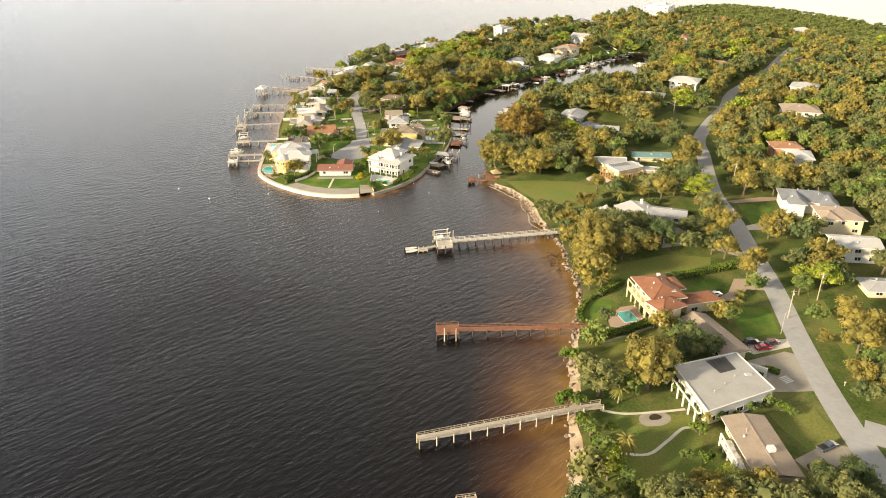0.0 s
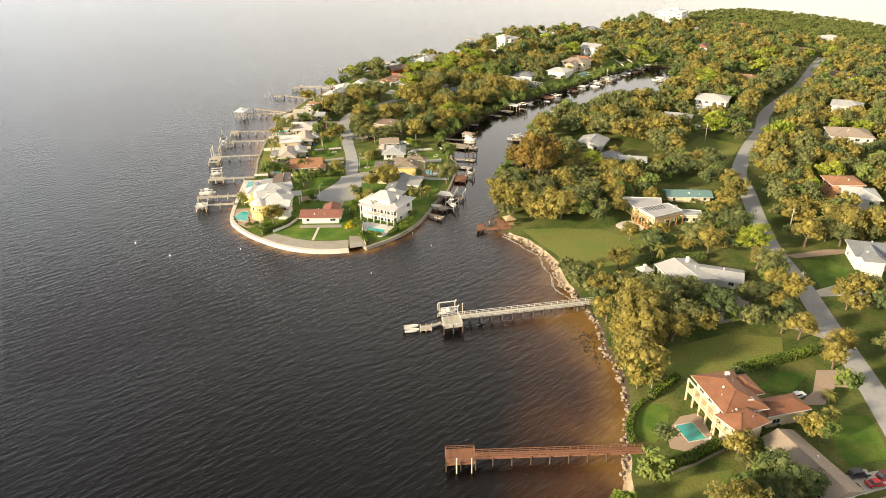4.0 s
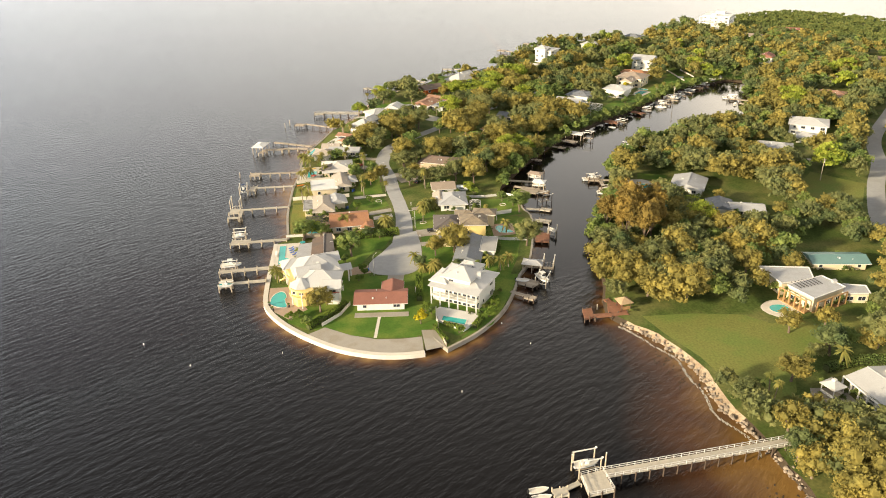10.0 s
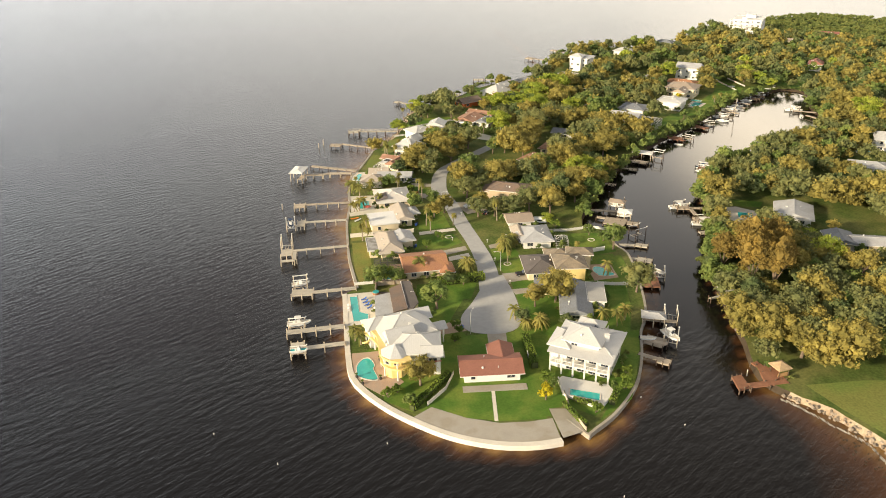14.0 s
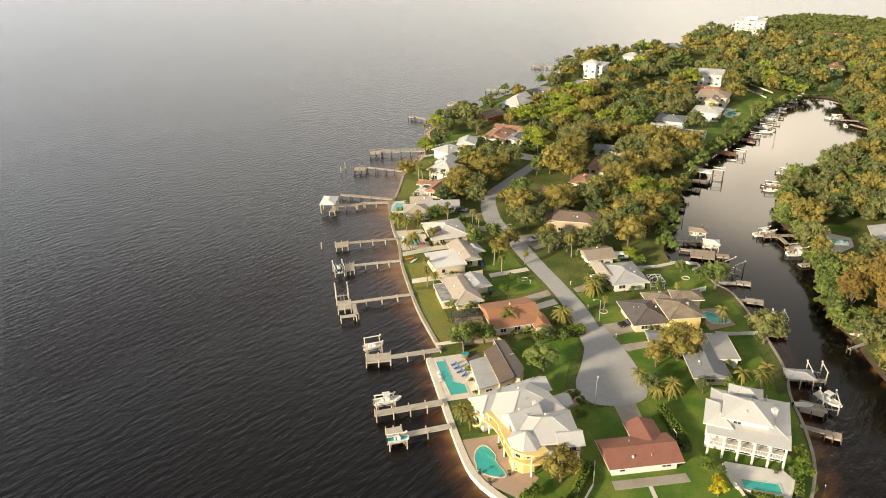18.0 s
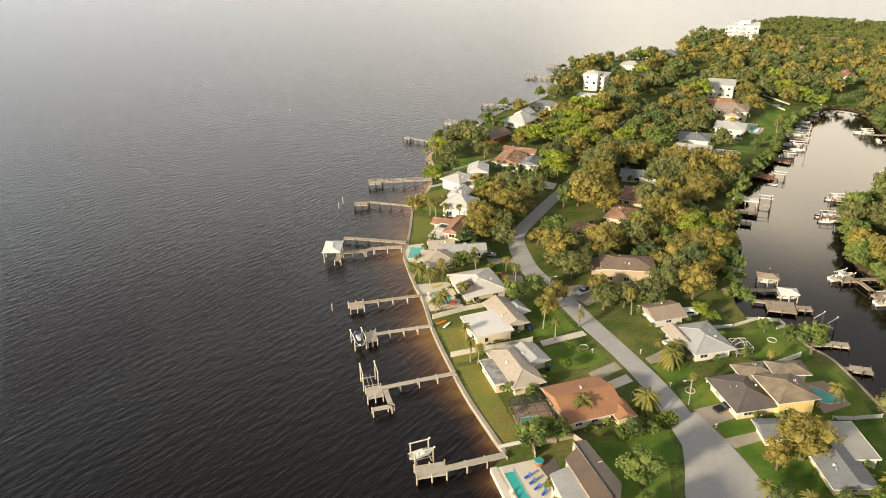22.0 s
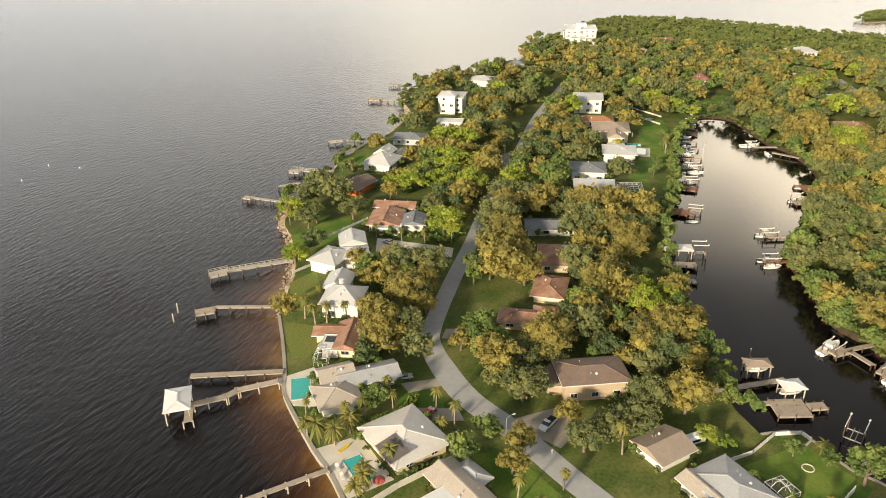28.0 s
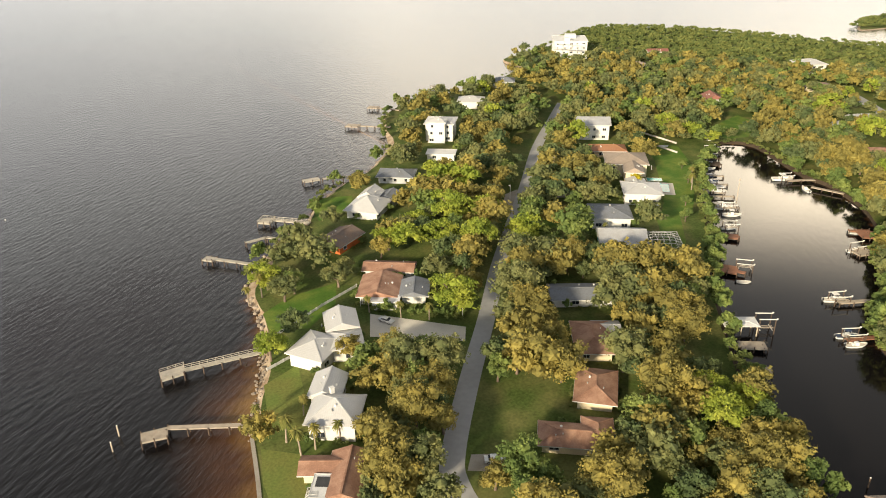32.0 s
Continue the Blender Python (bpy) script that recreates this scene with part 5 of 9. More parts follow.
cage(102.0, 539.6, 12, 13, -38, 4.2, "large white pool cage beside the turquoise house", 1.9)
house("white house with a dark grey hip roof", [(105, 567, 14, 13, -38, 4.2, "hip", 1.7, WHITE, R_GREY)])
house("large cream house with tan gables", [(150, 603, 17, 15, -40, 5.6, "hip", 2.4, CREAM, R_TAN), (143.5, 592.5, 7, 9, -40, 5.2, "gable", 2.0, CREAM, R_TAN)])
house("white two-level house with white roofs and a pool terrace", [(131, 576, 14, 13, -40, 4.6, "hip", 1.8, WHITE, R_WHITE), (137, 584, 7, 8, -40, 3.4, "gable", 1.5, WHITE, R_WHITE)])
house("tall white house with a grey gable roof", [(174, 648, 15, 12, -38, 7.4, "gable", 2.4, WHITE, R_LGREY)])
house("low house with an orange tile roof", [(159, 624, 18, 9, -38, 3.4, "hip", 1.7, CREAM, R_ORANGE)])
h = house("white three-storey apartment block on the headland", [(301, 806, 24, 24, -37, 12.2, "flat", 0, WHITE, R_BRIGHT, 0.3)], "apartment block")
house("low white house with a red roof by the mangroves", [(355, 769, 14, 7, -35, 3.2, "gable", 1.4, WHITE, R_RED)])
house("low tan-roofed house near the headland", [(304, 746, 20, 9, -30, 3.4, "hip", 1.6, CREAM, R_TAN)])
house("white chapel-like house with a red roof", [(268.6, 652, 9, 11, -35, 4.6, "gable", 2.4, WHITE, R_RED)])
house("brown-roofed house far in the woods", [(347, 637, 16, 9, -30, 3.2, "hip", 1.6, CREAM, R_BROWN)])
house("pale-roofed cottage by the canal woods", [(300, 583, 14, 9, -30, 3.4, "gable", 1.8, CREAM, R_LGREY), (278, 587, 9, 6, -30, 3.0, "gable", 1.2, WHITE, R_LGREY)])
house("white house with a pale hip roof by the northern shore", [(159, 731, 14, 11, -40, 4.0, "hip", 2.0, WHITE, R_WHITE)])
house("grey-roofed house by the northern shore", [(203, 758, 13, 9, -40, 4.0, "hip", 2.0, GREYWALL, R_GREY)])
house("low white-roofed outbuilding under trees", [(95, 664, 13, 7, -40, 2.8, "flat", 0, WHITE, R_BRIGHT, 0.3)], "outbuilding")
for k in range(3):
    veranda(h, (282.4, 803.4 + 0.01 * k), (296.6, 784.4), 1.6, [GROUND + 4.0 * k + 0.3], GROUND + 12.1, 5) if k else None
part("roof_room", box(bm_new(), -4, -3, 0, 4, 3, 2.6), WHITE, h).matrix_basis = pose(304, 809, GROUND + 12.5, 0, 0, -37)
part("roof_room", box(bm_new(), -2, -2, 0, 2, 2, 2.0), WHITE, h).matrix_basis = pose(294, 801, GROUND + 12.5, 0, 0, -37)

house("low house with a rust roof in the eastern woods", [(256, 546, 16, 12, -35, 3.4, "hip", 1.7, CREAM, R_RUST)])

# ---- trees ----
def tree_mesh(name, seed, height, spread, lobes, leaves, leaf_size, trunk=0.35, limbs=5, base=0.3, flat=0.7):
    """Two meshes: a tapered trunk with limbs, and a crown of many leaf clumps round several lobes with gaps."""
    r = random.Random(seed)
    wood = bm_new()
    lean = (r.uniform(-0.4, 0.4), r.uniform(-0.4, 0.4))
    fork = height * base
    tube(wood, [(0, 0, -0.4), (lean[0] * 0.3, lean[1] * 0.3, fork * 0.5), (lean[0], lean[1], fork)], [trunk * 1.3, trunk, trunk * 0.8], 7)
    cents = []
    for k in range(lobes):
        a = 2.4 * k + r.uniform(-0.4, 0.4)
        d = spread * r.uniform(0.36, 0.70) if k else 0
        zz = height * (r.uniform(0.42, 0.76) if k else 0.78)
        s = spread * r.uniform(0.28, 0.46) if k else spread * 0.46
        cents.append((Vector((lean[0] + d * math.cos(a), lean[1] + d * math.sin(a), zz)), s))
    for k, (c, s) in enumerate(cents[:limbs + 1]):
        mid = Vector((lean[0], lean[1], fork)).lerp(c, 0.5) + Vector((0, 0, -0.3))
        tube(wood, [(lean[0], lean[1], fork * 0.92), mid, c], [trunk * 0.6, trunk * 0.4, trunk * 0.15], 5)
    vs, fs, mi = [], [], []
    for c, s in cents:                                     # dark inner masses
        b = bmesh.new()
        bmesh.ops.create_icosphere(b, subdivisions=1, radius=s * 0.66)
        o = len(vs)
        for v in b.verts:
            j = 1 + 0.25 * noise.noise(v.co * 0.9 + c)
            vs.append((c.x + v.co.x * j, c.y + v.co.y * j, c.z + v.co.z * j * flat))
        b.verts.index_update()
        for f in b.faces:
            fs.append([o + v.index for v in f.verts])
            mi.append(1)
        b.free()
    total = sum(s * s for _, s in cents)
    for c, s in cents:
        clumps = []
        for k in range(9 + int(3.2 * s)):                  # small clumps, thicker on the upper side of the lobe
            u = r.uniform(-0.55, 1)
            a = r.uniform(0, 2 * math.pi)
            q = math.sqrt(max(0, 1 - u * u))
            d = Vector((q * math.cos(a), q * math.sin(a), u))
            e = s * r.uniform(0.66, 1.0)
            clumps.append((c + Vector((d.x * e, d.y * e, d.z * e * flat)), s * r.uniform(0.24, 0.42)))
        for k in range(int(leaves * s * s / total)):
            p0, g = clumps[k % len(clumps)]
            u = r.uniform(-0.45, 1)
            a = r.uniform(0, 2 * math.pi)
            q = math.sqrt(max(0, 1 - u * u))
            d = Vector((q * math.cos(a), q * math.sin(a), u))
            rad = g * r.uniform(0.45, 1.15)
            p = p0 + Vector((d.x * rad, d.y * rad, d.z * rad * 0.8))
            nrm = (d * 0.8 + Vector((r.uniform(-1, 1), r.uniform(-1, 1), r.uniform(-.5, 1)))).normalized()
            t = nrm.cross(Vector((r.uniform(-1, 1), r.uniform(-1, 1), r.uniform(-1, 1)))).normalized()
            w = nrm.cross(t)
            z = leaf_size * r.uniform(0.55, 1.3)
            o = len(vs)
            vs += [tuple(p + t * z), tuple(p + w * z * 0.7 - nrm * z * 0.2), tuple(p - t * z), tuple(p - w * z * 0.7 - nrm * z * 0.2)]
            fs.append([o, o + 1, o + 2, o + 3])
            mi.append(0)
    return wood, vs, fs, mi


def to_mesh(name, vs, fs, mi, mats):
    me = bpy.data.meshes.new(name)
    me.from_pydata(vs, [], fs)
    me.polygons.foreach_set("material_index", mi)
    for m in mats:
        me.materials.append(m)
    return me


PROTO = {}


def proto(key, seed, height, spread, lobes, leaves, leaf_size, leaf, trunk=0.35, base=0.3, flat=0.84, limbs=5):
    wood, vs, fs, mi = tree_mesh(key, seed, height, spread, lobes, leaves, leaf_size, trunk, limbs, base, flat)
    wm_ = bpy.data.meshes.new("trunk")
    wood.to_mesh(wm_)
    wood.free()
    wm_.materials.append(BARK)
    PROTO[key] = (wm_, to_mesh("crown", vs, fs, [0] * len(mi), [leaf]), (np.array(vs), fs, mi))


# key: seed, height, spread, lobes, leaves, leaf size, leaf material, trunk, fork, flatness
KINDS = {"oak_a": (1, 10.8, 6.0, 18, 2900, 0.27, LEAF_OAK, 0.35, 0.3, 0.84), "oak_b": (2, 9.6, 5.3, 15, 2500, 0.27, LEAF_OAK, 0.35, 0.3, 0.84),
         "oak_c": (3, 11.6, 6.3, 19, 3100, 0.28, LEAF_GOLD, 0.35, 0.3, 0.84), "gold": (4, 10.4, 4.9, 14, 2300, 0.26, LEAF_GOLD, 0.35, 0.3, 0.84),
         "green": (5, 9.8, 4.9, 14, 2300, 0.27, LEAF_GREEN, 0.35, 0.3, 0.84), "dark": (6, 9.8, 5.1, 14, 2300, 0.27, LEAF_DARK, 0.35, 0.3, 0.84),
         "lime": (7, 11.0, 6.4, 14, 2600, 0.28, LEAF_LIME, 0.35, 0.5, 0.45), "casuarina": (8, 19.0, 5.2, 20, 4400, 0.28, LEAF_PINE, 0.35, 0.2, 1.35),
         "small": (9, 4.2, 2.4, 7, 760, 0.23, LEAF_GREEN, 0.16, 0.3, 0.84), "bloom": (10, 4.8, 2.7, 7, 700, 0.24, LEAF_YELLOW, 0.18, 0.3, 0.84),
         "bush": (11, 1.9, 1.5, 5, 360, 0.2, LEAF_HEDGE, 0.1, 0.15, 0.9)}
for key, row in KINDS.items():
    proto(key, *row[:8], row[8], row[9])


def coarse(key, share_, lobes):
    """A plainer tree of the same kind for the woods farther off: fewer lobes, fewer and larger leaves."""
    name = f"{key}/{share_}"
    if name not in PROTO:
        k = KINDS[key]
        proto(name, k[0], k[1], k[2], min(lobes, k[3]), max(24, k[4] // share_), k[5] * share_ ** 0.44, k[6], k[7], k[8], k[9])
    return PROTO[name][2]


TREE_LABEL = {
    "oak_a": "spreading live oak with olive-green leaves", "oak_b": "round live oak with olive-green leaves", "oak_c": "large oak with golden-green leaves",
    "gold": "tree with golden evening-lit leaves", "green": "dense green broadleaf tree", "dark": "dark green shade tree", "lime": "flat-topped tree with lime-green leaves",
    "casuarina": "tall feathery pine-like tree with golden foliage", "small": "small green garden tree", "bloom": "small tree covered in yellow blossom", "bush": "rounded green garden shrub"}
TREES = []


def tree(key, x, y, s=1.0, z=None):
    wood, crown, _ = PROTO[key]
    t = thing("shrub" if key == "bush" else "tree", TREE_LABEL[key], "shrub" if key == "bush" else "tree", "shrubs" if key == "bush" else "trees",
              m=Matrix.LocRotScale((x, y, GROUND if z is None else z), Euler((0, 0, rnd.uniform(0, 6.28))), (s * rnd.uniform(.93, 1.07), s * rnd.uniform(.93, 1.07), s * rnd.uniform(.88, 1.1))))
    share("trunk", wood, t)
    share("crown", crown, t)
    TREES.append((x, y, s * 3.5))
    return t


def palm_mesh(seed, height, fronds=20, length=2.6, droop=0.9, skirt=True):
    r = random.Random(seed)
    wood, crown = bm_new(), bm_new()
    lean = r.uniform(-0.6, 0.6)
    tube(wood, [(0, 0, -0.3), (lean * 0.3, 0, height * 0.4), (lean, 0.1, height)], [0.27, 0.19, 0.17], 7)
    top = Vector((lean, 0.1, height))
    for k in range(fronds):
        a = 2 * math.pi * k / fronds * 2.4 + r.uniform(-0.2, 0.2)
        el = r.uniform(-0.75, 1.15)
        L = length * r.uniform(0.85, 1.15)
        prev = None
        side = Vector((-math.sin(a), math.cos(a), 0))
        for s in range(6):
            u = s / 5
            p = top + Vector((math.cos(a) * L * u * math.cos(el * (1 - u * 0.4)), math.sin(a) * L * u * math.cos(el * (1 - u * 0.4)), L * (u * math.sin(el) - droop * u * u)))
            w = length * 0.105 * (0.25 + 1.0 * math.sin(math.pi * min(1, u * 0.85 + 0.12)))
            dip = Vector((0, 0, -w * 0.55))
            row = [crown.verts.new(p + side * w + dip), crown.verts.new(p), crown.verts.new(p - side * w + dip)]
            if prev:
                crown.faces.new((prev[0], prev[1], row[1], row[0])), crown.faces.new((prev[1], prev[2], row[2], row[1]))
            prev = row
    return wood, crown


PALM = {}
for key, args in {"cabbage": (1, 6.5, 48, 1.7, 0.75), "tall": (2, 8.5, 44, 1.8, 0.8), "coconut": (3, 5.5, 30, 3.0, 0.7), "date": (4, 4.2, 64, 3.4, 0.75), "low": (5, 2.2, 34, 2.4, 0.7)}.items():
    w_, c_ = palm_mesh(*args)
    a_, b_ = bpy.data.meshes.new("trunk"), bpy.data.meshes.new("fronds")
    w_.to_mesh(a_), c_.to_mesh(b_)
    w_.free(), c_.free()
    a_.materials.append(PALEBARK), b_.materials.append(LEAF_PALM)
    PALM[key] = (a_, b_)
PALM_LABEL = {"cabbage": "cabbage palm with a round head of fronds", "tall": "tall slender palm with a small head", "coconut": "feathery palm with long arching fronds",
              "date": "stout date palm with a wide crown", "low": "low young palm with spreading fronds"}


def palm(key, x, y, s=1.0):
    t = thing("palm_tree", PALM_LABEL[key], "palm tree", "palm trees", m=Matrix.LocRotScale((x, y, GROUND), Euler((0, 0, rnd.uniform(0, 6.28))), (s, s, s * rnd.uniform(.9, 1.1))))
    share("trunk", PALM[key][0], t)
    share("fronds", PALM[key][1], t)
    TREES.append((x, y, s * 1.5))
    return t

# ---- lawns, drives and terraces ----
def lawn(outline, material=None, label="mown green lawn between the houses", top=0.02):
    return paved("lawn", outline, material or LAWN, label, "lawn", top)


lawn([(54.2, 313), (57.2, 303), (62.5, 290), (65, 276), (69, 264), (80, 272), (87, 287), (108, 292), (124, 294), (117, 305), (109, 305.5), (96, 304.5), (90, 304), (84, 310), (70, 312.5)], DRYLAWN, "wide sunlit lawn sloping to the rocky shore")
lawn([(74, 216), (78, 226), (100, 232.7), (115, 229), (110.5, 219.5), (94, 214.8), (78, 212)], DRYLAWN, "open lawn behind a clipped hedge")
lawn([(56, 171), (56, 156), (61, 155), (68, 160), (70, 170), (77, 178), (66, 176.5)], DRYLAWN, "lawn above the sandy beach")
lawn([(51, 143.5), (57, 146), (73, 143), (75, 139.5), (65, 116), (51.5, 117), (52.5, 131)], DRYLAWN, "garden lawn crossed by curved paths")
lawn([(93, 142), (105, 145), (106, 132), (96.5, 126.5), (93.5, 136)], DRYLAWN, "dry front lawn beside the street")
lawn([(106, 194), (118.5, 193), (114.5, 178), (103, 176.5)], LAWN, "deep green front lawn")
lawn([(58.5, 192), (62.5, 199), (66, 203), (71, 201.5), (67, 192), (62, 188)], LAWN, "oval green lawn within a low hedge")
lawn([(95.5, 206), (106, 213), (113, 211), (104, 203.5)], LAWN, "green lawn beside the villa drive")
lawn([(146.5, 277), (157, 276), (159, 263), (158, 258), (142, 251)], LAWN, "lawn in front of the grey-roofed house")
lawn([(172, 425), (186, 407), (167.5, 380), (147, 388), (156, 408)], DRYLAWN, "open dry lawn by the street bend")
lawn([(101, 455), (112.1, 453.0), (97, 440), (93.5, 444)], DRYLAWN, "dry clearing above the east bank")
lawn([(142, 212), (134.5, 198), (132, 192), (137, 205)], DRYLAWN, "dry verge beside the street")
lawn([(129, 178), (127, 160), (131, 164), (138, 196), (134, 197)], DRYLAWN, "dry verge beside the street")
# the tip
lawn([(-58.5, 345), (-56, 333), (-51, 324), (-43, 317.5), (-35, 313.5), (-14, 310), (-12.8, 313.8), (-8, 314.4), (-2, 309.5), (7, 315.8), (15, 330), (20, 345), (25, 358), (29.5, 376), (32, 394), (-7.5, 394), (-7.5, 372), (-9, 356),
      (-13, 350), (-27, 350), (-30, 360), (-24, 372), (-20, 383), (-38, 383), (-40, 357)], LAWN, "green turf round the houses on the point", 0.012)
lawn([(-36, 324.6), (-33.2, 323.4), (-15, 323), (-13, 326), (-11.4, 328), (-12.5, 311.2), (-18, 310.6), (-25.7, 311.2), (-33, 314.4), (-40.5, 319.7)], LAWN, "deep green lawn in front of the red-roofed cottage")
lawn([(-46.8, 331), (-40, 322.5), (-45.5, 317.8), (-52, 323.5), (-52.5, 328)], LAWN, "green lawn beside the mansion terrace")
lawn([(-32, 349), (-23.5, 350), (-21.5, 343), (-31, 341.5)], LAWN, "green front lawn by the turning circle")
lawn([(-36, 383), (-22, 384), (-18.5, 381), (-22, 371), (-33, 372)], LAWN, "green side lawn by the lane")
lawn([(-33, 421), (-20.5, 421), (-18.4, 412.5), (-24, 409), (-36, 409.5)], LAWN, "wide green front lawn")
lawn([(-30, 447), (-22, 444), (-20.6, 427), (-33, 426.5)], LAWN, "green front lawn with a small tree")
lawn([(-9.5, 405), (-1, 407), (0, 398), (-9, 396)], LAWN, "green front lawn with palms")
lawn([(-9, 394), (0, 396), (-1, 386.5), (-8.6, 386.3)], LAWN, "green front lawn with a ringed palm")
lawn([(17.5, 414), (34, 412), (34, 396), (20, 393)], LAWN, "green back lawn by the canal wall")
lawn([(-58, 438), (-52, 438), (-50, 425), (-53, 421), (-58.5, 421)], GOLDLAWN, "sunlit waterfront lawn")
lawn([(-58.3, 419), (-52.5, 419), (-51.8, 400), (-51.6, 386.5), (-56, 386.5), (-57.6, 396)], GOLDLAWN, "sunlit strip of lawn behind the seawall")
lawn([(9, 314.5), (13.8, 324), (18.5, 334), (22.5, 345), (18, 345), (14.5, 330), (6, 317.5), (-1.5, 307.5), (2, 310)], LAWN, "green strip of lawn along the canal wall")
lawn([(21, 373), (30, 372), (33, 382), (34.5, 393), (22, 391)], LAWN, "green back lawn by the canal")
lawn([(-24, 577), (-14, 582), (2, 582), (-4, 570), (-16, 562), (-26, 566)], LAWN, "green lawn under spreading trees")
lawn([(-36.5, 543.5), (-26, 547), (-31, 529), (-34, 520), (-41.5, 527)], DRYLAWN, "waterfront lawn with palms")
lawn([(-45.5, 521.5), (-39, 515), (-43, 500), (-50, 503), (-49, 511)], DRYLAWN, "open waterfront lawn")
lawn([(90.3, 587), (102, 580), (94, 569), (82, 577)], LAWN, "square green lawn beside the lane")
lawn([(217, 613.5), (226, 605.5), (234.4, 602.5), (258.7, 614.4), (263.2, 630.4), (246, 627), (228, 621)], LAWN, "green lawn at the head of the canal")
lawn([(202.7, 536.9), (214.6, 533.8), (204, 527), (200, 527.5)], LAWN, "small green lawn above the east bank")
lawn([(181.5, 500.6), (190.2, 494.3), (182.5, 488.3), (175.3, 496.6)], LAWN, "small green lawn above the east bank")
lawn([(126, 564), (133, 558.5), (115, 540), (100, 529), (98, 533)], LAWN, "narrow canal-side lawn")
lawn([(190, 637), (195, 612), (180, 592), (152, 567), (139, 557), (124, 559), (141, 573), (157, 590), (172, 606)], LAWN, "canal-side lawn behind the houses", 0.03)
lawn([(24, 653), (40, 646), (34, 634), (18, 630)], LAWN, "waterfront lawn by a small dock")
lawn([(-32, 476), (-24, 470), (-27, 463), (-36, 470)], LAWN, "walled green garden")
lawn([(-9, 491.5), (-2, 501.5), (8, 505), (17, 503), (20, 497.4), (8, 492.4), (4, 486), (-3, 486.4)], GRASS, "dry clearing beneath the oaks")
for gx_, gy_, gw_ in ((8.6, 480.6, 11), (24.4, 489.4, 10), (38.4, 507.6, 11), (50.6, 524.6, 12), (2.6, 445.6, 12), (-40, 494.6, 8)):
    KEEP.append(rect(gx_ - 1.2, gy_ - 1.2, gw_, 8.0, -38))          # yards open towards the water


def drive(outline, material=None, label="pale concrete driveway off the lane", top=0.04):
    return paved("driveway", outline, material or CONCRETE, label, "driveway", top)


drive([(-34.9, 356.4), (-29, 358.8), (-27.6, 358.6), (-27.5, 355.6), (-26.4, 352.6), (-33.8, 351.6)], PAVER, "pinkish paved driveway beside the turning circle")
drive([(-20.9, 350.4), (-15.4, 350.2), (-16.6, 341), (-21.8, 341.3)], CONCRETE)
drive([(-26.5, 406.8), (-17.8, 409.5), (-17.5, 406), (-27, 402.8)], CONCRETE)
drive([(-25, 401.5), (-17.6, 403.5), (-17.3, 400.3), (-25, 398.3)], PALECON)
drive([(-33, 424.5), (-19.4, 426), (-19.2, 423.5), (-33, 421.8)], PALECON)
drive([(-9.4, 408.6), (2, 412.5), (3, 407), (-9.3, 405.8)], CONCRETE, "wide concrete driveway with a parked boat")
drive([(-9.2, 386), (2, 386.2), (2, 381), (-8.6, 379.5)], CONCRETE, "concrete driveway with a parked pickup")
drive([(-8.5, 374.8), (4, 375), (4, 372.4), (-7.8, 371.4)], CONCRETE)
drive([(-14.6, 452), (-3, 450), (-4, 441), (-12, 438.5), (-14, 444)], CONCRETE, "sandy parking court with a white pickup")
drive([(-31, 478), (-22, 475), (-21, 471.5), (-31, 473.5)], CONCRETE)
drive([(-33, 468), (-24, 462), (-25, 457.5), (-33, 462)], CONCRETE)
drive([(1.7, 559.0), (20.4, 537.4), (16.2, 531.6), (-4.1, 548.3)], PALECON, "long pale paver court with a parked car")
drive([(-8.4, 494.0), (-3.6, 491.0), (-6.6, 486.4), (-11.9, 490.4)], CONCRETE, "short concrete driveway under the oaks")
KEEP.append([(-4.1, 548.3), (16, 530.9), (10.5, 524.5), (-10, 542)])
KEEP.append([(76, 541), (90, 528), (103, 523), (109, 531), (92, 543), (80, 553)])
KEEP.append(strip([(64, 481), (74, 492), (90, 507), (108, 523), (130, 542), (150, 557), (186, 592)], 11))      # open docks along the west bank of the canal
drive([(80.5, 590), (93, 604), (103.5, 610), (98, 612.5), (91, 611), (80, 599)], CONCRETE, "curved concrete driveway with white rails")
drive([(116, 589), (118, 592), (104, 602), (102, 599)], CONCRETE)
drive([(103, 198.6), (110, 203.5), (116, 212.5), (122, 212), (127, 207), (125, 203), (117, 205), (110, 198)], PAVER, "curved paver drive to the villa")
drive([(96.3, 164.3), (111, 168.5), (118, 164), (110, 150), (97.5, 150.5), (96.5, 156)], CONCRETE, "broad concrete forecourt beside the flat-roofed house")
drive([(91, 125.5), (102, 130.5), (107, 128), (103, 124.5), (93, 118.7)], CONCRETE)
drive([(98.5, 173.5), (116, 175), (115.5, 171), (101.5, 167.8)], PALECON)
drive([(119, 241), (125.5, 234.5), (130, 229), (127, 227), (120, 234)], CONCRETE, "curved drive round a planted bed")
drive([(138.5, 254.5), (160, 262), (167, 261.5), (159, 250.5), (139.5, 251)], PALECON)
drive([(100, 238), (108, 262), (113, 255), (118.5, 241.5), (110, 240)], CONCRETE)
drive([(143.5, 281), (160, 284), (170, 283), (170, 280.5), (146, 278.3)], PAVER, "reddish gravel drive")
drive([(167, 346), (188, 340), (187, 336), (165.5, 343)], CONCRETE)
drive([(205, 430), (178, 438), (164, 443), (166, 446), (190, 440), (206, 434.5)], CONCRETE)


def path(pts, width, material, label, top=0.035):
    return paved("path", strip(pts, width, 1.5), material, label, "path", top, True)


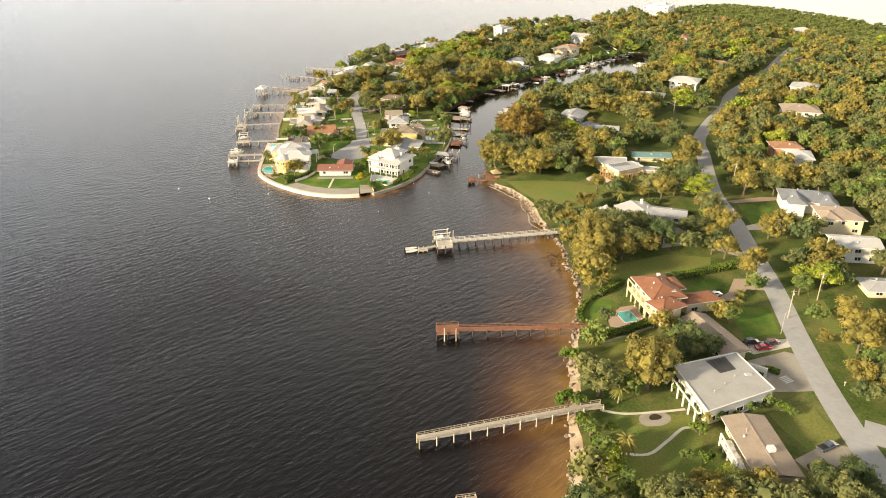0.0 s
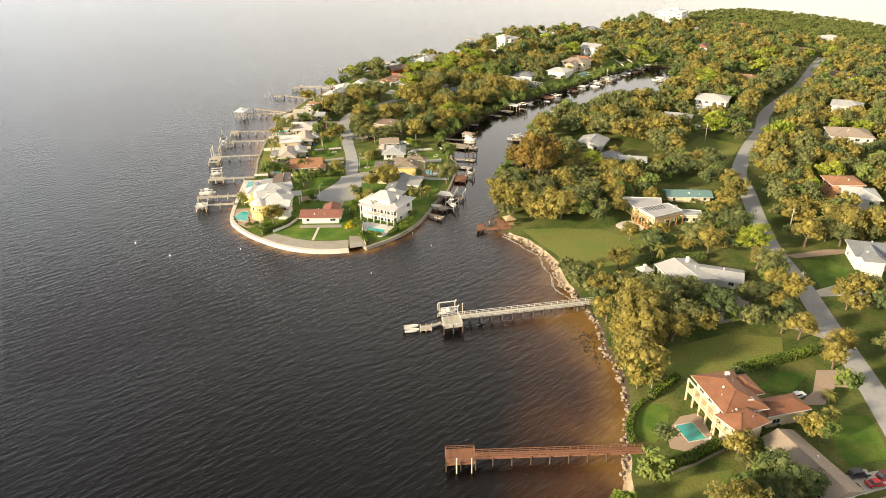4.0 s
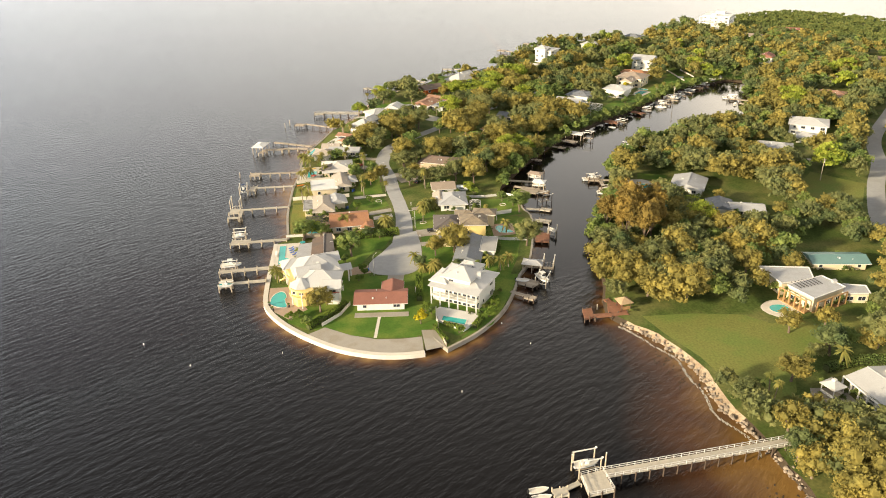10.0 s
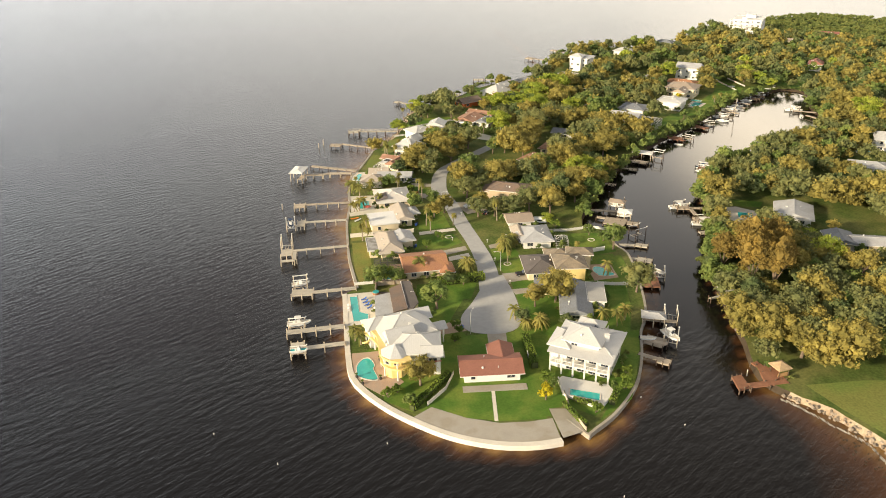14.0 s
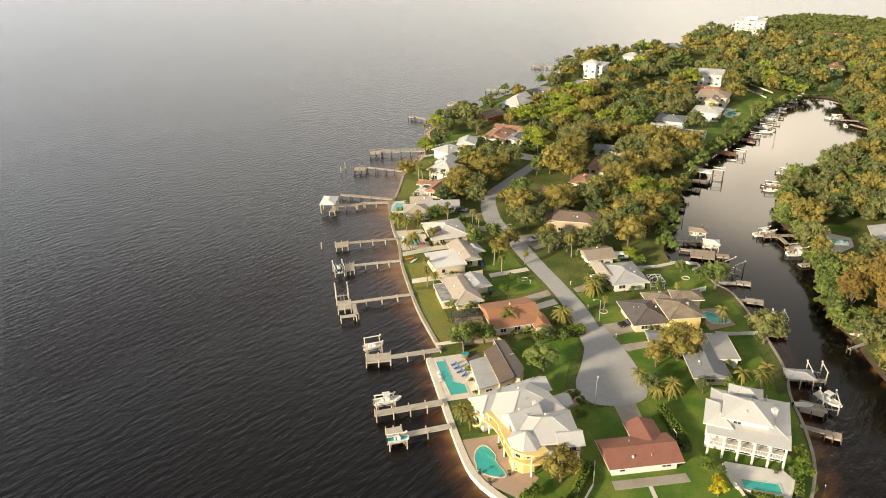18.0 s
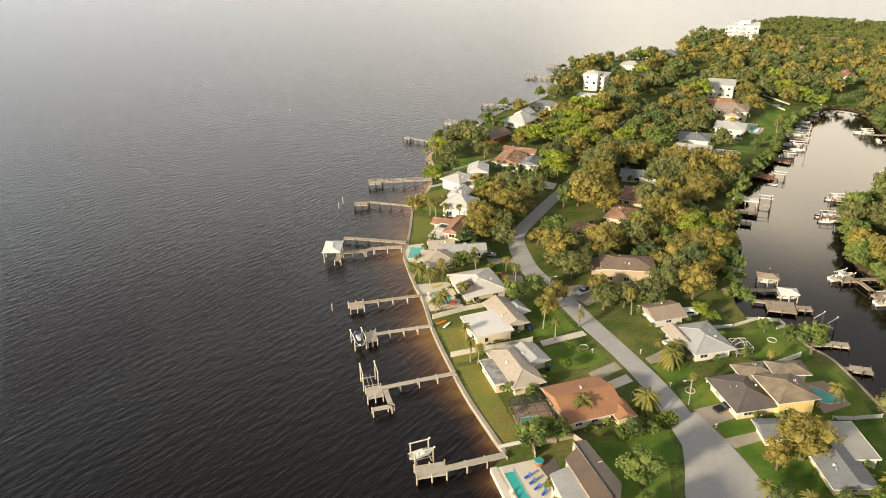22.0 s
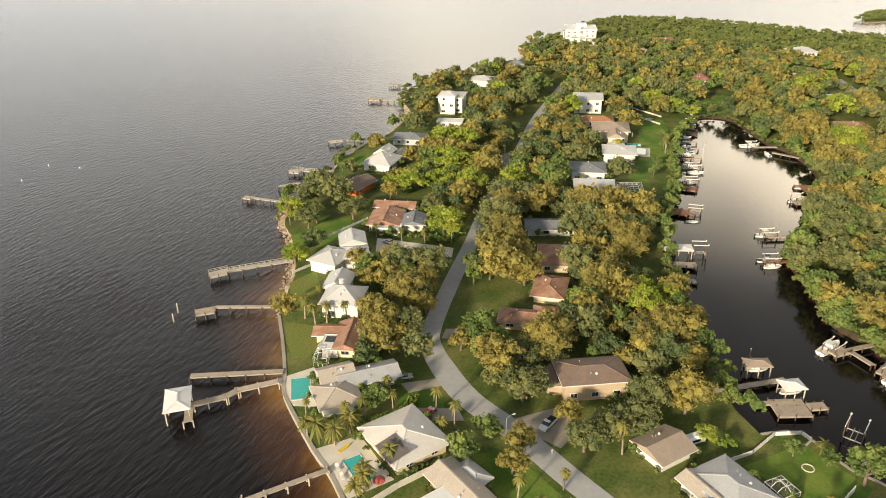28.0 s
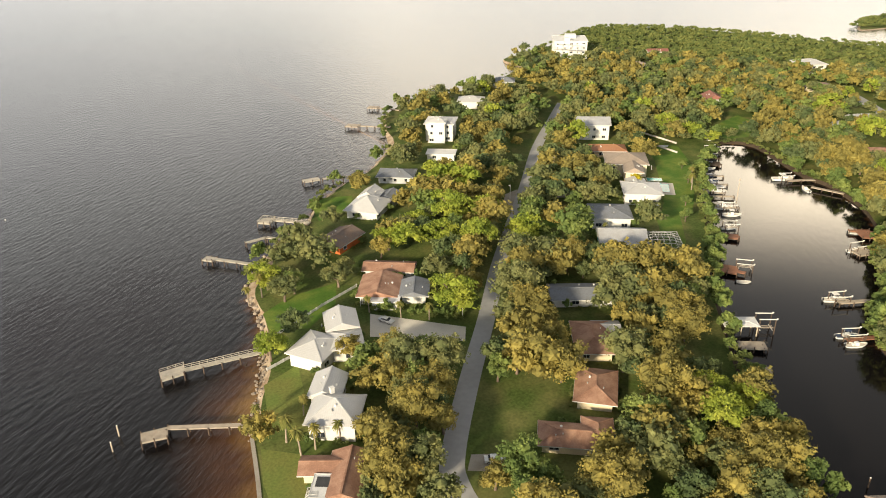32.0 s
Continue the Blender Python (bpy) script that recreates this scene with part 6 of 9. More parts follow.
path([(-24.3, 324.0), (-25.2, 317), (-25.9, 311.3)], 0.9, PALECON, "straight pale garden path", 0.06)
paved("terrace", rect(-23.7, 324.2, 16.5, 2.6, -4), CONCRETE, "concrete terrace along the cottage", "terrace", 0.1)
path([(51.5, 147), (57, 145), (66, 145), (73, 145.5)], 0.8, PALECON, "pale garden path", 0.06)
path([(51.5, 131), (58, 130), (64, 134), (70, 138.5), (74, 138)], 0.8, PALECON, "curved pale garden path", 0.06)
paved("patio", blob(64, 142.5, 4.0, 3.0, 0.2, 24, 0.05, 3), CONCRETE, "round garden patio with a flower bed", "patio", 0.05)
paved("flower_bed", blob(64.3, 143, 1.5, 1.2, 0.2, 16, 0.1, 3), SOIL, "small round flower bed", "flower bed", 0.12)
paved("terrace", [(72, 197), (77.5, 198), (76.5, 186), (71, 183.5), (65.5, 186), (66, 191)], PAVER, "pink paved pool terrace", "terrace", 0.06)
paved("terrace", [(84, 273), (92, 272), (93, 259), (86, 255), (80, 264)], CONCRETE, "paved waterside terrace", "terrace", 0.06)
paved("terrace", blob(96.8, 311.8, 5.2, 5.4, 0.3, 26, 0.05, 8), PALECON, "pale pool surround", "terrace", 0.06)
paved("apron", [(-40.7, 319), (-33, 313.6), (-25.3, 310.4), (-18, 309.8), (-12.4, 310.2), (-12.5, 302.2), (-17.8, 301.8), (-24.5, 302.6), (-31, 304.7), (-37.7, 308.2), (-44.1, 313.4), (-46, 315.4)], CONCRETE, "broad concrete apron behind the seawall", "apron", 0.06)
paved("terrace", [(-59.8, 346), (-50, 346), (-49.5, 336), (-46.5, 330.5), (-52, 325.2), (-56.5, 330), (-59.4, 336)], PAVER, "pinkish paved pool terrace", "terrace", 0.05)
paved("terrace", [(-61.3, 380.3), (-52, 380.5), (-49.5, 362), (-53, 361), (-61, 361)], PALECON, "white pool deck above the seawall", "terrace", 0.08)
paved("terrace", [(-58.6, 466.5), (-47.8, 465.5), (-47.6, 449), (-58, 449)], PALECON, "pale patio round a small pool", "terrace", 0.06)
paved("terrace", [(-56.8, 496), (-47, 496), (-44, 489), (-52.5, 480.5), (-57, 483.5)], PALECON, "white pool deck behind the seawall", "terrace", 0.06)
paved("terrace", [(-7.1, 324.8), (-5.6, 326), (5.0, 320.5), (5.6, 317.5), (0.1, 311.4), (-7.3, 318.5)], WHITE, "white raised pool deck", "terrace", 0.45)
paved("slab", rect(-50.0, 371.5, 3.6, 17, -6), R_DBROWN, "grey paved side yard", "yard", 0.05)
paved("terrace", [(20, 387.5), (28.5, 387), (28, 377), (19.5, 376)], PAVER, "curved pool terrace", "terrace", 0.05)
paved("boat_ramp", [(-12.3, 313.9), (-7.6, 313.2), (-6.2, 304.5), (-11.8, 303)], CONCRETE, "weathered concrete boat ramp", "boat ramp", 0.03)


# ---- pools ----
def pool(outline, label, top=0.07):
    """A pool: tiled coping round the edge, turquoise water just below it."""
    t = thing("pool", label, "pool", "pools")
    cx, cy = np.mean(outline, axis=0)
    wide = [(cx + (x - cx) * 1.09, cy + (y - cy) * 1.09) for x, y in outline]
    bm = bm_new()
    n = len(outline)
    lo = [[bm.verts.new((*p, z)) for p in ring] for ring, z in ((wide, GROUND + top), (wide, GROUND + top + 0.08), (outline, GROUND + top + 0.08), (outline, GROUND + top - 0.05))]
    for a, b in zip(lo, lo[1:]):
        for k in range(n):
            bm.faces.new((a[k], a[(k + 1) % n], b[(k + 1) % n], b[k]))
    bmesh.ops.recalc_face_normals(bm, faces=bm.faces[:])
    part("coping", bm, PALECON, t)
    part("pool_water", prism(bm_new(), outline, GROUND - 0.3, GROUND + top + 0.03), POOLW, t)
    KEEP.append(wide)
    return t


def kidney(cx, cy, lx, ly, deg):
    out = []
    for k in range(28):
        a = 2 * math.pi * k / 28
        x, y = lx / 2 * math.cos(a), ly / 2 * math.sin(a) + 0.22 * ly * math.cos(2 * a) * (1 if math.cos(a) > 0 else 0.4)
        c, s = math.cos(radians(deg)), math.sin(radians(deg))
        out.append((cx + x * c - y * s, cy + x * s + y * c))
    return out


pool(kidney(-55.6, 337.6, 10.5, 5.0, -82), "kidney-shaped turquoise pool on a paved terrace")
pool([(-59.7, 378.2), (-57.4, 378.2), (-57.0, 368.5), (-54.4, 366.8), (-54.4, 363), (-58.8, 363), (-59.3, 370)], "long angled turquoise pool by the seawall", 0.1)
pool([(-5.2, 320.3), (1.6, 317.2), (0.6, 314.4), (-5.9, 317.9)], "green-blue lap pool behind a hedge", 0.47)
pool(rect(-53.0, 489.2, 4.6, 8.6, -20), "bright turquoise rectangular pool", 0.08)
pool(rect(-52.5, 455.6, 4.0, 8.2, 0), "turquoise rectangular pool on a patio", 0.08)
pool(rect(-48, 391.3, 4.4, 6.0, -4), "small screened turquoise pool")
pool(kidney(24.2, 381.8, 8.0, 4.6, -60), "curved turquoise pool behind the yellow house")
pool(rect(72.3, 191, 4.6, 6.0, 10), "turquoise villa pool with cut corners", 0.08)
pool(blob(96.6, 311.8, 2.9, 2.5, 0.2, 22, 0.03, 4), "round blue pool with a pale surround", 0.08)
pool(rect(152, 588, 6, 3.4, -40), "small pool behind the cream house")
pool(rect(186, 480, 6, 4, -30), "small pool beside the white house")
pool(rect(93.5, 396.5, 5, 3.2, -20), "small pool beside the canal house")

# ---- seawalls and shore rocks ----


def seawall(pts, width, label, inset, top=0.18, material=None):
    line = spline(pts, 2.5)
    xy = np.array([p[:2] for p in line])
    t = np.gradient(xy, axis=0)
    t /= np.linalg.norm(t, axis=1)[:, None]
    side = np.c_[-t[:, 1], t[:, 0]] * inset
    return tagged(part("seawall", strip_mesh(bm_new(), strip([tuple(p) for p in xy + side], width, 2.5), -0.9, GROUND + top), material or CONCRETE), label, "seawall", kind="structure")


seawall(COAST_TIP, 1.5, "broad white concrete seawall cap round the point", -0.5, 0.14, PALECON)
seawall(COAST_CANAL_WALL, 0.7, "grey concrete canal wall", -0.2, 0.12)
seawall(COAST_WEST[:11], 0.9, "concrete seawall along the western lots", -0.25, 0.14)
seawall([(-5.5, 302.7), (-9.0, 309.3)], 0.5, "side wall of the boat ramp", 0, 0.1)
rr = random.Random(11)
ico = bm_new()
bmesh.ops.create_icosphere(ico, subdivisions=1, radius=1.0)
ico.verts.index_update()
ICO_V, ICO_F = [v.co.copy() for v in ico.verts], [[v.index for v in f.verts] for f in ico.faces]
ico.free()
rock_v, rock_f = [], []
for p in spline(COAST_SOUTH[8:], 0.9) + spline(COAST_SOUTH[2:9], 4.0) + spline(COAST_WEST[10:], 0.9) + spline(COAST_NORTH[:4], 1.6):
    for _ in range(4):
        s = rr.choice((0.22, 0.3, 0.45, 0.6)) * rr.uniform(0.8, 1.3)
        o = Vector((p[0] + rr.uniform(-0.7, 2.0), p[1] + rr.uniform(-0.9, 0.9), rr.uniform(-0.1, 0.9)))
        k0 = len(rock_v)
        rock_v += [tuple(o + Vector((v.x * s * rr.uniform(0.6, 1.3), v.y * s * rr.uniform(0.6, 1.3), v.z * s * 0.75))) for v in ICO_V]
        rock_f += [[k0 + q for q in f] for f in ICO_F]
rocks = bpy.data.meshes.new("shore_rocks")
rocks.from_pydata(rock_v, [], rock_f)
rocks.materials.append(ROCK)
tagged(new("shore_rocks", rocks), "tumbled pale riprap rocks along the shore", "rocks", kind="stuff")
weed = bm_new()
for x0, y0, n in ((57.5, 232, 60), (60, 226, 40), (60, 236, 40), (53, 292, 30), (56, 282, 30), (-34, 556, 40), (-33, 545, 40)):
    for _ in range(n):
        x, y, s = x0 + rr.gauss(0, 2.2), y0 + rr.gauss(0, 3), rr.uniform(0.2, 0.7)
        bar(weed, (x, y, 0.0), (x + s * rr.uniform(-1, 1), y + s, 0.10), rr.uniform(0.15, 0.4), 0.06)
tagged(part("wrack_line", weed, SOIL), "dark strands of weed washed up at the water's edge", "seaweed", kind="stuff")


foam_v, foam_f = [], []
for p in spline(COAST_SOUTH[15:], 0.5):
    for _ in range(2):
        x, y, u, v = p[0] - 2.2 + 0.7 * math.sin(p[1] * 0.35) + rr.uniform(-0.3, 0.3), p[1] + rr.uniform(-0.5, 0.5), rr.uniform(0.05, 0.2), rr.uniform(0.2, 0.7)
        k0 = len(foam_v)
        foam_v += [(x - u, y - v, 0.012), (x + u, y - v * 0.6, 0.012), (x + u * 0.6, y + v, 0.012), (x - u * 0.8, y + v * 0.8, 0.012)]
        foam_f.append([k0, k0 + 1, k0 + 2, k0 + 3])
foam = bpy.data.meshes.new("foam_line")
foam.from_pydata(foam_v, [], foam_f)
foam.materials.append(PALECON)
tagged(new("foam_line", foam), "thin broken line of pale foam along the beach", "foam", kind="stuff")


# ---- docks ----
PILE_ME = {}


def pile_mesh(h, mat_):
    key = (round(h, 1), mat_.name)
    if key not in PILE_ME:
        bm = tube(bm_new(), [(0, 0, -h), (0, 0, 0), (0, 0, 0.05)], [0.17, 0.15, 0.08], 8)
        me = bpy.data.meshes.new("piling")
        bm.to_mesh(me)
        bm.free()
        me.materials.append(mat_)
        PILE_ME[key] = me
    return PILE_ME[key]


def deck_run(bm, a, b, w, z, t, wood):
    """Planking from a to b on two stringers."""
    a, b = Vector((*a, z)), Vector((*b, z))
    bar(bm, a, b, w, 0.10)
    d = (b - a).normalized()
    s = Vector((-d.y, d.x, 0)) * (w / 2 - 0.15)
    for sg in (-1, 1):
        part("stringer", bar(bm_new(), a + s * sg + Vector((0, 0, -0.18)), b + s * sg + Vector((0, 0, -0.18)), 0.1, 0.24), wood, t)


def dock(label, runs, plats=(), z=1.8, w=1.5, wood=None, pile=None, rail=False, tall=0.0, step=4.0, railing=None):
    """A timber dock: runs of (a, b) planking, platforms as four corners, pilings each side, a railing if it has one."""
    wood, pile = wood or DECKWOOD, pile or PILE
    t = thing("dock", label, "dock", "docks")
    for a, b in runs:
        bm = bm_new()
        deck_run(bm, a, b, w, z, t, wood)
        part("walkway", bm, wood, t)
        va, vb = Vector(a), Vector(b)
        d = (vb - va).normalized()
        s = Vector((-d.y, d.x)) * (w / 2 + 0.1)
        n = max(1, int((vb - va).length / step))
        for k in range(n + 1):
            for sg in (-1, 1):
                p = va.lerp(vb, k / n) + s * sg
                share("piling", pile_mesh(z + 1.6 + tall, pile), t, pose(p.x, p.y, z + 0.15 + tall))
        if rail:
            for sg in (-1, 1):
                bm = bm_new()
                o = s * (sg * 0.9)
                for h in (0.45, 0.98):
                    bar(bm, (va.x + o.x, va.y + o.y, z + h), (vb.x + o.x, vb.y + o.y, z + h), 0.09, 0.09)
                m = max(2, int((vb - va).length / 1.8))
                for k in range(m + 1):
                    p = va.lerp(vb, k / m) + o
                    box(bm, p.x - 0.05, p.y - 0.05, z, p.x + 0.05, p.y + 0.05, z + 1.0)
                part("railing", bm, railing or wood, t)
    for c in plats:
        bm = prism(bm_new(), c, z - 0.10, z + 0.04)
        cc = [Vector(p) for p in c]
        for k in range(4):
            a, b = cc[k], cc[(k + 1) % 4]
            part("edge_beam", bar(bm_new(), (a.x, a.y, z - 0.23), (b.x, b.y, z - 0.23), 0.16, 0.24), wood, t)
        part("platform", bm, wood, t)
        for p in cc + [cc[0].lerp(cc[1], .5), cc[2].lerp(cc[3], .5)]:
            share("piling", pile_mesh(z + 1.6 + 0.5, pile), t, pose(p.x, p.y, z + 0.5))
        if rail:
            for k in range(4):
                a, b = cc[k], cc[(k + 1) % 4]
                bm = bm_new()
                for h in (0.45, 0.95):
                    bar(bm, (a.x, a.y, z + h), (b.x, b.y, z + h), 0.08, 0.08)
                for u in (0, .33, .66, 1):
                    p = a.lerp(b, u)
                    box(bm, p.x - 0.05, p.y - 0.05, z, p.x + 0.05, p.y + 0.05, z + 1.0)
                part("railing", bm, railing or wood, t)
    return t


def sq(cx, cy, lx, ly, deg=0):
    return rect(cx, cy, lx, ly, deg)


dock("long bleached timber pier with tall pilings", [((5.2, 138.8), (46.8, 147.0)), ((46.8, 147.0), (52, 147.6))], [], 2.2, 2.1, PALEWOOD, PALEPILE, True, 0.25, 4.2, DECKWOOD)
dock("long red-brown timber pier with railings", [((19.4, 186.7), (58.5, 184.9))], [[(12.9, 184.5), (19.6, 184.5), (19.8, 189.3), (13.2, 189.5)]], 2.2, 2.0, REDWOOD, PILE, True)
dock("long white-railed pier with a square pierhead", [((22.8, 248.1), (69, 253.3))], [[(17.6, 242.2), (23.3, 243), (22.6, 249.4), (17.4, 248.3)]], 2.4, 2.3, PALEWOOD, PILE, True, 0.0, 3.2, WHITE)
dock("floating dock reached by a gangway", [((17.2, 248), (13.6, 246.4))], [[(10.8, 244.4), (14.0, 244.7), (14.3, 247), (10.8, 246.7)]], 0.7, 1.2, PALEWOOD, PALEPILE)
dock("red-stained low dock at the canal mouth", [((40, 314.9), (50.5, 315.3)), ((48.6, 316), (46.5, 324.5))], [[(36.7, 313.4), (40, 314.4), (40.4, 319.6), (37.6, 319.2)], [(44.8, 315.8), (50.6, 315.8), (50.3, 321.5), (46.3, 323)]], 1.3, 2.0, REDWOOD, PILE)
dock("short sunlit dock beside the mansion", [((-61.5, 350.9), (-73, 350.1))], [[(-76.6, 349.6), (-72.8, 350), (-72.9, 353.4), (-76.6, 353.2)]], 1.8, 1.7, PALEWOOD, PALEPILE, False, 0.4)
dock("bleached timber dock with a boat cradle", [((-61.5, 360.2), (-78.2, 359.3))], [], 1.8, 2.1, PALEWOOD, PALEPILE, False, 0.4)
dock("pale dock with a wide head", [((-57.6, 383.2), (-71.5, 382.6))], [[(-78.1, 381.4), (-71.6, 381), (-71.1, 384.8), (-77.8, 385.2)]], 1.8, 1.7, PALEWOOD, PALEPILE)
dock("grey dock with a boat lift and a low landing", [((-59.8, 415.9), (-79.5, 415)), ((-78.6, 414), (-78.4, 407.4)), ((-78.4, 407.2), (-83, 407))], [[(-83.4, 411.6), (-79.5, 411.8), (-79.3, 416.2), (-83.2, 416)]], 1.8, 1.3, PALEWOOD, PALEPILE)
dock("narrow dock with a boat lift", [((-60, 440.2), (-76.2, 440.4))], [[(-79, 436.8), (-76.2, 437.2), (-75.8, 442.6), (-78.8, 441.8)]], 1.8, 1.3, PALEWOOD, PALEPILE)
dock("narrow weathered timber dock over the bay", [((-58.4, 458.4), (-76.6, 459))], [[(-80.9, 456.2), (-76.7, 456.4), (-76.4, 460.2), (-81, 460)]], 1.8, 1.3, DECKWOOD, PALEPILE)
dock("bent dock leading to a boathouse", [((-57, 494.4), (-66.8, 496)), ((-66.8, 496), (-70, 495)), ((-70, 495), (-78.4, 496.2)), ((-78.6, 495.6), (-80.2, 490))], [], 1.8, 2.0, DECKWOOD, PALEPILE)
dock("low dock beside the boathouse walk", [((-54.4, 498), (-75.4, 508.6))], [], 1.6, 1.9, DECKWOOD, PILE)
dock("weathered dock with a lamp and a wide head", [((-44.8, 529.8), (-60.9, 539.6))], [[(-67.1, 537.6), (-61.8, 536.2), (-60.7, 539.9), (-66.4, 541)]], 2.0, 1.4, DECKWOOD, PILE)
dock("pale railed dock with a square head", [((-30.5, 556.6), (-37.5, 558)), ((-37.5, 558), (-51.4, 560.4))], [[(-57.4, 558.8), (-51.8, 558.6), (-50.7, 562.6), (-56.8, 562.8)]], 2.0, 1.6, PALEWOOD, PILE, True)
dock("far narrow timber dock with a landing", [((-13, 605.6), (-25, 620.4))], [sq(-26, 621, 4, 3, -50)], 1.8, 1.5, PALEWOOD, PILE)
dock("far bent timber dock", [((4.5, 617.5), (-4, 626.4)), ((-4, 626.4), (-11.6, 626.2))], [], 1.8, 1.4, PALEWOOD, PILE)
dock("far railed timber dock", [((14, 629), (4, 639.6))], [sq(1.5, 640.5, 5, 5, -45)], 1.8, 1.6, PALEWOOD, PILE, True)
dock("far timber dock with a landing", [((54.5, 664), (38, 670))], [sq(33.5, 671.5, 7, 3.5, -8)], 1.8, 1.5, PALEWOOD, PILE)
dock("far timber dock in the bay", [((100, 720.5), (88, 732.4))], [sq(85.6, 735, 7, 5, -45)], 1.8, 1.5, DECKWOOD, PILE)
dock("far timber dock in the bay", [((121, 746.5), (113.5, 759))], [sq(112, 761.5, 6, 4, -45)], 1.8, 1.5, DECKWOOD, PILE)
dock("far timber dock in the bay", [((171, 761.5), (169.2, 780))], [sq(168.7, 783, 6, 5, -10)], 1.8, 1.5, PALEWOOD, PILE)
# canal docks: west bank then east bank
dock("low grey timber canal dock", [((18, 333.5), (23.4, 329.2))], [sq(23.4, 328.9, 3.4, 2.6, -38)], 1.2, 1.4, DECKWOOD, PILE)
dock("grey canal dock by a boat lift", [((21.5, 340.5), (27.5, 336.4))], [sq(24.8, 338.6, 5.5, 4.6, -38)], 1.3, 1.4, DECKWOOD, PILE)
dock("grey canal dock under a canopy", [((26, 350.6), (35.2, 347.4))], [sq(29.5, 351, 6, 4, -20)], 1.3, 1.4, DECKWOOD, PILE)
dock("brown timber deck over the canal", [((34, 375), (38, 371))], [sq(37.2, 373, 5.2, 8, -14)], 1.2, 1.4, REDWOOD, PILE)
dock("tan floating canal dock", [((36.5, 391), (42, 388.4))], [sq(41.5, 388.6, 5, 3, -30)], 0.8, 1.4, PALEWOOD, PILE)
dock("tan floating landing on the canal", [((37, 402), (44, 400.2))], [sq(44.8, 400, 4.4, 2.6, -30)], 0.8, 1.4, PALEWOOD, PILE)
dock("long grey timber canal dock", [((32, 435.4), (51, 429.2))], [], 1.3, 1.7, DECKWOOD, PILE)
dock("broken brown canal dock with loose boards", [((37, 427), (45, 422))], [sq(42.5, 421.5, 8, 6.5, -30), sq(48.4, 418.6, 4.2, 2.6, -25)], 1.2, 1.5, DECKWOOD, PILE)
dock("small timber landing on the canal", [((52, 462.6), (55, 460.8))], [sq(55, 460.8, 3, 2.4, -35)], 0.9, 1.2, DECKWOOD, PILE)
dock("small timber landing on the canal", [((66.5, 480.6), (71, 478))], [sq(71, 478, 3.4, 2.6, -35)], 0.9, 1.2, DECKWOOD, PILE)
dock("weathered timber canal dock with pilings", [((71.6, 490.2), (79.2, 484.2))], [sq(77.6, 486.4, 7, 3.6, -38)], 1.3, 1.6, DECKWOOD, PILE)
dock("red-brown canal dock with a lift", [((106.4, 522.6), (111.4, 513.4))], [sq(109.2, 518.4, 6, 5.5, -58)], 1.2, 1.5, REDWOOD, PILE)
dock("brown timber canal dock with pilings", [((125.8, 540.4), (132.6, 531.4))], [sq(130.2, 534.6, 7, 3.6, -53)], 1.2, 1.5, REDWOOD, PILE)
for bx, by in ((148, 554.4), (156, 562.6), (165, 572.6), (172, 580)):
    dock("short timber canal finger dock", [((bx, by), (bx + 7.4, by - 5.6))], [], 1.1, 1.1, DECKWOOD, PILE)
dock("cluttered old timber dock by the canal head", [((183, 589.5), (189, 584)), ((191, 594.5), (197, 590)), ((198, 600), (205, 596))], [sq(189.4, 586.6, 5, 3, -35)], 1.1, 1.3, PILE, PILE)
dock("small timber landing below the head lawn", [((229, 603.4), (226, 599.6))], [], 0.9, 1.2, DECKWOOD, PILE)
dock("timber dock on the east bank", [((205.5, 549.4), (195.5, 555.6))], [], 1.2, 1.6, DECKWOOD, PILE)
dock("timber dock on the east bank", [((200.5, 533.6), (197, 545.4))], [], 1.2, 1.6, DECKWOOD, PILE)
dock("red-brown dock on the east bank", [((176, 504.4), (168.4, 513))], [sq(170.4, 508, 5, 7, -38)], 1.2, 1.6, REDWOOD, PILE)
dock("grey dock on the east bank", [((161.6, 499.2), (153, 501.6))], [sq(155, 500.6, 5, 4, -20)], 1.2, 1.5, DECKWOOD, PILE)
dock("grey dock on the east bank", [((129, 480.2), (117.4, 486.4))], [], 1.2, 1.6, DECKWOOD, PILE)
dock("brown dock on the east bank", [((108.4, 470), (100.4, 474))], [], 1.2, 1.6, REDWOOD, PILE)
dock("weathered canal dock with a long walk", [((84, 427), (71.4, 430)), ((76, 428.6), (75, 421.4))], [sq(73.4, 429.6, 5, 3, -10)], 1.3, 1.5, DECKWOOD, PILE)
dock("weathered timber dock in the canal", [((82, 419.4), (72, 416.6))], [sq(76, 418, 6, 4, 10)], 1.3, 1.5, DECKWOOD, PILE)
dock("small pale canal landing", [((74.5, 407.4), (71.6, 407.2))], [sq(71.4, 407, 3, 2.2, 0)], 0.7, 1.2, PALEWOOD, PILE)
dock("pale canal lift frame", [((57, 360), (50.4, 358.4))], [], 1.5, 0.9, PALEWOOD, PILE, False, 0.6)


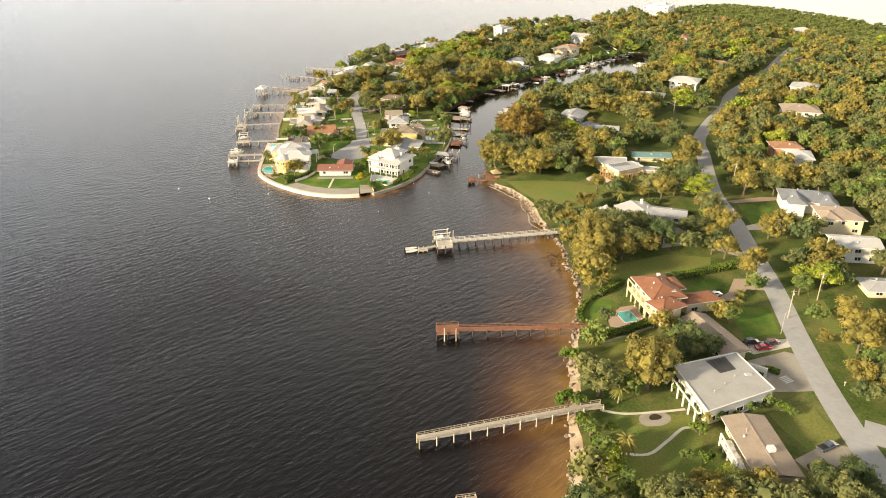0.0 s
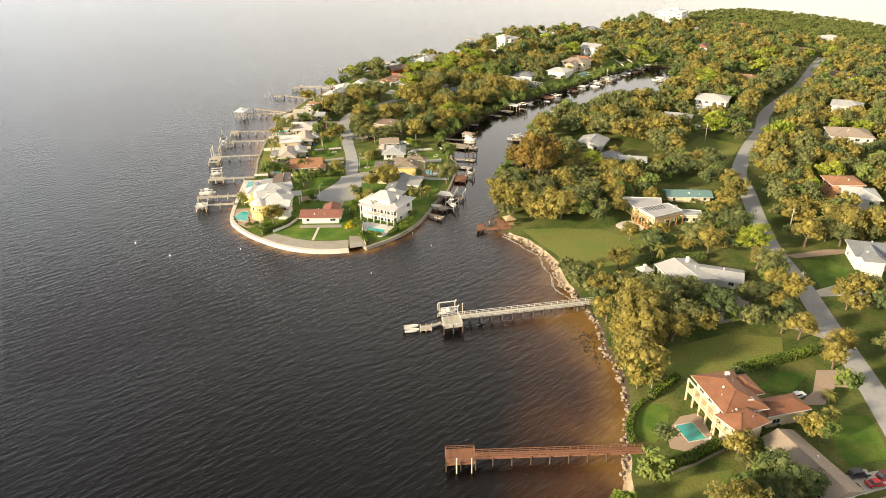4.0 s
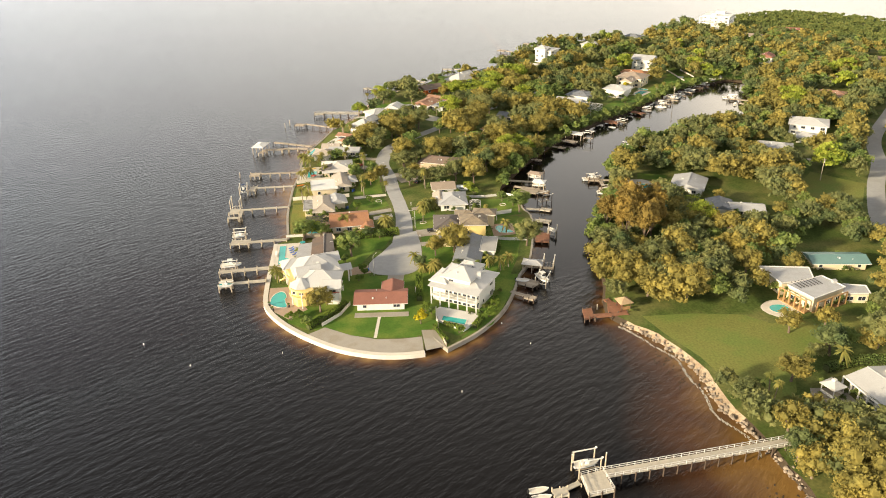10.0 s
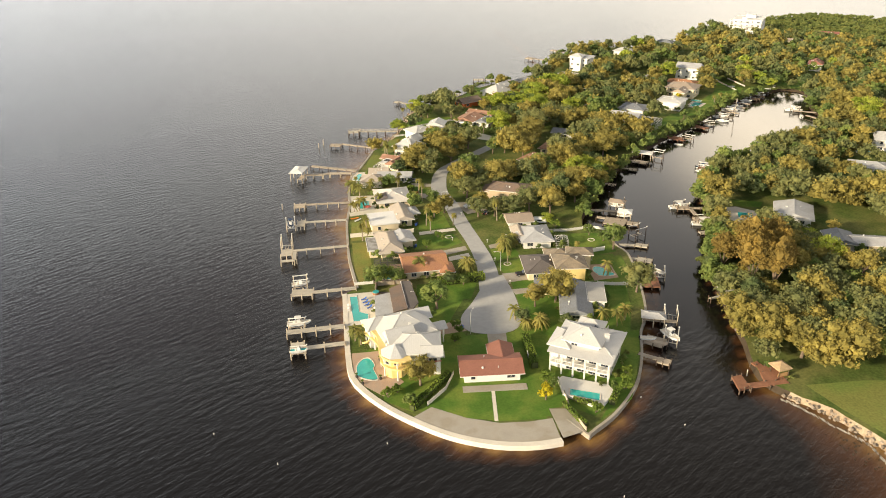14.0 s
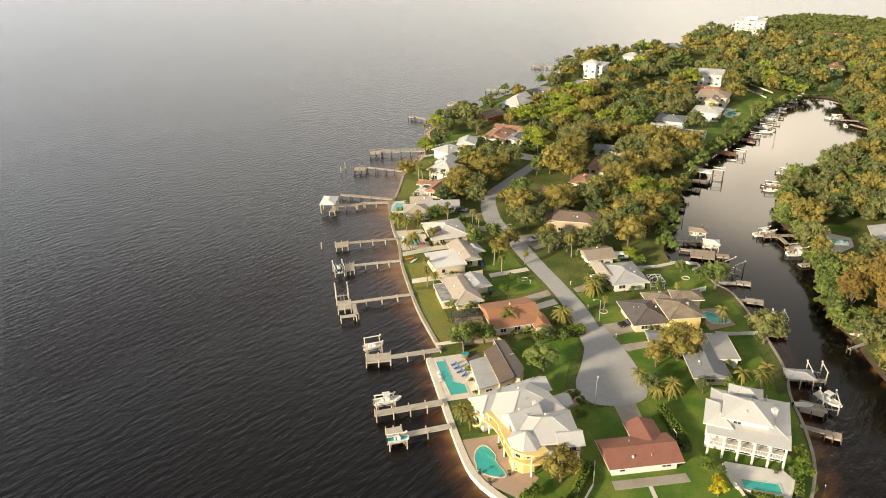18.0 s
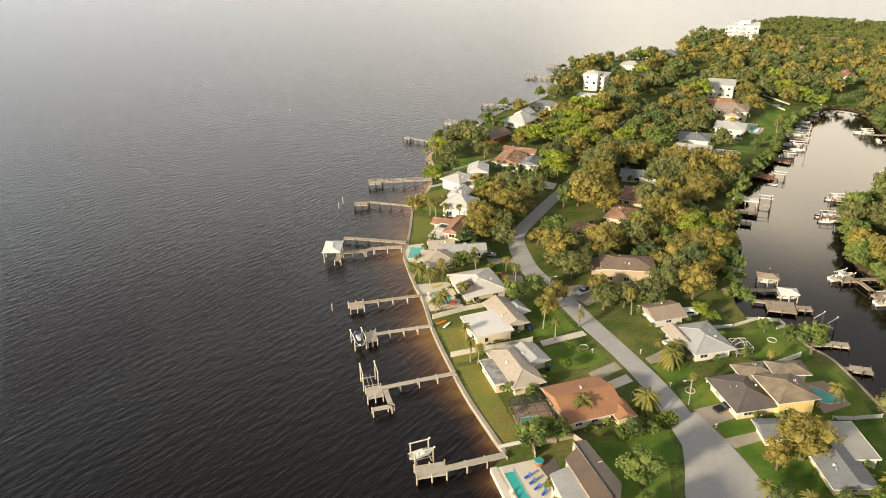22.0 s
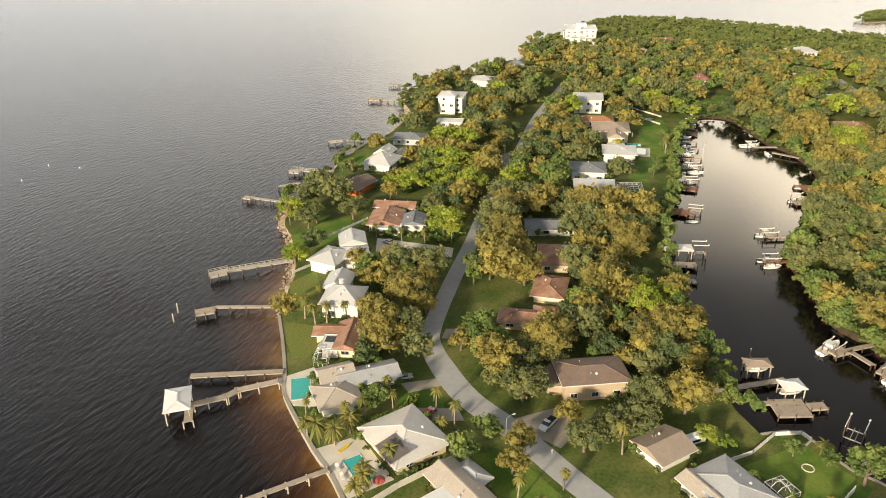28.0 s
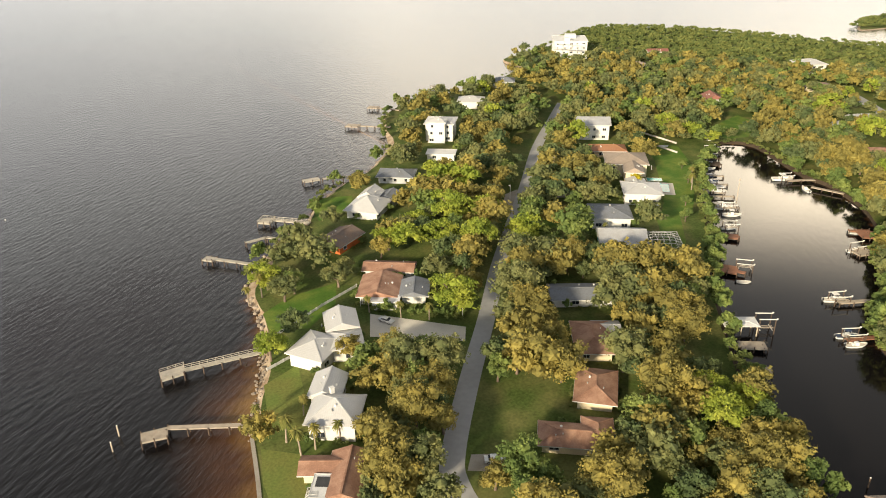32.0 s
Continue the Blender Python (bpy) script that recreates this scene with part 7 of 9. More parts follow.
# ---- boats, lifts and boathouses ----
def hull_mesh(L, W, H, fine=1.0):
    """A lofted hull with a pointed, raised bow along +x; the deck is a separate inset face."""
    bm = bm_new()
    rings = []
    for u, wf, zk, sh in ((0, 0.86, 0.10, 0.86), (0.25, 0.98, 0.0, 0.86), (0.5, 1.0, 0.0, 0.90), (0.72, 0.86, 0.06, 0.97), (0.88, 0.52, 0.24, 1.07), (0.97, 0.17, 0.55, 1.15), (1.0, 0.02, 0.8, 1.18)):
        x, w = (u - 0.5) * L, wf * W / 2
        rings.append([bm.verts.new((x, s * w * k, H * z)) for s, k, z in ((-1, 1.0, sh), (-1, 0.82, zk + 0.28), (0, 0, zk), (1, 0.82, zk + 0.28), (1, 1.0, sh))])
    for a, b in zip(rings, rings[1:]):
        for k in range(4):
            bm.faces.new((a[k], b[k], b[k + 1], a[k + 1]))
    bm.faces.new(rings[0][::-1])
    bmesh.ops.recalc_face_normals(bm, faces=bm.faces[:])
    dk = bm_new()
    left = [(r[0].co.x, r[0].co.y * 0.93, r[0].co.z - 0.10 * H) for r in rings]
    right = [(r[4].co.x, r[4].co.y * 0.93, r[4].co.z - 0.10 * H) for r in rings]
    lv, rv = [dk.verts.new(p) for p in left], [dk.verts.new(p) for p in right]
    for k in range(len(lv) - 1):
        dk.faces.new((lv[k], rv[k], rv[k + 1], lv[k + 1]))
    bmesh.ops.recalc_face_normals(dk, faces=dk.faces[:])
    gun = bm_new()
    tube(gun, [r[0].co.copy() for r in rings] + [r[4].co.copy() for r in rings[::-1]], 0.07, 6)
    return bm, dk, gun


def make_boat(L, W, H, top, label, cover=None):
    t = thing("boat", label, "boat", "boats")
    h, d, g = hull_mesh(L, W, H)
    part("hull", h, GELCOAT, t)
    part("deck", d, PALECON if not cover else cover, t)
    part("gunwale", g, WHITE, t)
    z = H * 0.85
    if top != "skiff":
        bm = box(bm_new(), -0.08 * L, -0.22 * W, z - 0.1, 0.10 * L, 0.22 * W, z + 0.75, 0.06)
        part("console", bm, GELCOAT, t)
        bm = bm_new()
        vs = [bm.verts.new(p) for p in ((0.10 * L, -0.2 * W, z + 0.75), (0.10 * L, 0.2 * W, z + 0.75), (0.05 * L, 0.2 * W, z + 1.15), (0.05 * L, -0.2 * W, z + 1.15), (0.115 * L, -0.2 * W, z + 0.75), (0.115 * L, 0.2 * W, z + 0.75), (0.065 * L, 0.2 * W, z + 1.15), (0.065 * L, -0.2 * W, z + 1.15))]
        for f in ((0, 1, 2, 3), (7, 6, 5, 4), (0, 4, 5, 1), (1, 5, 6, 2), (2, 6, 7, 3), (3, 7, 4, 0)):
            bm.faces.new([vs[i] for i in f])
        part("windshield", bm, PANE, t)
        part("seat", box(bm_new(), -0.22 * L, -0.2 * W, z - 0.1, -0.13 * L, 0.2 * W, z + 0.55, 0.05), WHITE, t)
    if top == "ttop":
        bm = box(bm_new(), -0.16 * L, -0.36 * W, z + 1.75, 0.10 * L, 0.36 * W, z + 1.87, 0.04)
        tt = part("hard_top", bm, cover or WHITE, t)
        for sx in (-0.12, 0.07):
            for sy in (-0.26, 0.26):
                part("top_support", bar(bm_new(), (sx * L, sy * W, z - 0.05), (sx * L, sy * W, z + 1.76), 0.06), METAL, tt)
    if top == "cabin":
        bm = bm_new()
        lo = [bm.verts.new(p) for p in ((-0.05 * L, -0.36 * W, z - 0.05), (0.26 * L, -0.26 * W, z), (0.26 * L, 0.26 * W, z), (-0.05 * L, 0.36 * W, z - 0.05))]
        hi = [bm.verts.new(p) for p in ((-0.03 * L, -0.30 * W, z + 0.95), (0.14 * L, -0.22 * W, z + 0.8), (0.14 * L, 0.22 * W, z + 0.8), (-0.03 * L, 0.30 * W, z + 0.95))]
        bm.faces.new(hi)
        for k in range(4):
            bm.faces.new((lo[k], lo[(k + 1) % 4], hi[(k + 1) % 4], hi[k]))
        part("cabin", bm, GELCOAT, t)
        tt = part("hard_top", box(bm_new(), -0.2 * L, -0.33 * W, z + 1.7, 0.08 * L, 0.33 * W, z + 1.8, 0.04), WHITE, t)
        for sx in (-0.17, 0.05):
            for sy in (-0.27, 0.27):
                part("top_support", bar(bm_new(), (sx * L, sy * W, z), (sx * L, sy * W, z + 1.7), 0.06), METAL, tt)
    bm = box(bm_new(), -0.5 * L - 0.42, -0.2, z - 0.25, -0.5 * L - 0.02, 0.2, z + 0.45, 0.06)
    m = part("outboard_motor", bm, BLACK if top != "cabin" else WHITE, t)
    part("drive_leg", box(bm_new(), -0.5 * L - 0.3, -0.07, z - 1.0, -0.5 * L - 0.12, 0.07, z - 0.25), BLACK, m)
    return t


BOATS = {"center": make_boat(7.0, 2.4, 1.15, "ttop", "white centre-console motorboat with a hard top"),
         "open": make_boat(5.8, 2.2, 1.0, "none", "white open motorboat with a low console"),
         "skiff": make_boat(4.4, 1.6, 0.7, "skiff", "small open white skiff"),
         "cabin": make_boat(9.0, 3.0, 1.5, "cabin", "large white cabin cruiser"),
         "covered": make_boat(6.4, 2.3, 1.05, "ttop", "white motorboat with a dark canvas top", NAVY),
         "teal": make_boat(4.8, 2.0, 0.95, "none", "small white boat with a teal cover", TEALC)}
used = set()


def boat(kind, x, y, deg, z=-0.30):
    m = pose(x, y, z, 0, 0, deg)
    if kind not in used:
        used.add(kind)
        BOATS[kind].matrix_basis = m
        return BOATS[kind]
    return copy_thing(BOATS[kind], m)


def lift(x, y, deg, L=4.2, W=3.6, h=4.2, pile=None, label="boat lift with four pilings and overhead beams"):
    """Four pilings, two top beams with motors, a cradle with two bunks."""
    t = thing("boat_lift", label, "boat lift", "boat lifts", m=pose(x, y, 0, 0, 0, deg))
    for sx in (-1, 1):
        for sy in (-1, 1):
            share("piling", pile_mesh(h + 1.6, pile or PALEPILE), t, pose(sx * L / 2, sy * W / 2, h))
    for sy in (-1, 1):
        b = part("top_beam", bar(bm_new(), (-L / 2 - 0.3, sy * W / 2, h + 0.12), (L / 2 + 0.3, sy * W / 2, h + 0.12), 0.18, 0.22), WHITE, t)
        part("lift_motor", box(bm_new(), L / 2 + 0.1, sy * W / 2 - 0.2, h + 0.2, L / 2 + 0.5, sy * W / 2 + 0.2, h + 0.5, 0.05), WHITE, b)
    for sx in (-1, 1):
        part("cradle_beam", bar(bm_new(), (sx * L / 2 * 0.8, -W / 2, 1.15), (sx * L / 2 * 0.8, W / 2, 1.15), 0.16, 0.2), METAL, t)
    for sy in (-0.5, 0.5):
        part("bunk", bar(bm_new(), (-L / 2 * 1.1, sy, 1.35), (L / 2 * 1.1, sy, 1.35), 0.14, 0.14), DECKWOOD, t)
    return t


def canopy(x, y, lx, ly, deg, z=3.9, roofing=None, label="open boathouse with a light roof on posts", pile=None, rise=0.7):
    t = thing("boathouse", label, "boathouse", "boathouses", m=pose(x, y, 0, 0, 0, deg))
    bm = roof_mesh(bm_new(), lx, ly, z, rise, "hip", 0.3, 0.15)
    bmesh.ops.recalc_face_normals(bm, faces=bm.faces[:])
    rf = part("roof", bm, roofing or R_BRIGHT, t)
    part("ridge_cap", ridge_caps(bm_new(), lx, ly, z, rise, "hip", 0.3, 0.15), roofing or R_BRIGHT, rf)
    for sx in (-1, 0, 1):
        for sy in (-1, 1):
            share("piling", pile_mesh(z + 1.5, pile or PALEPILE), t, pose(sx * lx / 2 * 0.94, sy * ly / 2 * 0.94, z - 0.06))
    for sy in (-1, 1):
        part("eave_beam", bar(bm_new(), (-lx / 2, sy * ly / 2 * 0.94, z - 0.15), (lx / 2, sy * ly / 2 * 0.94, z - 0.15), 0.12, 0.2), WHITE, t)
    return t


lift(-74.4, 348.6, 0, 4.0, 2.6, 2.6)
boat("teal", -74.2, 348.5, 0, 1.5)
lift(-75.4, 362.9, 0, 4.6, 3.0, 3.2)
boat("center", -74.8, 363.2, 2, 1.5)
lift(-75.4, 388, 5, 4.2, 3.2, 4.4)
boat("open", -75.4, 388.2, 8, 1.6)
lift(-81.6, 419.4, 90, 4.4, 3.8, 5.0, None, "empty boat lift with tall white beams")
lift(-81.3, 438.6, 95, 4.6, 3.2, 3.6)
boat("covered", -81.3, 438.8, 96, 1.5)
canopy(-80.7, 496.9, 9.0, 5.6, 75, 3.9, R_BRIGHT, "boathouse with a white roof at the dock end")
lift(19.8, 251.8, 8, 5.0, 3.4, 4.6, None, "tall boat lift beside the pierhead")
boat("open", 19.6, 251.8, 6, 1.7)
boat("skiff", 8.0, 247.0, 5, 0.0)
boat("skiff", 8.2, 244.8, 3, 0.0)
lift(29.6, 339, 62, 5.0, 3.6, 3.4)
boat("center", 29.6, 339.2, -72, 1.5)
canopy(28.4, 349, 6.5, 4.0, -20, 3.2, R_LGREY, "boathouse with a low grey roof on the canal")
lift(34.2, 350, 70, 4.2, 3.6, 3.8)
lift(41.8, 376.6, 70, 4.2, 3.2, 3.0)
boat("skiff", 42, 377.2, 115, 1.5)
lift(46, 407.8, 20, 4.6, 3.8, 4.4, PILE, "empty canal boat lift with white beams")
canopy(48.2, 435.6, 6.0, 3.6, -32, 3.4, R_TAN, "boathouse with a tan roof on the canal")
boat("open", 48, 435.4, -32, 1.2)
canopy(47.6, 425.2, 5.0, 4.0, -25, 3.4, R_BRIGHT, "boathouse with a white roof on the canal")
boat("open", 47.5, 425, -25, 1.2)
canopy(81.8, 493.9, 9.0, 4.6, -36, 3.2, R_BRIGHT, "boathouse with a flat white roof on the canal", rise=0.2)
lift(88.0, 490.2, -36, 4.2, 3.4, 4.6, PILE)
for kx, ky, kd, kk in ((73.6, 432.6, 5, "cabin"), (75.4, 415.2, -5, "cabin"), (103.6, 475.4, -30, "covered"), (101.4, 471.6, -30, "open"), (119.6, 488.6, -28, "center"),
                       (156.4, 503.6, -20, "open"), (170, 511.6, -45, "skiff"), (197.4, 558.4, -35, "cabin"), (194.6, 546.2, 60, "open"),
                       (137.4, 539.6, -35, "open"), (107.4, 511.0, -40, "skiff"), (148.4, 546.6, -38, "center"), (151, 553.2, -38, "cabin"), (162.4, 565.6, -38, "cabin"), (166.6, 569.2, -36, "center"),
                       (171.4, 574.4, -36, "covered"), (177.2, 579.2, -36, "open"), (203, 601.0, -30, "open"), (195.5, 595.4, -30, "cabin"), (188.6, 591.0, -34, "covered"), (182.6, 585.2, -34, "center"), (214.6, 610, -60, "center")):
    boat(kk, kx, ky, kd)
boat("cabin", 1.5, 410.2, 160, 1.75)
boat("skiff", 23.0, 339.4, -20, 1.4)
for lx_, ly_, ld_ in ((103.2, 473.6, -30), (119.2, 487.2, -28), (157, 502.6, -20), (114.6, 516.2, -48), (137, 538.6, -35), (73.4, 431.4, 5), (75.6, 416.4, -5)):
    lift(lx_, ly_, ld_, 4.6, 3.4, 2.8, PILE, "low canal boat lift on dark pilings")


# ---- mooring posts and channel markers ----
for px, py, ph, pm in ((16.6, 252.6, 4.6, PALEPILE), (24.2, 252.2, 4.6, PALEPILE), (15.2, 183.8, 4.2, PALEPILE), (18.6, 183.6, 4.2, PALEPILE), (-70.5, 545.5, 3.0, PALEPILE), (-72.8, 540.8, 2.6, PALEPILE),
                       (44.4, 455.6, 2.2, PILE), (49.6, 449.2, 2.4, PILE), (60.4, 470.6, 2.2, PILE), (42.6, 320.6, 1.8, PALEPILE), (14.4, 115.5, 3.0, PALEPILE), (28, 114, 2.4, PALEPILE), (-86, 459.8, 2.4, PALEPILE), (53.6, 441.6, 2.4, PILE)):
    p = thing("mooring_post", "single round timber mooring post in the water", "post", "mooring posts", m=pose(px, py, 0))
    share("piling", pile_mesh(ph + 1.5, pm), p, pose(0, 0, ph))
    part("post_cap", tube(bm_new(), [(0, 0, ph + 0.04), (0, 0, ph + 0.18)], [0.18, 0.05], 8), WHITE, p)
for px, py in ((-93.1, 318.3), (-77.2, 305.4), (18.3, 304.1), (-4, 284.1), (-52.3, 308.5), (12, 316), (-104, 700), (-92, 716), (-80, 704)):
    b = thing("marker_buoy", "small white float in open water", "buoy", "marker floats", m=pose(px, py, 0))
    part("float", tube(bm_new(), [(0, 0, -0.3), (0, 0, 0.15), (0, 0, 0.35), (0, 0, 0.6)], [0.05, 0.11, 0.10, 0.03], 10), WHITE, b)
t0 = dock("small grey landing with a lift frame", [], [sq(14.6, 117.4, 4.2, 4.2, 5)], 1.8, 1.4, DECKWOOD, PALEPILE, True)


# ---- vehicles ----
def make_car(kind, paint, label):
    """A car along +x: body shell, glasshouse, wheels with rims, lamps, and a bed for the pickup."""
    t = thing("car", label, "car", "parked cars")
    L, W = (5.5, 1.95) if kind == "pickup" else (4.7, 1.85)
    h0, h1, h2 = 0.35, 0.98, 1.72 if kind in ("pickup", "suv") else 1.45
    bm = bm_new()
    prof = [(-L / 2, h0), (-L / 2, h1), (L / 2 - 1.3, h1), (L / 2 - 0.15, h1 - 0.16), (L / 2, h0 + 0.1), (L / 2 - 0.05, h0)]
    a = [bm.verts.new((x, -W / 2, z)) for x, z in prof]
    b = [bm.verts.new((x, W / 2, z)) for x, z in prof]
    bm.faces.new(a), bm.faces.new(b[::-1])
    for k in range(len(prof)):
        j = (k + 1) % len(prof)
        bm.faces.new((a[k], b[k], b[j], a[j]))
    bmesh.ops.recalc_face_normals(bm, faces=bm.faces[:])
    bmesh.ops.bevel(bm, geom=bm.edges[:], offset=0.06, segments=1, affect="EDGES")
    body = part("body", bm, paint, t)
    x0, x1 = (-0.5, 1.35) if kind == "pickup" else ((-L / 2 + 0.1, 1.15) if kind == "suv" else (-1.5, 1.15))
    for nm, m_, e, top in (("glasshouse", PANE, 0.0, h2 - 0.08), ("cabin_roof", paint, 0.0, h2)):
        bm = bm_new()
        z0 = h1 - 0.03 if nm == "glasshouse" else h2 - 0.1
        f = 0.0 if nm == "glasshouse" else 0.98
        lo = [bm.verts.new((x, y, z0)) for x, y in ((x0 + 0.42 * f, -W / 2 + 0.08 + 0.12 * f), (x1 - 0.62 * f, -W / 2 + 0.08 + 0.12 * f), (x1 - 0.62 * f, W / 2 - 0.08 - 0.12 * f), (x0 + 0.42 * f, W / 2 - 0.08 - 0.12 * f))]
        hi = [bm.verts.new((x, y, top)) for x, y in ((x0 + 0.45, -W / 2 + 0.2), (x1 - 0.65, -W / 2 + 0.2), (x1 - 0.65, W / 2 - 0.2), (x0 + 0.45, W / 2 - 0.2))]
        bm.faces.new(hi), bm.faces.new(lo[::-1])
        for k in range(4):
            bm.faces.new((lo[k], lo[(k + 1) % 4], hi[(k + 1) % 4], hi[k]))
        part(nm, bm, m_, t)
    if kind == "pickup":
        part("truck_bed", box(bm_new(), -L / 2 + 0.12, -W / 2 + 0.14, h1 - 0.02, -0.6, W / 2 - 0.14, h1 + 0.02), BLACK, t)
    for sx in (-L / 2 + 0.85, L / 2 - 0.95):
        for sy in (-1, 1):
            y = sy * (W / 2 - 0.1)
            w = part("wheel", tube(bm_new(), [(sx, y - 0.12, 0.34), (sx, y + 0.12, 0.34)], 0.34, 12), BLACK, t)
            part("rim", tube(bm_new(), [(sx, y + sy * 0.10, 0.34), (sx, y + sy * 0.14, 0.34)], 0.2, 10), METAL, w)
    for sy in (-1, 1):
        part("headlight", box(bm_new(), L / 2 - 0.12, sy * W / 2 - sy * 0.5, 0.62, L / 2 + 0.005, sy * W / 2 - sy * 0.12, 0.78) if sy > 0 else box(bm_new(), L / 2 - 0.12, -W / 2 + 0.12, 0.62, L / 2 + 0.005, -W / 2 + 0.5, 0.78), WHITE, t)
        part("tail_light", box(bm_new(), -L / 2 - 0.005, sy * (W / 2 - 0.25) - 0.12, 0.66, -L / 2 + 0.08, sy * (W / 2 - 0.25) + 0.12, 0.86), BRICKRED, t)
    return t


P_BLACK = mat("black_car_paint", (0.015, 0.016, 0.02), 0.25, var=0.08, bump=0.0, coat=0.8)
P_RED = mat("red_car_paint", (0.42, 0.02, 0.02), 0.25, var=0.08, bump=0.0, coat=0.8)
P_WHITE = mat("white_car_paint", (0.80, 0.80, 0.78), 0.25, var=0.05, bump=0.0, coat=0.8)
P_SILVER = mat("silver_car_paint", (0.50, 0.51, 0.52), 0.3, 0.4, var=0.05, bump=0.0, coat=0.8)
P_BLUE = mat("slate_car_paint", (0.06, 0.08, 0.11), 0.25, var=0.05, bump=0.0, coat=0.8)
P_DARKRED = mat("maroon_car_paint", (0.09, 0.015, 0.02), 0.25, var=0.05, bump=0.0, coat=0.8)
for kind, paint, label, cx, cy, cd in (("pickup", P_BLACK, "black pickup truck on a concrete driveway", -2.2, 384, 5), ("pickup", P_WHITE, "white pickup truck on a sandy court", -9.8, 446, 200),
                                       ("car", P_WHITE, "white car parked under the oaks", -5.4, 489.4, -30), ("car", P_SILVER, "silver car on a paver driveway", 3.4, 552.4, -65),
                                       ("pickup", P_BLUE, "slate pickup parked by the street", 100.6, 128.6, 20), ("car", P_BLACK, "black car in a short driveway", 94.8, 122.4, 10),
                                       ("suv", P_BLACK, "black utility car on a pale drive", 103.4, 173.2, 5), ("car", P_RED, "red car parked between two dark cars", 105.4, 170.2, 5),
                                       ("suv", P_DARKRED, "maroon utility car on a pale drive", 109.2, 172.4, 15), ("car", P_WHITE, "white car on the villa drive", 104.6, 201.6, 15),
                                       ("car", P_BLACK, "black car under a tree", -4.8, 437.8, 60), ("car", P_RED, "red car in a narrow driveway", -31.2, 463.6, 30),
                                       ("suv", P_BLUE, "dark utility car on a white drive", 161, 258.6, 10), ("car", P_BLACK, "dark car on a far driveway", 176.4, 440, -18), ("car", P_SILVER, "silver car beside the street", -29.4, 479.4, -20)):
    c = make_car(kind, paint, label)
    c.matrix_basis = pose(cx, cy, GROUND + 0.05, 0, 0, cd)
    KEEP.append(rect(cx, cy, 6, 4, cd))
camper = thing("caravan", "rounded white caravan beside a cottage", "caravan", m=pose(13.6, 424.4, GROUND, 0, 0, -10))
part("body", box(bm_new(), -2.6, -1.1, 0.5, 2.6, 1.1, 2.7, 0.45), P_WHITE, camper)
for s in (-1, 1):
    part("wheel", tube(bm_new(), [(-0.2, s * 1.0 - 0.1, 0.33), (-0.2, s * 1.0 + 0.1, 0.33)], 0.33, 12), BLACK, camper)
part("window", box(bm_new(), -1.2, -1.13, 1.5, 0.8, -1.08, 2.1), PANE, camper)


# ---- street furniture ----
def street_lamp(x, y, deg, h=7.0):
    t = thing("street_lamp", "tall grey street lamp with a curved arm", "street lamp", "street lamps", m=pose(x, y, GROUND, 0, 0, deg))
    part("pole", tube(bm_new(), [(0, 0, -0.2), (0, 0, h)], [0.11, 0.07], 8), METAL, t)
    part("arm", tube(bm_new(), [(0, 0, h - 0.1), (0.8, 0, h + 0.35), (1.9, 0, h + 0.4)], 0.05, 6), METAL, t)
    part("lamp_head", box(bm_new(), 1.7, -0.16, h + 0.28, 2.4, 0.16, h + 0.45, 0.05), WHITE, t)
    KEEP.append(rect(x, y, 1, 1))


def utility_pole(x, y, h=10.0):
    t = thing("utility_pole", "bare wooden utility pole", "utility pole", "utility poles", m=pose(x, y, GROUND))
    part("pole", tube(bm_new(), [(0, 0, -0.3), (0, 0, h)], [0.17, 0.11], 8), PALEPILE, t)
    part("cross_arm", bar(bm_new(), (-0.9, 0, h - 0.6), (0.9, 0, h - 0.6), 0.1, 0.12), PALEPILE, t)
    part("transformer", tube(bm_new(), [(0.28, 0, h - 1.9), (0.28, 0, h - 1.1)], 0.2, 8), METAL, t)
    KEEP.append(rect(x, y, 1, 1))


for lx_, ly_, ld_ in ((-25.6, 350.8, 60), (-9.2, 388, 180), (-21.4, 446, 0), (22.2, 541.6, 225), (88, 604, 220), (114.5, 177.6, 30)):
    street_lamp(lx_, ly_, ld_)
for lx_, ly_ in ((121, 186), (136, 196), (131, 250), (155, 300), (170, 414), (158, 552), (119, 614)):
    utility_pole(lx_, ly_)
for mx, my in ((-9.4, 411), (-9.6, 395.6), (-19.6, 443), (-21.6, 415), (-8.0, 378.6), (-14.8, 438), (118.6, 151.6)):
    t = thing("mailbox", "small white mailbox on a post beside the kerb", "mailbox", "mailboxes", m=pose(mx, my, GROUND))
    part("post", box(bm_new(), -0.06, -0.06, -0.1, 0.06, 0.06, 1.0), WHITE, t)
    part("box", box(bm_new(), -0.25, -0.12, 1.0, 0.25, 0.12, 1.28, 0.04), WHITE, t)


# ---- fences, garden walls and hedges ----
def fence(pts, label, h=1.6, material=None, thick=0.12, name="fence", category="fence"):
    t = thing(name, label, category, "fences")
    for a, b in zip(pts, pts[1:]):
        part("panel", bar(bm_new(), (*a, GROUND + h / 2), (*b, GROUND + h / 2), thick, h), material or WHITE, t)
        n = max(1, int(math.dist(a, b) / 2.4))
        for k in range(n + 1):
            u = k / n
            x, y = a[0] + (b[0] - a[0]) * u, a[1] + (b[1] - a[1]) * u
            part("post", box(bm_new(), x - 0.1, y - 0.1, GROUND - 0.1, x + 0.1, y + 0.1, GROUND + h + 0.12), material or WHITE, t)
    return t


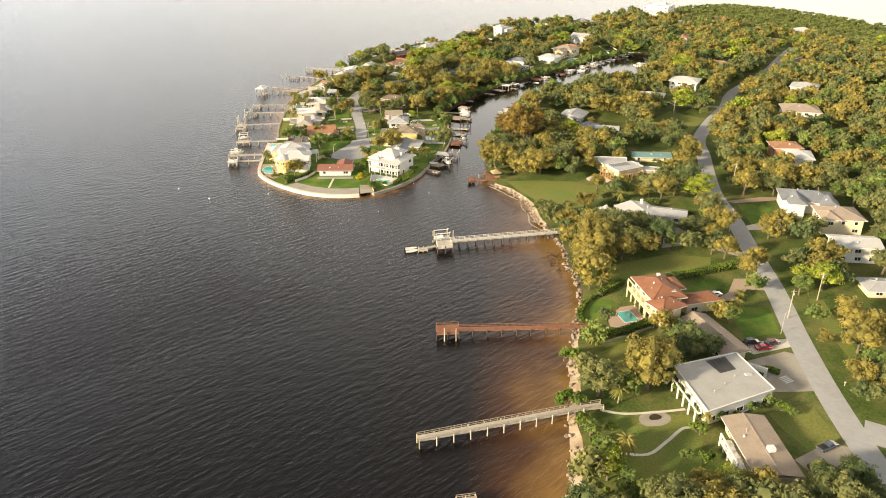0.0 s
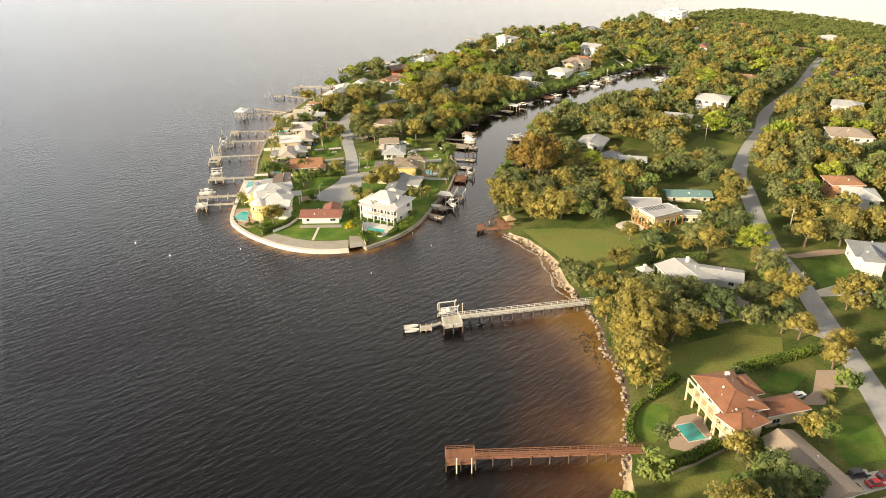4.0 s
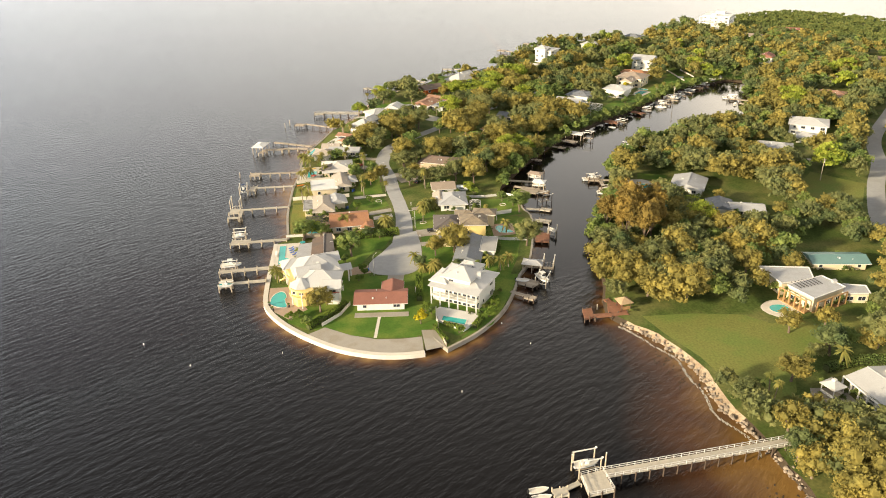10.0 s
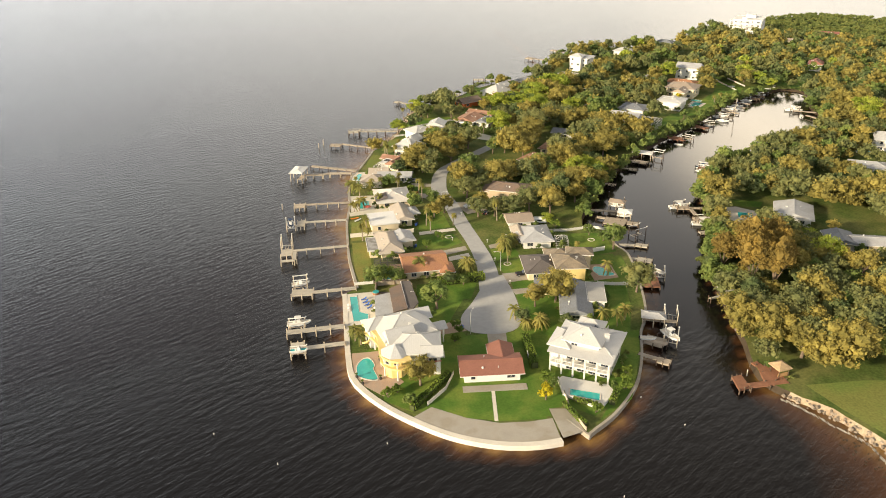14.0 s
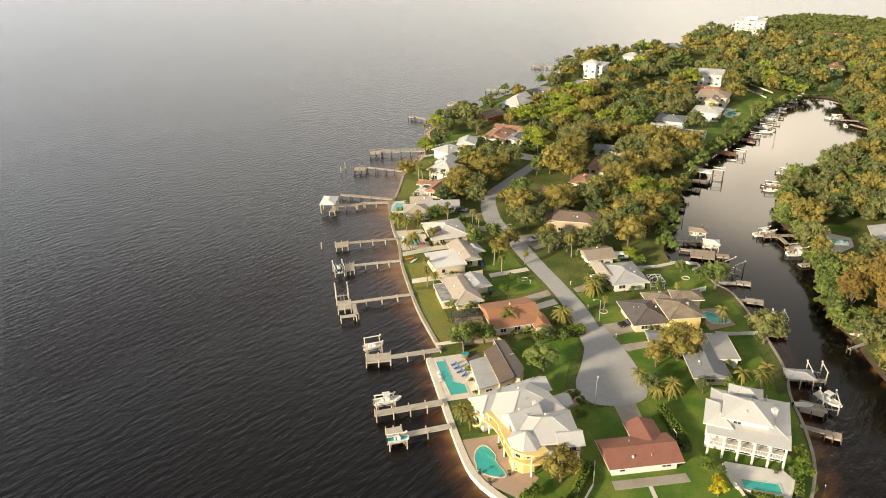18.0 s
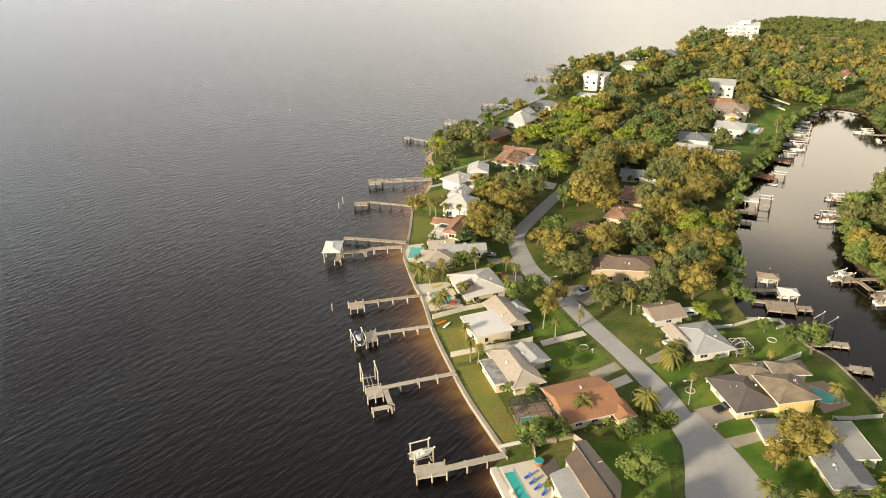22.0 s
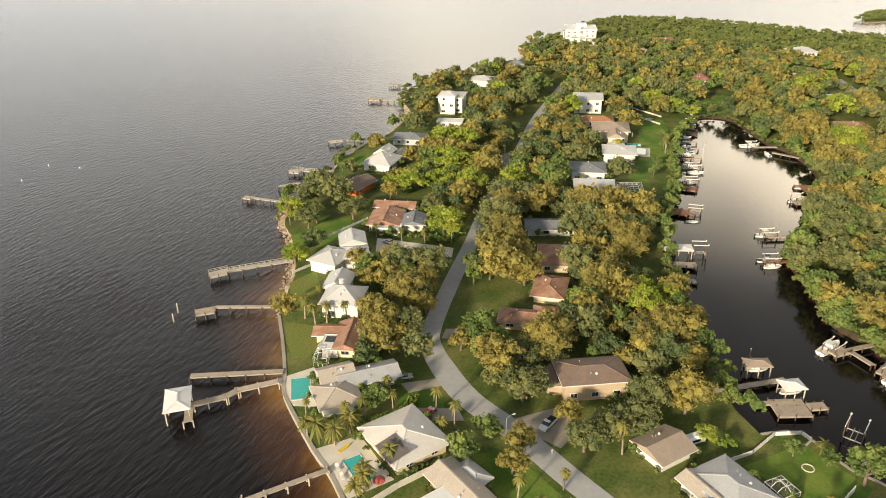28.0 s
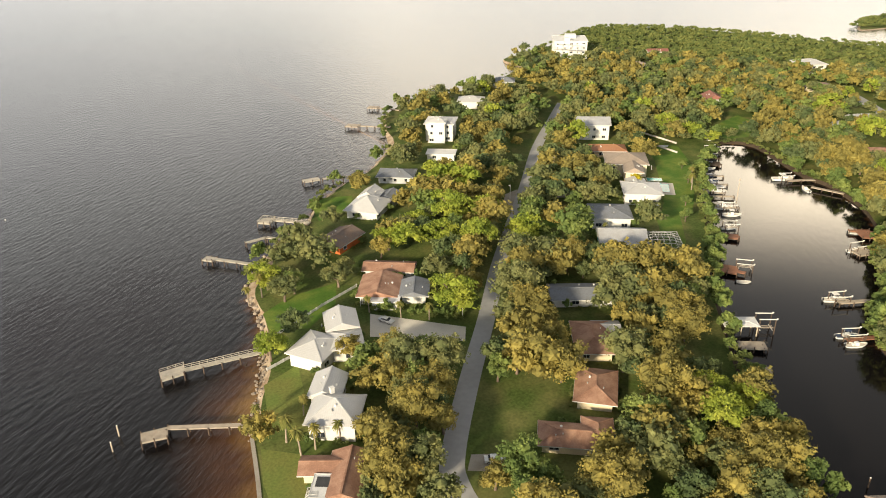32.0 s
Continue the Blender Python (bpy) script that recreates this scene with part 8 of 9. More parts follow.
fence([(-58.6, 424), (-51.5, 424.4), (-39.2, 424.4), (-35, 424.8)], "long white garden wall between two lots", 1.5, PALECON, 0.35, "garden_wall", "wall")
fence([(-58.5, 444.5), (-48, 446.5), (-33.5, 447.5)], "white garden wall between two lots", 1.5, PALECON, 0.3, "garden_wall", "wall")
fence([(0, 394.6), (4.5, 393.8), (14, 394.8), (21, 396), (30, 397.6)], "white panel fence beside the driveway", 1.5)
fence([(14.4, 416.6), (22, 415.6), (31, 417)], "white picket fence along the back lawn", 1.0)
fence([(31, 417), (36.4, 414.2), (36.2, 411.5), (33, 411)], "white deck railing above the canal", 1.0)
fence([(19.6, 373.6), (24, 372.2), (31, 371)], "white fence by the canal", 1.1)
fence([(-7.0, 319), (-7.4, 312), (-5.9, 304.6)], "grey timber railing beside the boat ramp", 1.0, DECKWOOD)
fence([(-41.5, 319.8), (-36.2, 325.5), (-33.4, 331.6)], "low pale fence beside the mansion garden", 1.1, PALECON)
fence([(-58, 386), (-52, 386.2)], "short white fence behind the seawall", 1.0)
fence([(-51.5, 381), (-50.6, 384.4), (-41, 384.6), (-39.6, 381)], "brown timber garden fence", 1.6, DECKWOOD)
fence([(-26, 563), (-8, 571), (6, 576)], "thin white wire fence on the lawn", 0.9, WHITE, 0.04)
fence([(-33.5, 549), (-21, 552.4)], "thin white wire fence on the lawn", 0.9, WHITE, 0.04)
fence([(82, 602), (86, 608.5), (92, 613.5)], "white ranch rail beside the drive", 1.0)
fence([(187.9, 638.7), (187.1, 606)], "low white garden wall beside the canal lots", 0.8, PALECON, 0.3, "garden_wall", "wall")
fence([(197.7, 639.3), (197.7, 615.6)], "low white garden wall beside the canal lots", 0.8, PALECON, 0.3, "garden_wall", "wall")
fence([(60.5, 177), (69, 180), (77.5, 184)], "low concrete garden wall under a hedge", 0.7, CONCRETE, 0.3, "garden_wall", "wall")


def hedge(pts, w, h, label, leaf=None, seed=1):
    """A clipped hedge: an inner mass coloured dark for shade and many small leaves over its sides and top."""
    r = random.Random(seed)
    t = thing("hedge", label, "hedge", "hedges")
    core, vs, fs = bm_new(), [], []
    line = spline(pts, 1.0)
    for a, b in zip(line, line[1:]):
        bar(core, (a[0], a[1], GROUND + h * 0.45), (b[0], b[1], GROUND + h * 0.45), w * 0.8, h * 0.88)
        d = (b - a)[:2]
        n = np.array((-d[1], d[0])) / max(np.hypot(*d), 1e-6)
        for _ in range(int(34 * np.hypot(*d) * (w + h) / 2.4)):
            u, v, q = r.random(), r.uniform(-1, 1), r.random()
            if r.random() < 0.5:
                x, z = v * w / 2, h * r.uniform(0.92, 1.08)
            else:
                x, z = math.copysign(w / 2 * r.uniform(0.9, 1.08), v), h * q
            p = Vector((a[0] + d[0] * u + n[0] * x, a[1] + d[1] * u + n[1] * x, GROUND + z))
            e = Vector((r.uniform(-1, 1), r.uniform(-1, 1), r.uniform(-1, 1))).normalized() * 0.26
            f = e.cross(Vector((r.uniform(-1, 1), r.uniform(-1, 1), r.uniform(-1, 1)))).normalized() * 0.2
            o = len(vs)
            vs += [tuple(p + e), tuple(p + f), tuple(p - e), tuple(p - f)]
            fs.append([o, o + 1, o + 2, o + 3])
    part("inner_mass", core, CORE, t)
    ob = new("foliage", to_mesh("foliage", vs, fs, [0] * len(fs), [leaf or LEAF_HEDGE]))
    ob.parent = t
    KEEP.append(strip([tuple(p) for p in pts], w + 1))
    return t


hedge([(93, 213.4), (106, 216.6), (120, 220.6)], 2.4, 2.2, "long clipped green hedge beside the lawn")
hedge([(61, 178.8), (69, 181.6), (77, 185.6)], 2.6, 2.0, "thick green hedge above a garden wall")
hedge([(67, 204.6), (72, 208.4), (77.4, 212.4)], 2.0, 1.8, "green hedge beside the villa lawn")
hedge([(57.4, 188), (57.8, 193), (61, 199.6), (65.8, 204)], 1.4, 1.0, "low hedge round the oval lawn")
hedge([(-10.8, 346.2), (-11.2, 338), (-11.6, 331)], 2.2, 1.9, "long rounded lime-green hedge", LEAF_HEDGE)
hedge([(-45.6, 318.4), (-40.4, 324.4), (-34.6, 331.6)], 1.6, 1.6, "clipped green hedge beside the mansion lawn")
hedge([(3.2, 312.8), (6.4, 317.4)], 1.6, 1.5, "clipped lime-green hedge at the pool end")
hedge([(-5.6, 316.2), (-0.4, 312.9)], 1.2, 1.0, "low green hedge below the lap pool")
hedge([(-8.4, 315), (-6.6, 309), (-5.2, 306)], 1.0, 1.2, "narrow green hedge beside the ramp")
hedge([(-31, 382), (-24, 382.6), (-15.6, 383.4)], 3.0, 2.2, "wide dark green garden hedge")
hedge([(-31, 470.5), (-36, 466.6), (-46, 467.4)], 2.2, 1.8, "green hedge between two houses")
hedge([(92, 279.5), (102, 281.5), (114, 281)], 2.4, 2.0, "dark green hedge behind the white house", LEAF_GREEN)
hedge([(97, 156.6), (101, 160), (104, 158)], 1.8, 1.2, "rounded hedge on the forecourt")


# ---- garden and waterside things ----
def lounge(x, y, deg, cloth):
    t = thing("sun_lounger", "low white sun lounger on a pool deck", "sun lounger", "sun loungers", m=pose(x, y, GROUND + 0.1, 0, 0, deg))
    part("bed", box(bm_new(), -0.9, -0.32, 0.28, 0.5, 0.32, 0.38, 0.02), cloth, t)
    bm = bm_new()
    bar(bm, (0.45, 0, 0.34), (1.0, 0, 0.8), 0.64, 0.08)
    part("backrest", bm, cloth, t)
    for sx in (-0.8, 0.4):
        for sy in (-0.28, 0.28):
            part("leg", box(bm_new(), sx - 0.03, sy - 0.03, 0, sx + 0.03, sy + 0.03, 0.29), WHITE, t)


def parasol(x, y, cloth, label):
    t = thing("parasol", label, "parasol", "parasols", m=pose(x, y, GROUND + 0.05))
    part("pole", tube(bm_new(), [(0, 0, 0), (0, 0, 2.5)], 0.03, 6), METAL, t)
    bm = bm_new()
    ring = [bm.verts.new((1.4 * math.cos(a), 1.4 * math.sin(a), 2.05)) for a in (2 * math.pi * k / 8 for k in range(8))]
    low = [bm.verts.new((1.4 * math.cos(a), 1.4 * math.sin(a), 1.95)) for a in (2 * math.pi * k / 8 for k in range(8))]
    tip = bm.verts.new((0, 0, 2.6))
    for k in range(8):
        bm.faces.new((ring[k], ring[(k + 1) % 8], tip)), bm.faces.new((low[k], low[(k + 1) % 8], ring[(k + 1) % 8], ring[k]))
    part("canopy", bm, cloth, t)


def kayak(x, y, deg, paint, label):
    t = thing("kayak", label, "kayak", "kayaks", m=pose(x, y, GROUND + 0.02, 0, 0, deg))
    h_, d_, g_ = hull_mesh(3.4, 0.8, 0.34)
    g_.free()
    part("hull", h_, paint, t)
    part("deck", d_, paint, t)


def planter(x, y):
    t = thing("planter", "dark urn with a small clipped shrub", "planter", "planters", m=pose(x, y, GROUND + 0.05))
    part("pot", tube(bm_new(), [(0, 0, 0), (0, 0, 0.35), (0, 0, 0.6)], [0.28, 0.4, 0.34], 10), DARKTRIM, t)
    share("shrub", PROTO["bush"][1], t, Matrix.LocRotScale((0, 0, 0.45), None, (0.32, 0.32, 0.5)))


for lx_, ly_, ld_ in ((-55.4, 375.6, 25), (-55.0, 373.8, 30), (-54.6, 372, 30), (-53.8, 370.2, 40), (-52.8, 368.6, 45), (-60.3, 371.6, 90), (-60.2, 369.8, 90), (-49.6, 487.5, 60), (-56.4, 458, 80), (-56.6, 455, 85), (75, 187.6, 20)):
    lounge(lx_, ly_, ld_, PLASTIC_BLUE if -56 < lx_ < -53.5 and ly_ > 369 else WHITE)
for px_, py_ in ((-52.2, 341.4), (-51.6, 338.6), (-52.4, 332.6), (-58.6, 334.4), (-57.2, 331.2)):
    planter(px_, py_)
parasol(-51.2, 448.6, BRICKRED, "faded red garden parasol by the wall")
kayak(-56.6, 441.6, 15, PLASTIC_ORANGE, "orange kayak lying on the grass")
kayak(-55.4, 439.8, 40, P_WHITE, "white kayak lying on the grass")
kayak(-52.6, 463.2, 20, PLASTIC_YELLOW, "yellow kayak on a pale patio")
for bx_, by_, bd_, paint_ in ((-33.6, 430.4, 10, PLASTIC_BLUE), (-33.0, 431.2, 20, NAVY), (-35.4, 411.6, 5, PLASTIC_BLUE), (-36.0, 410.8, 15, NAVY), (-27.6, 354.0, 40, PLASTIC_BLUE), (2.4, 392.0, 0, NAVY)):
    t = thing("wheeled_bin", "dark blue wheeled refuse bin beside a house", "refuse bin", "refuse bins", m=pose(bx_, by_, GROUND + 0.04, 0, 0, bd_))
    bm = bm_new()
    lo = [bm.verts.new((x, y, 0.05)) for x, y in ((-0.25, -0.28), (0.25, -0.28), (0.25, 0.28), (-0.25, 0.28))]
    hi = [bm.verts.new((x, y, 1.0)) for x, y in ((-0.32, -0.36), (0.32, -0.36), (0.32, 0.36), (-0.32, 0.36))]
    bm.faces.new(lo[::-1]), bm.faces.new(hi)
    for k in range(4):
        bm.faces.new((lo[k], lo[(k + 1) % 4], hi[(k + 1) % 4], hi[k]))
    part("body", bm, paint_, t)
    part("lid", box(bm_new(), -0.35, -0.4, 1.0, 0.35, 0.4, 1.08, 0.03), paint_, t)
    for sy in (-0.3, 0.3):
        part("wheel", tube(bm_new(), [(-0.26, sy - 0.04, 0.12), (-0.26, sy + 0.04, 0.12)], 0.12, 10), BLACK, t)
tiki = thing("tiki_hut", "small thatched hut on the red dock", "hut", m=pose(50.2, 318.6, 1.25, 0, 0, 10))
bm = roof_mesh(bm_new(), 3.4, 3.4, 2.3, 1.3, "hip", 0.4, 0.25)
bmesh.ops.recalc_face_normals(bm, faces=bm.faces[:])
part("roof", bm, THATCH, tiki)
part("bar_counter", box(bm_new(), -1.4, -1.4, 0, 1.4, -1.1, 1.05), TIMBER, tiki)
for sx in (-1, 1):
    for sy in (-1, 1):
        part("post", tube(bm_new(), [(sx * 1.5, sy * 1.5, 0), (sx * 1.5, sy * 1.5, 2.4)], 0.09, 7), PILE, tiki)
FOOT.append(rect(50.2, 318.6, 5, 5, 10))
hut = thing("boat_shed", "small shed with a tan hip roof over the canal", "shed", m=pose(58.6, 364.4, 0, 0, 0, 12))
bm = roof_mesh(bm_new(), 3.6, 4.6, 3.4, 1.0, "hip", 0.3, 0.15)
bmesh.ops.recalc_face_normals(bm, faces=bm.faces[:])
part("roof", bm, R_TAN, hut)
part("wall", box(bm_new(), -1.7, -2.2, 0.8, 1.7, 2.2, 3.42), WHITE, hut)
part("door", box(bm_new(), -1.75, -0.5, 0.9, -1.68, 0.5, 2.9), DOORWOOD, hut)
low = thing("house", "low house with joined grey, brown and black flat roofs", "house", "houses")
poly_block(low, [(-51.8, 371.8), (-47.3, 373.0), (-47.0, 361.2), (-52.2, 360.0)], 2.9, CREAM, R_LGREY, rim=False)
poly_block(low, [(-47.2, 374.6), (-43.5, 377.2), (-42.8, 362.2), (-46.9, 360.4)], 3.5, CREAM, R_BROWN, rim=False)
poly_block(low, [(-43.4, 379.5), (-40.4, 379.2), (-39.2, 365.6), (-41.2, 362.0), (-42.7, 362.6)], 3.2, CREAM, R_DBROWN, rim=False)
part("roof_gutter", bar(bm_new(), (-43.4, 379.3, GROUND + 3.75), (-42.7, 362.6, GROUND + 3.75), 0.22, 0.1), WHITE, low)
part("roof_gutter", bar(bm_new(), (-41.0, 372.2, GROUND + 3.52), (-39.8, 372.4, GROUND + 3.52), 0.22, 0.1), WHITE, low)
spa = thing("spa_tub", "round spa tub with a teal cover", "spa", m=pose(-51.4, 379.0, GROUND + 0.08))
part("tub", tube(bm_new(), [(0, 0, 0), (0, 0, 0.75)], 1.1, 16), REDWOOD, spa)
part("cover", tube(bm_new(), [(0, 0, 0.76), (0, 0, 0.9)], [1.08, 0.98], 16), TEALC, spa)
for rx_, ry_ in ((28.2, 406.6), (-5.8, 392.8), (-22.6, 418.2)):
    t = thing("tree_ring", "pale ring of edging stones on the lawn", "garden edging", m=pose(rx_, ry_, GROUND))
    part("edging", tube(bm_new(), [(1.2 * math.cos(a), 1.2 * math.sin(a), 0.06) for a in np.linspace(0, 6.2832, 25)], 0.14, 6), PALECON, t)
for gx_, gy_, gd_ in ((104.6, 155.4, 20),):
    t = thing("striped_panel", "white slatted panel lying by a hedge", "panel", m=pose(gx_, gy_, GROUND + 0.05, 0, 0, gd_))
    for k in range(5):
        part("slat", box(bm_new(), -1.4, -1.3 + 0.6 * k, 0, 1.4, -1.0 + 0.6 * k, 0.1), WHITE, t)


# ---- single trees and palms that stand out ----
for key, x, y, s in (("green", -51, 383, .95), ("lime", -48.4, 385.6, .62), ("green", -45, 384.4, .7), ("green", -33.4, 366.6, 1.05), ("gold", -42.4, 328.4, .85), ("small", -46, 320.4, .9), ("bush", -51, 324.6, 1.3), ("bush", -48.6, 326.2, 1.2),
                     ("oak_c", 3.2, 364.4, 1.05), ("gold", -3.6, 363, .75), ("oak_a", 30, 366.6, .95), ("green", 33.4, 397.6, .95), ("green", 32.2, 405, .5), ("small", 28.6, 410.6, 1.1),
                     ("bush", 18.6, 419.6, 1.5), ("lime", 16.5, 423.6, .45), ("gold", -21, 441.4, .75), ("oak_b", -8.4, 435, .9), ("oak_b", -2, 434.6, .95), ("oak_a", 4.4, 433.4, .9), ("oak_a", 12.4, 436.6, 1.0), ("oak_c", 19.8, 432.6, .95),
                     ("gold", -6, 443.8, .7), ("dark", -27.6, 381.6, .5), ("small", -23, 380.6, .9), ("small", -35.4, 361.6, .8), ("bush", -29.8, 354.6, 1.3), ("bush", -28.8, 352, 1.1), ("bush", -30.8, 347.4, 1.2),
                     ("bloom", -12.2, 317.4, .85), ("small", -10.4, 320.6, .5), ("bush", -10.2, 324.4, 1.2), ("bush", -9.8, 327, 1.2), ("small", -8.6, 322.6, .6), ("dark", -9.6, 354, .55), ("dark", 2.4, 349.6, .45),
                     ("bush", 8.4, 318.6, 1.4), ("bush", 10, 321.4, 1.4), ("bush", 11.8, 324.6, 1.3), ("bush", -1.6, 310.6, 1.2), ("bush", -26.5, 418.5, 1.2), ("small", -25, 415.8, .5), ("bush", -31.6, 410.4, 1.5),
                     # mainland
                     ("casuarina", 68.6, 370.4, 1.2), ("casuarina", 75.6, 364.6, 1.12), ("casuarina", 65, 361, 1.1), ("casuarina", 79.6, 374.4, 1.0), ("casuarina", 62, 373.8, .95), ("casuarina", 71, 358.5, 1.0), ("gold", 50.2, 341, 1.15), ("gold", 56.4, 335.6, 1.1),
                     ("gold", 53.6, 329.6, .9), ("gold", 60, 324.6, 1.05), ("oak_c", 71.4, 321.6, 1.15), ("lime", 98, 374.4, 1.0), ("gold", 103.8, 363, 1.05), ("gold", 99, 347.8, 1.1), ("gold", 96.4, 333.6, 1.0), 
                     ("gold", 80.8, 276.4, .9), ("small", 69.4, 272.8, 1.0), ("oak_c", 74.4, 238.6, 1.2), ("oak_a", 81.6, 243.4, 1.2), ("oak_c", 73, 229.6, 1.1), ("oak_a", 80.4, 254, 1.05), ("oak_b", 92, 248.4, 1.15), ("green", 96.4, 253, .9),
                     ("oak_c", 67.6, 222.6, .9), ("gold", 67.8, 232.4, 1.0), ("oak_b", 87.6, 236.6, 1.1), ("dark", 100.5, 240, 1.1), ("oak_a", 112, 288, 1.0), ("gold", 92.4, 298.6, .8), ("gold", 104, 300, .7),
                     ("gold", 79.4, 181.6, .85), ("gold", 70.6, 163.4, 1.0), ("gold", 65.4, 161.6, .8), ("gold", 74, 161.6, .7), ("dark", 83.4, 170.4, 1.0), ("dark", 88.4, 167.8, .8), ("green", 101.4, 184.6, .75),
                     ("green", 47.6, 129.4, .7), ("lime", 46.2, 122.6, .7), ("green", 49, 117, .8), ("green", 46.4, 137.6, .5), ("gold", 65, 115.4, .8), ("lime", 71, 116.2, .7), ("gold", 76.6, 114.4, .9), ("dark", 90, 112.4, .9), ("dark", 97, 113.6, .9),
                     ("bush", 44.8, 141, 1.5), ("bush", 46, 143.4, 1.3), ("bush", 47.4, 134, 1.6), ("bush", 46.2, 126.4, 1.6), ("bush", 44.6, 116.4, 1.7), ("small", 50.6, 122.4, .8), ("bush", 52, 139, 1.2), ("bush", 72.8, 157, 1.3), ("bush", 73.4, 152.6, 1.2), ("small", 76.4, 140.4, .6), ("bush", 96.4, 142.8, 1.5), ("small", 98.4, 140.6, .6), ("bush", 44, 150.4, 1.9), ("bush", 41.8, 149.6, 1.6), ("bush", 46.6, 149.2, 1.7), ("bush", 49.6, 168.4, 2.0), ("bush", 52, 168, 1.6), ("bush", 47.6, 170, 1.6), ("bush", 72.6, 135.6, 1.8), ("small", 66, 127.6, .8), ("bush", 70, 126, 1.5),
                     ("gold", 136.8, 180.4, 1.0), ("gold", 138.6, 172.6, 1.0), ("oak_c", 131, 166, .9), ("gold", 120.6, 212.6, .9), ("gold", 126, 219, .8), ("lime", 131.8, 282.4, 1.1), ("gold", 128.4, 272, .9), ("bloom", 156.5, 350, 1.0), ("oak_b", 114.4, 248, 1.0), ("dark", 121.4, 238.6, .7),
                     # along the lane
                     ("oak_b", -9.6, 456, 1.1), ("gold", -25.6, 437.6, .75), ("oak_a", -6, 526, 1.15), ("oak_a", 1.6, 521.6, 1.1), ("oak_c", -13.4, 508.6, 1.05), ("gold", -9.6, 503, .9), ("oak_b", -21.4, 493, 1.05), ("gold", -24.6, 490.4, .7), ("gold", -14.2, 541.4, .8),
                     ("oak_b", -16, 580, .9), ("lime", -17.4, 590, .95), ("green", -11.6, 583, .8), ("oak_b", 1.4, 579, .9), ("lime", 56, 597, 1.35), ("lime", 66, 591, 1.3), ("lime", 43, 584, 1.15), ("lime", 50.6, 574, 1.2), ("lime", 42, 599, 1.0), ("lime", 27, 593, .9), ("gold", 22, 589, .8),
                     ("lime", 47, 478, .9), ("lime", 41, 469, 1.0), ("lime", 51.5, 470.5, .85), ("gold", 40.6, 458.6, 1.0), ("gold", 33, 443, .9)):
    tree(key, x, y, s)
for key, x, y, s in (("tall", -29, 463.6, .9), ("tall", -28.4, 456.4, .9), ("cabbage", -37.4, 469.4, .8), ("cabbage", -48.6, 471.6, .9), ("coconut", -56.4, 468.6, 1.0), ("coconut", -54, 465.4, .9), ("coconut", -58, 471.6, .8), ("tall", -29.6, 430.2, .85), ("tall", -28.6, 424, .8),
                     ("cabbage", -19.4, 428.4, .75), ("cabbage", -52.4, 430.4, .9), ("cabbage", -54.2, 420.6, 1.0), ("cabbage", -52.6, 419, .9), ("coconut", -46.2, 452.8, .8), ("coconut", -54.6, 449.4, .95), ("coconut", -56.6, 448, .8), ("date", -4.4, 404.4, 1.0), ("date", -1.2, 407.6, .9), ("cabbage", -5.8, 392.8, .7),
                     ("coconut", -3.4, 412.4, .4), ("date", -20.4, 389.4, 1.05), ("coconut", -58.6, 352.4, .8), ("coconut", -57, 350, .7), ("coconut", -11.4, 356.4, .8), ("low", -8.8, 351.8, 1.1), ("date", -5, 351, .85), ("coconut", -36, 391, .001 + 1.0), ("cabbage", 19.4, 396.6, .7), ("coconut", 24.6, 378.6, .8),
                     ("coconut", 13.6, 350.6, .8), ("coconut", 17.2, 348.4, .8), ("coconut", 20.4, 350.8, .8), ("low", 36, 408.4, 1.0), ("tall", -2, 430, .9), ("tall", -16.2, 507, .7), ("tall", -22.4, 513.4, .7), ("cabbage", -29.8, 514, .9), ("cabbage", -40, 520.4, 1.0), ("cabbage", -39, 514.6, 1.0), ("cabbage", -35.6, 514.6, .9),
                     ("cabbage", -55.4, 479.4, .6), ("cabbage", -44.2, 470, .9), ("cabbage", -36.4, 474.2, .9), ("coconut", -49.4, 467.4, .9), ("coconut", -52.8, 452, .8), ("coconut", -31.6, 457, .6), ("cabbage", -42.6, 530.6, .8), ("cabbage", -33, 527, .8), ("cabbage", -28, 558, .7), ("tall", -25.6, 584, .8), ("tall", -20.6, 586.4, .9),
                     ("cabbage", 72.4, 272, .9), ("tall", 71.6, 268.2, .8), ("date", 74.2, 264.4, .95), ("coconut", 97.4, 281, .9), ("tall", 87, 279.6, .9), ("coconut", 56.6, 156, .95), ("coconut", 56.8, 149.4, .9), ("coconut", 51.8, 128.6, 1.0), ("date", 58.8, 178.4, .8), ("coconut", 68.8, 208.6, .8), ("cabbage", 74.4, 136.8, .8),
                     ("coconut", 106, 189.5, .8), ("low", 112.6, 200.4, .9), ("cabbage", 2, 560, .8), ("cabbage", 8, 552, .8), ("cabbage", 14, 546.4, .8), ("low", 24, 560, 1.0), ("cabbage", 35, 556, .9), ("coconut", 40, 566, .9), ("coconut", 100, 400, .9), ("cabbage", 106, 690, .8), ("cabbage", 113, 705, .9), ("tall", 120, 714, .9), ("cabbage", 96, 560, .7)):
    palm(key, x, y, s)

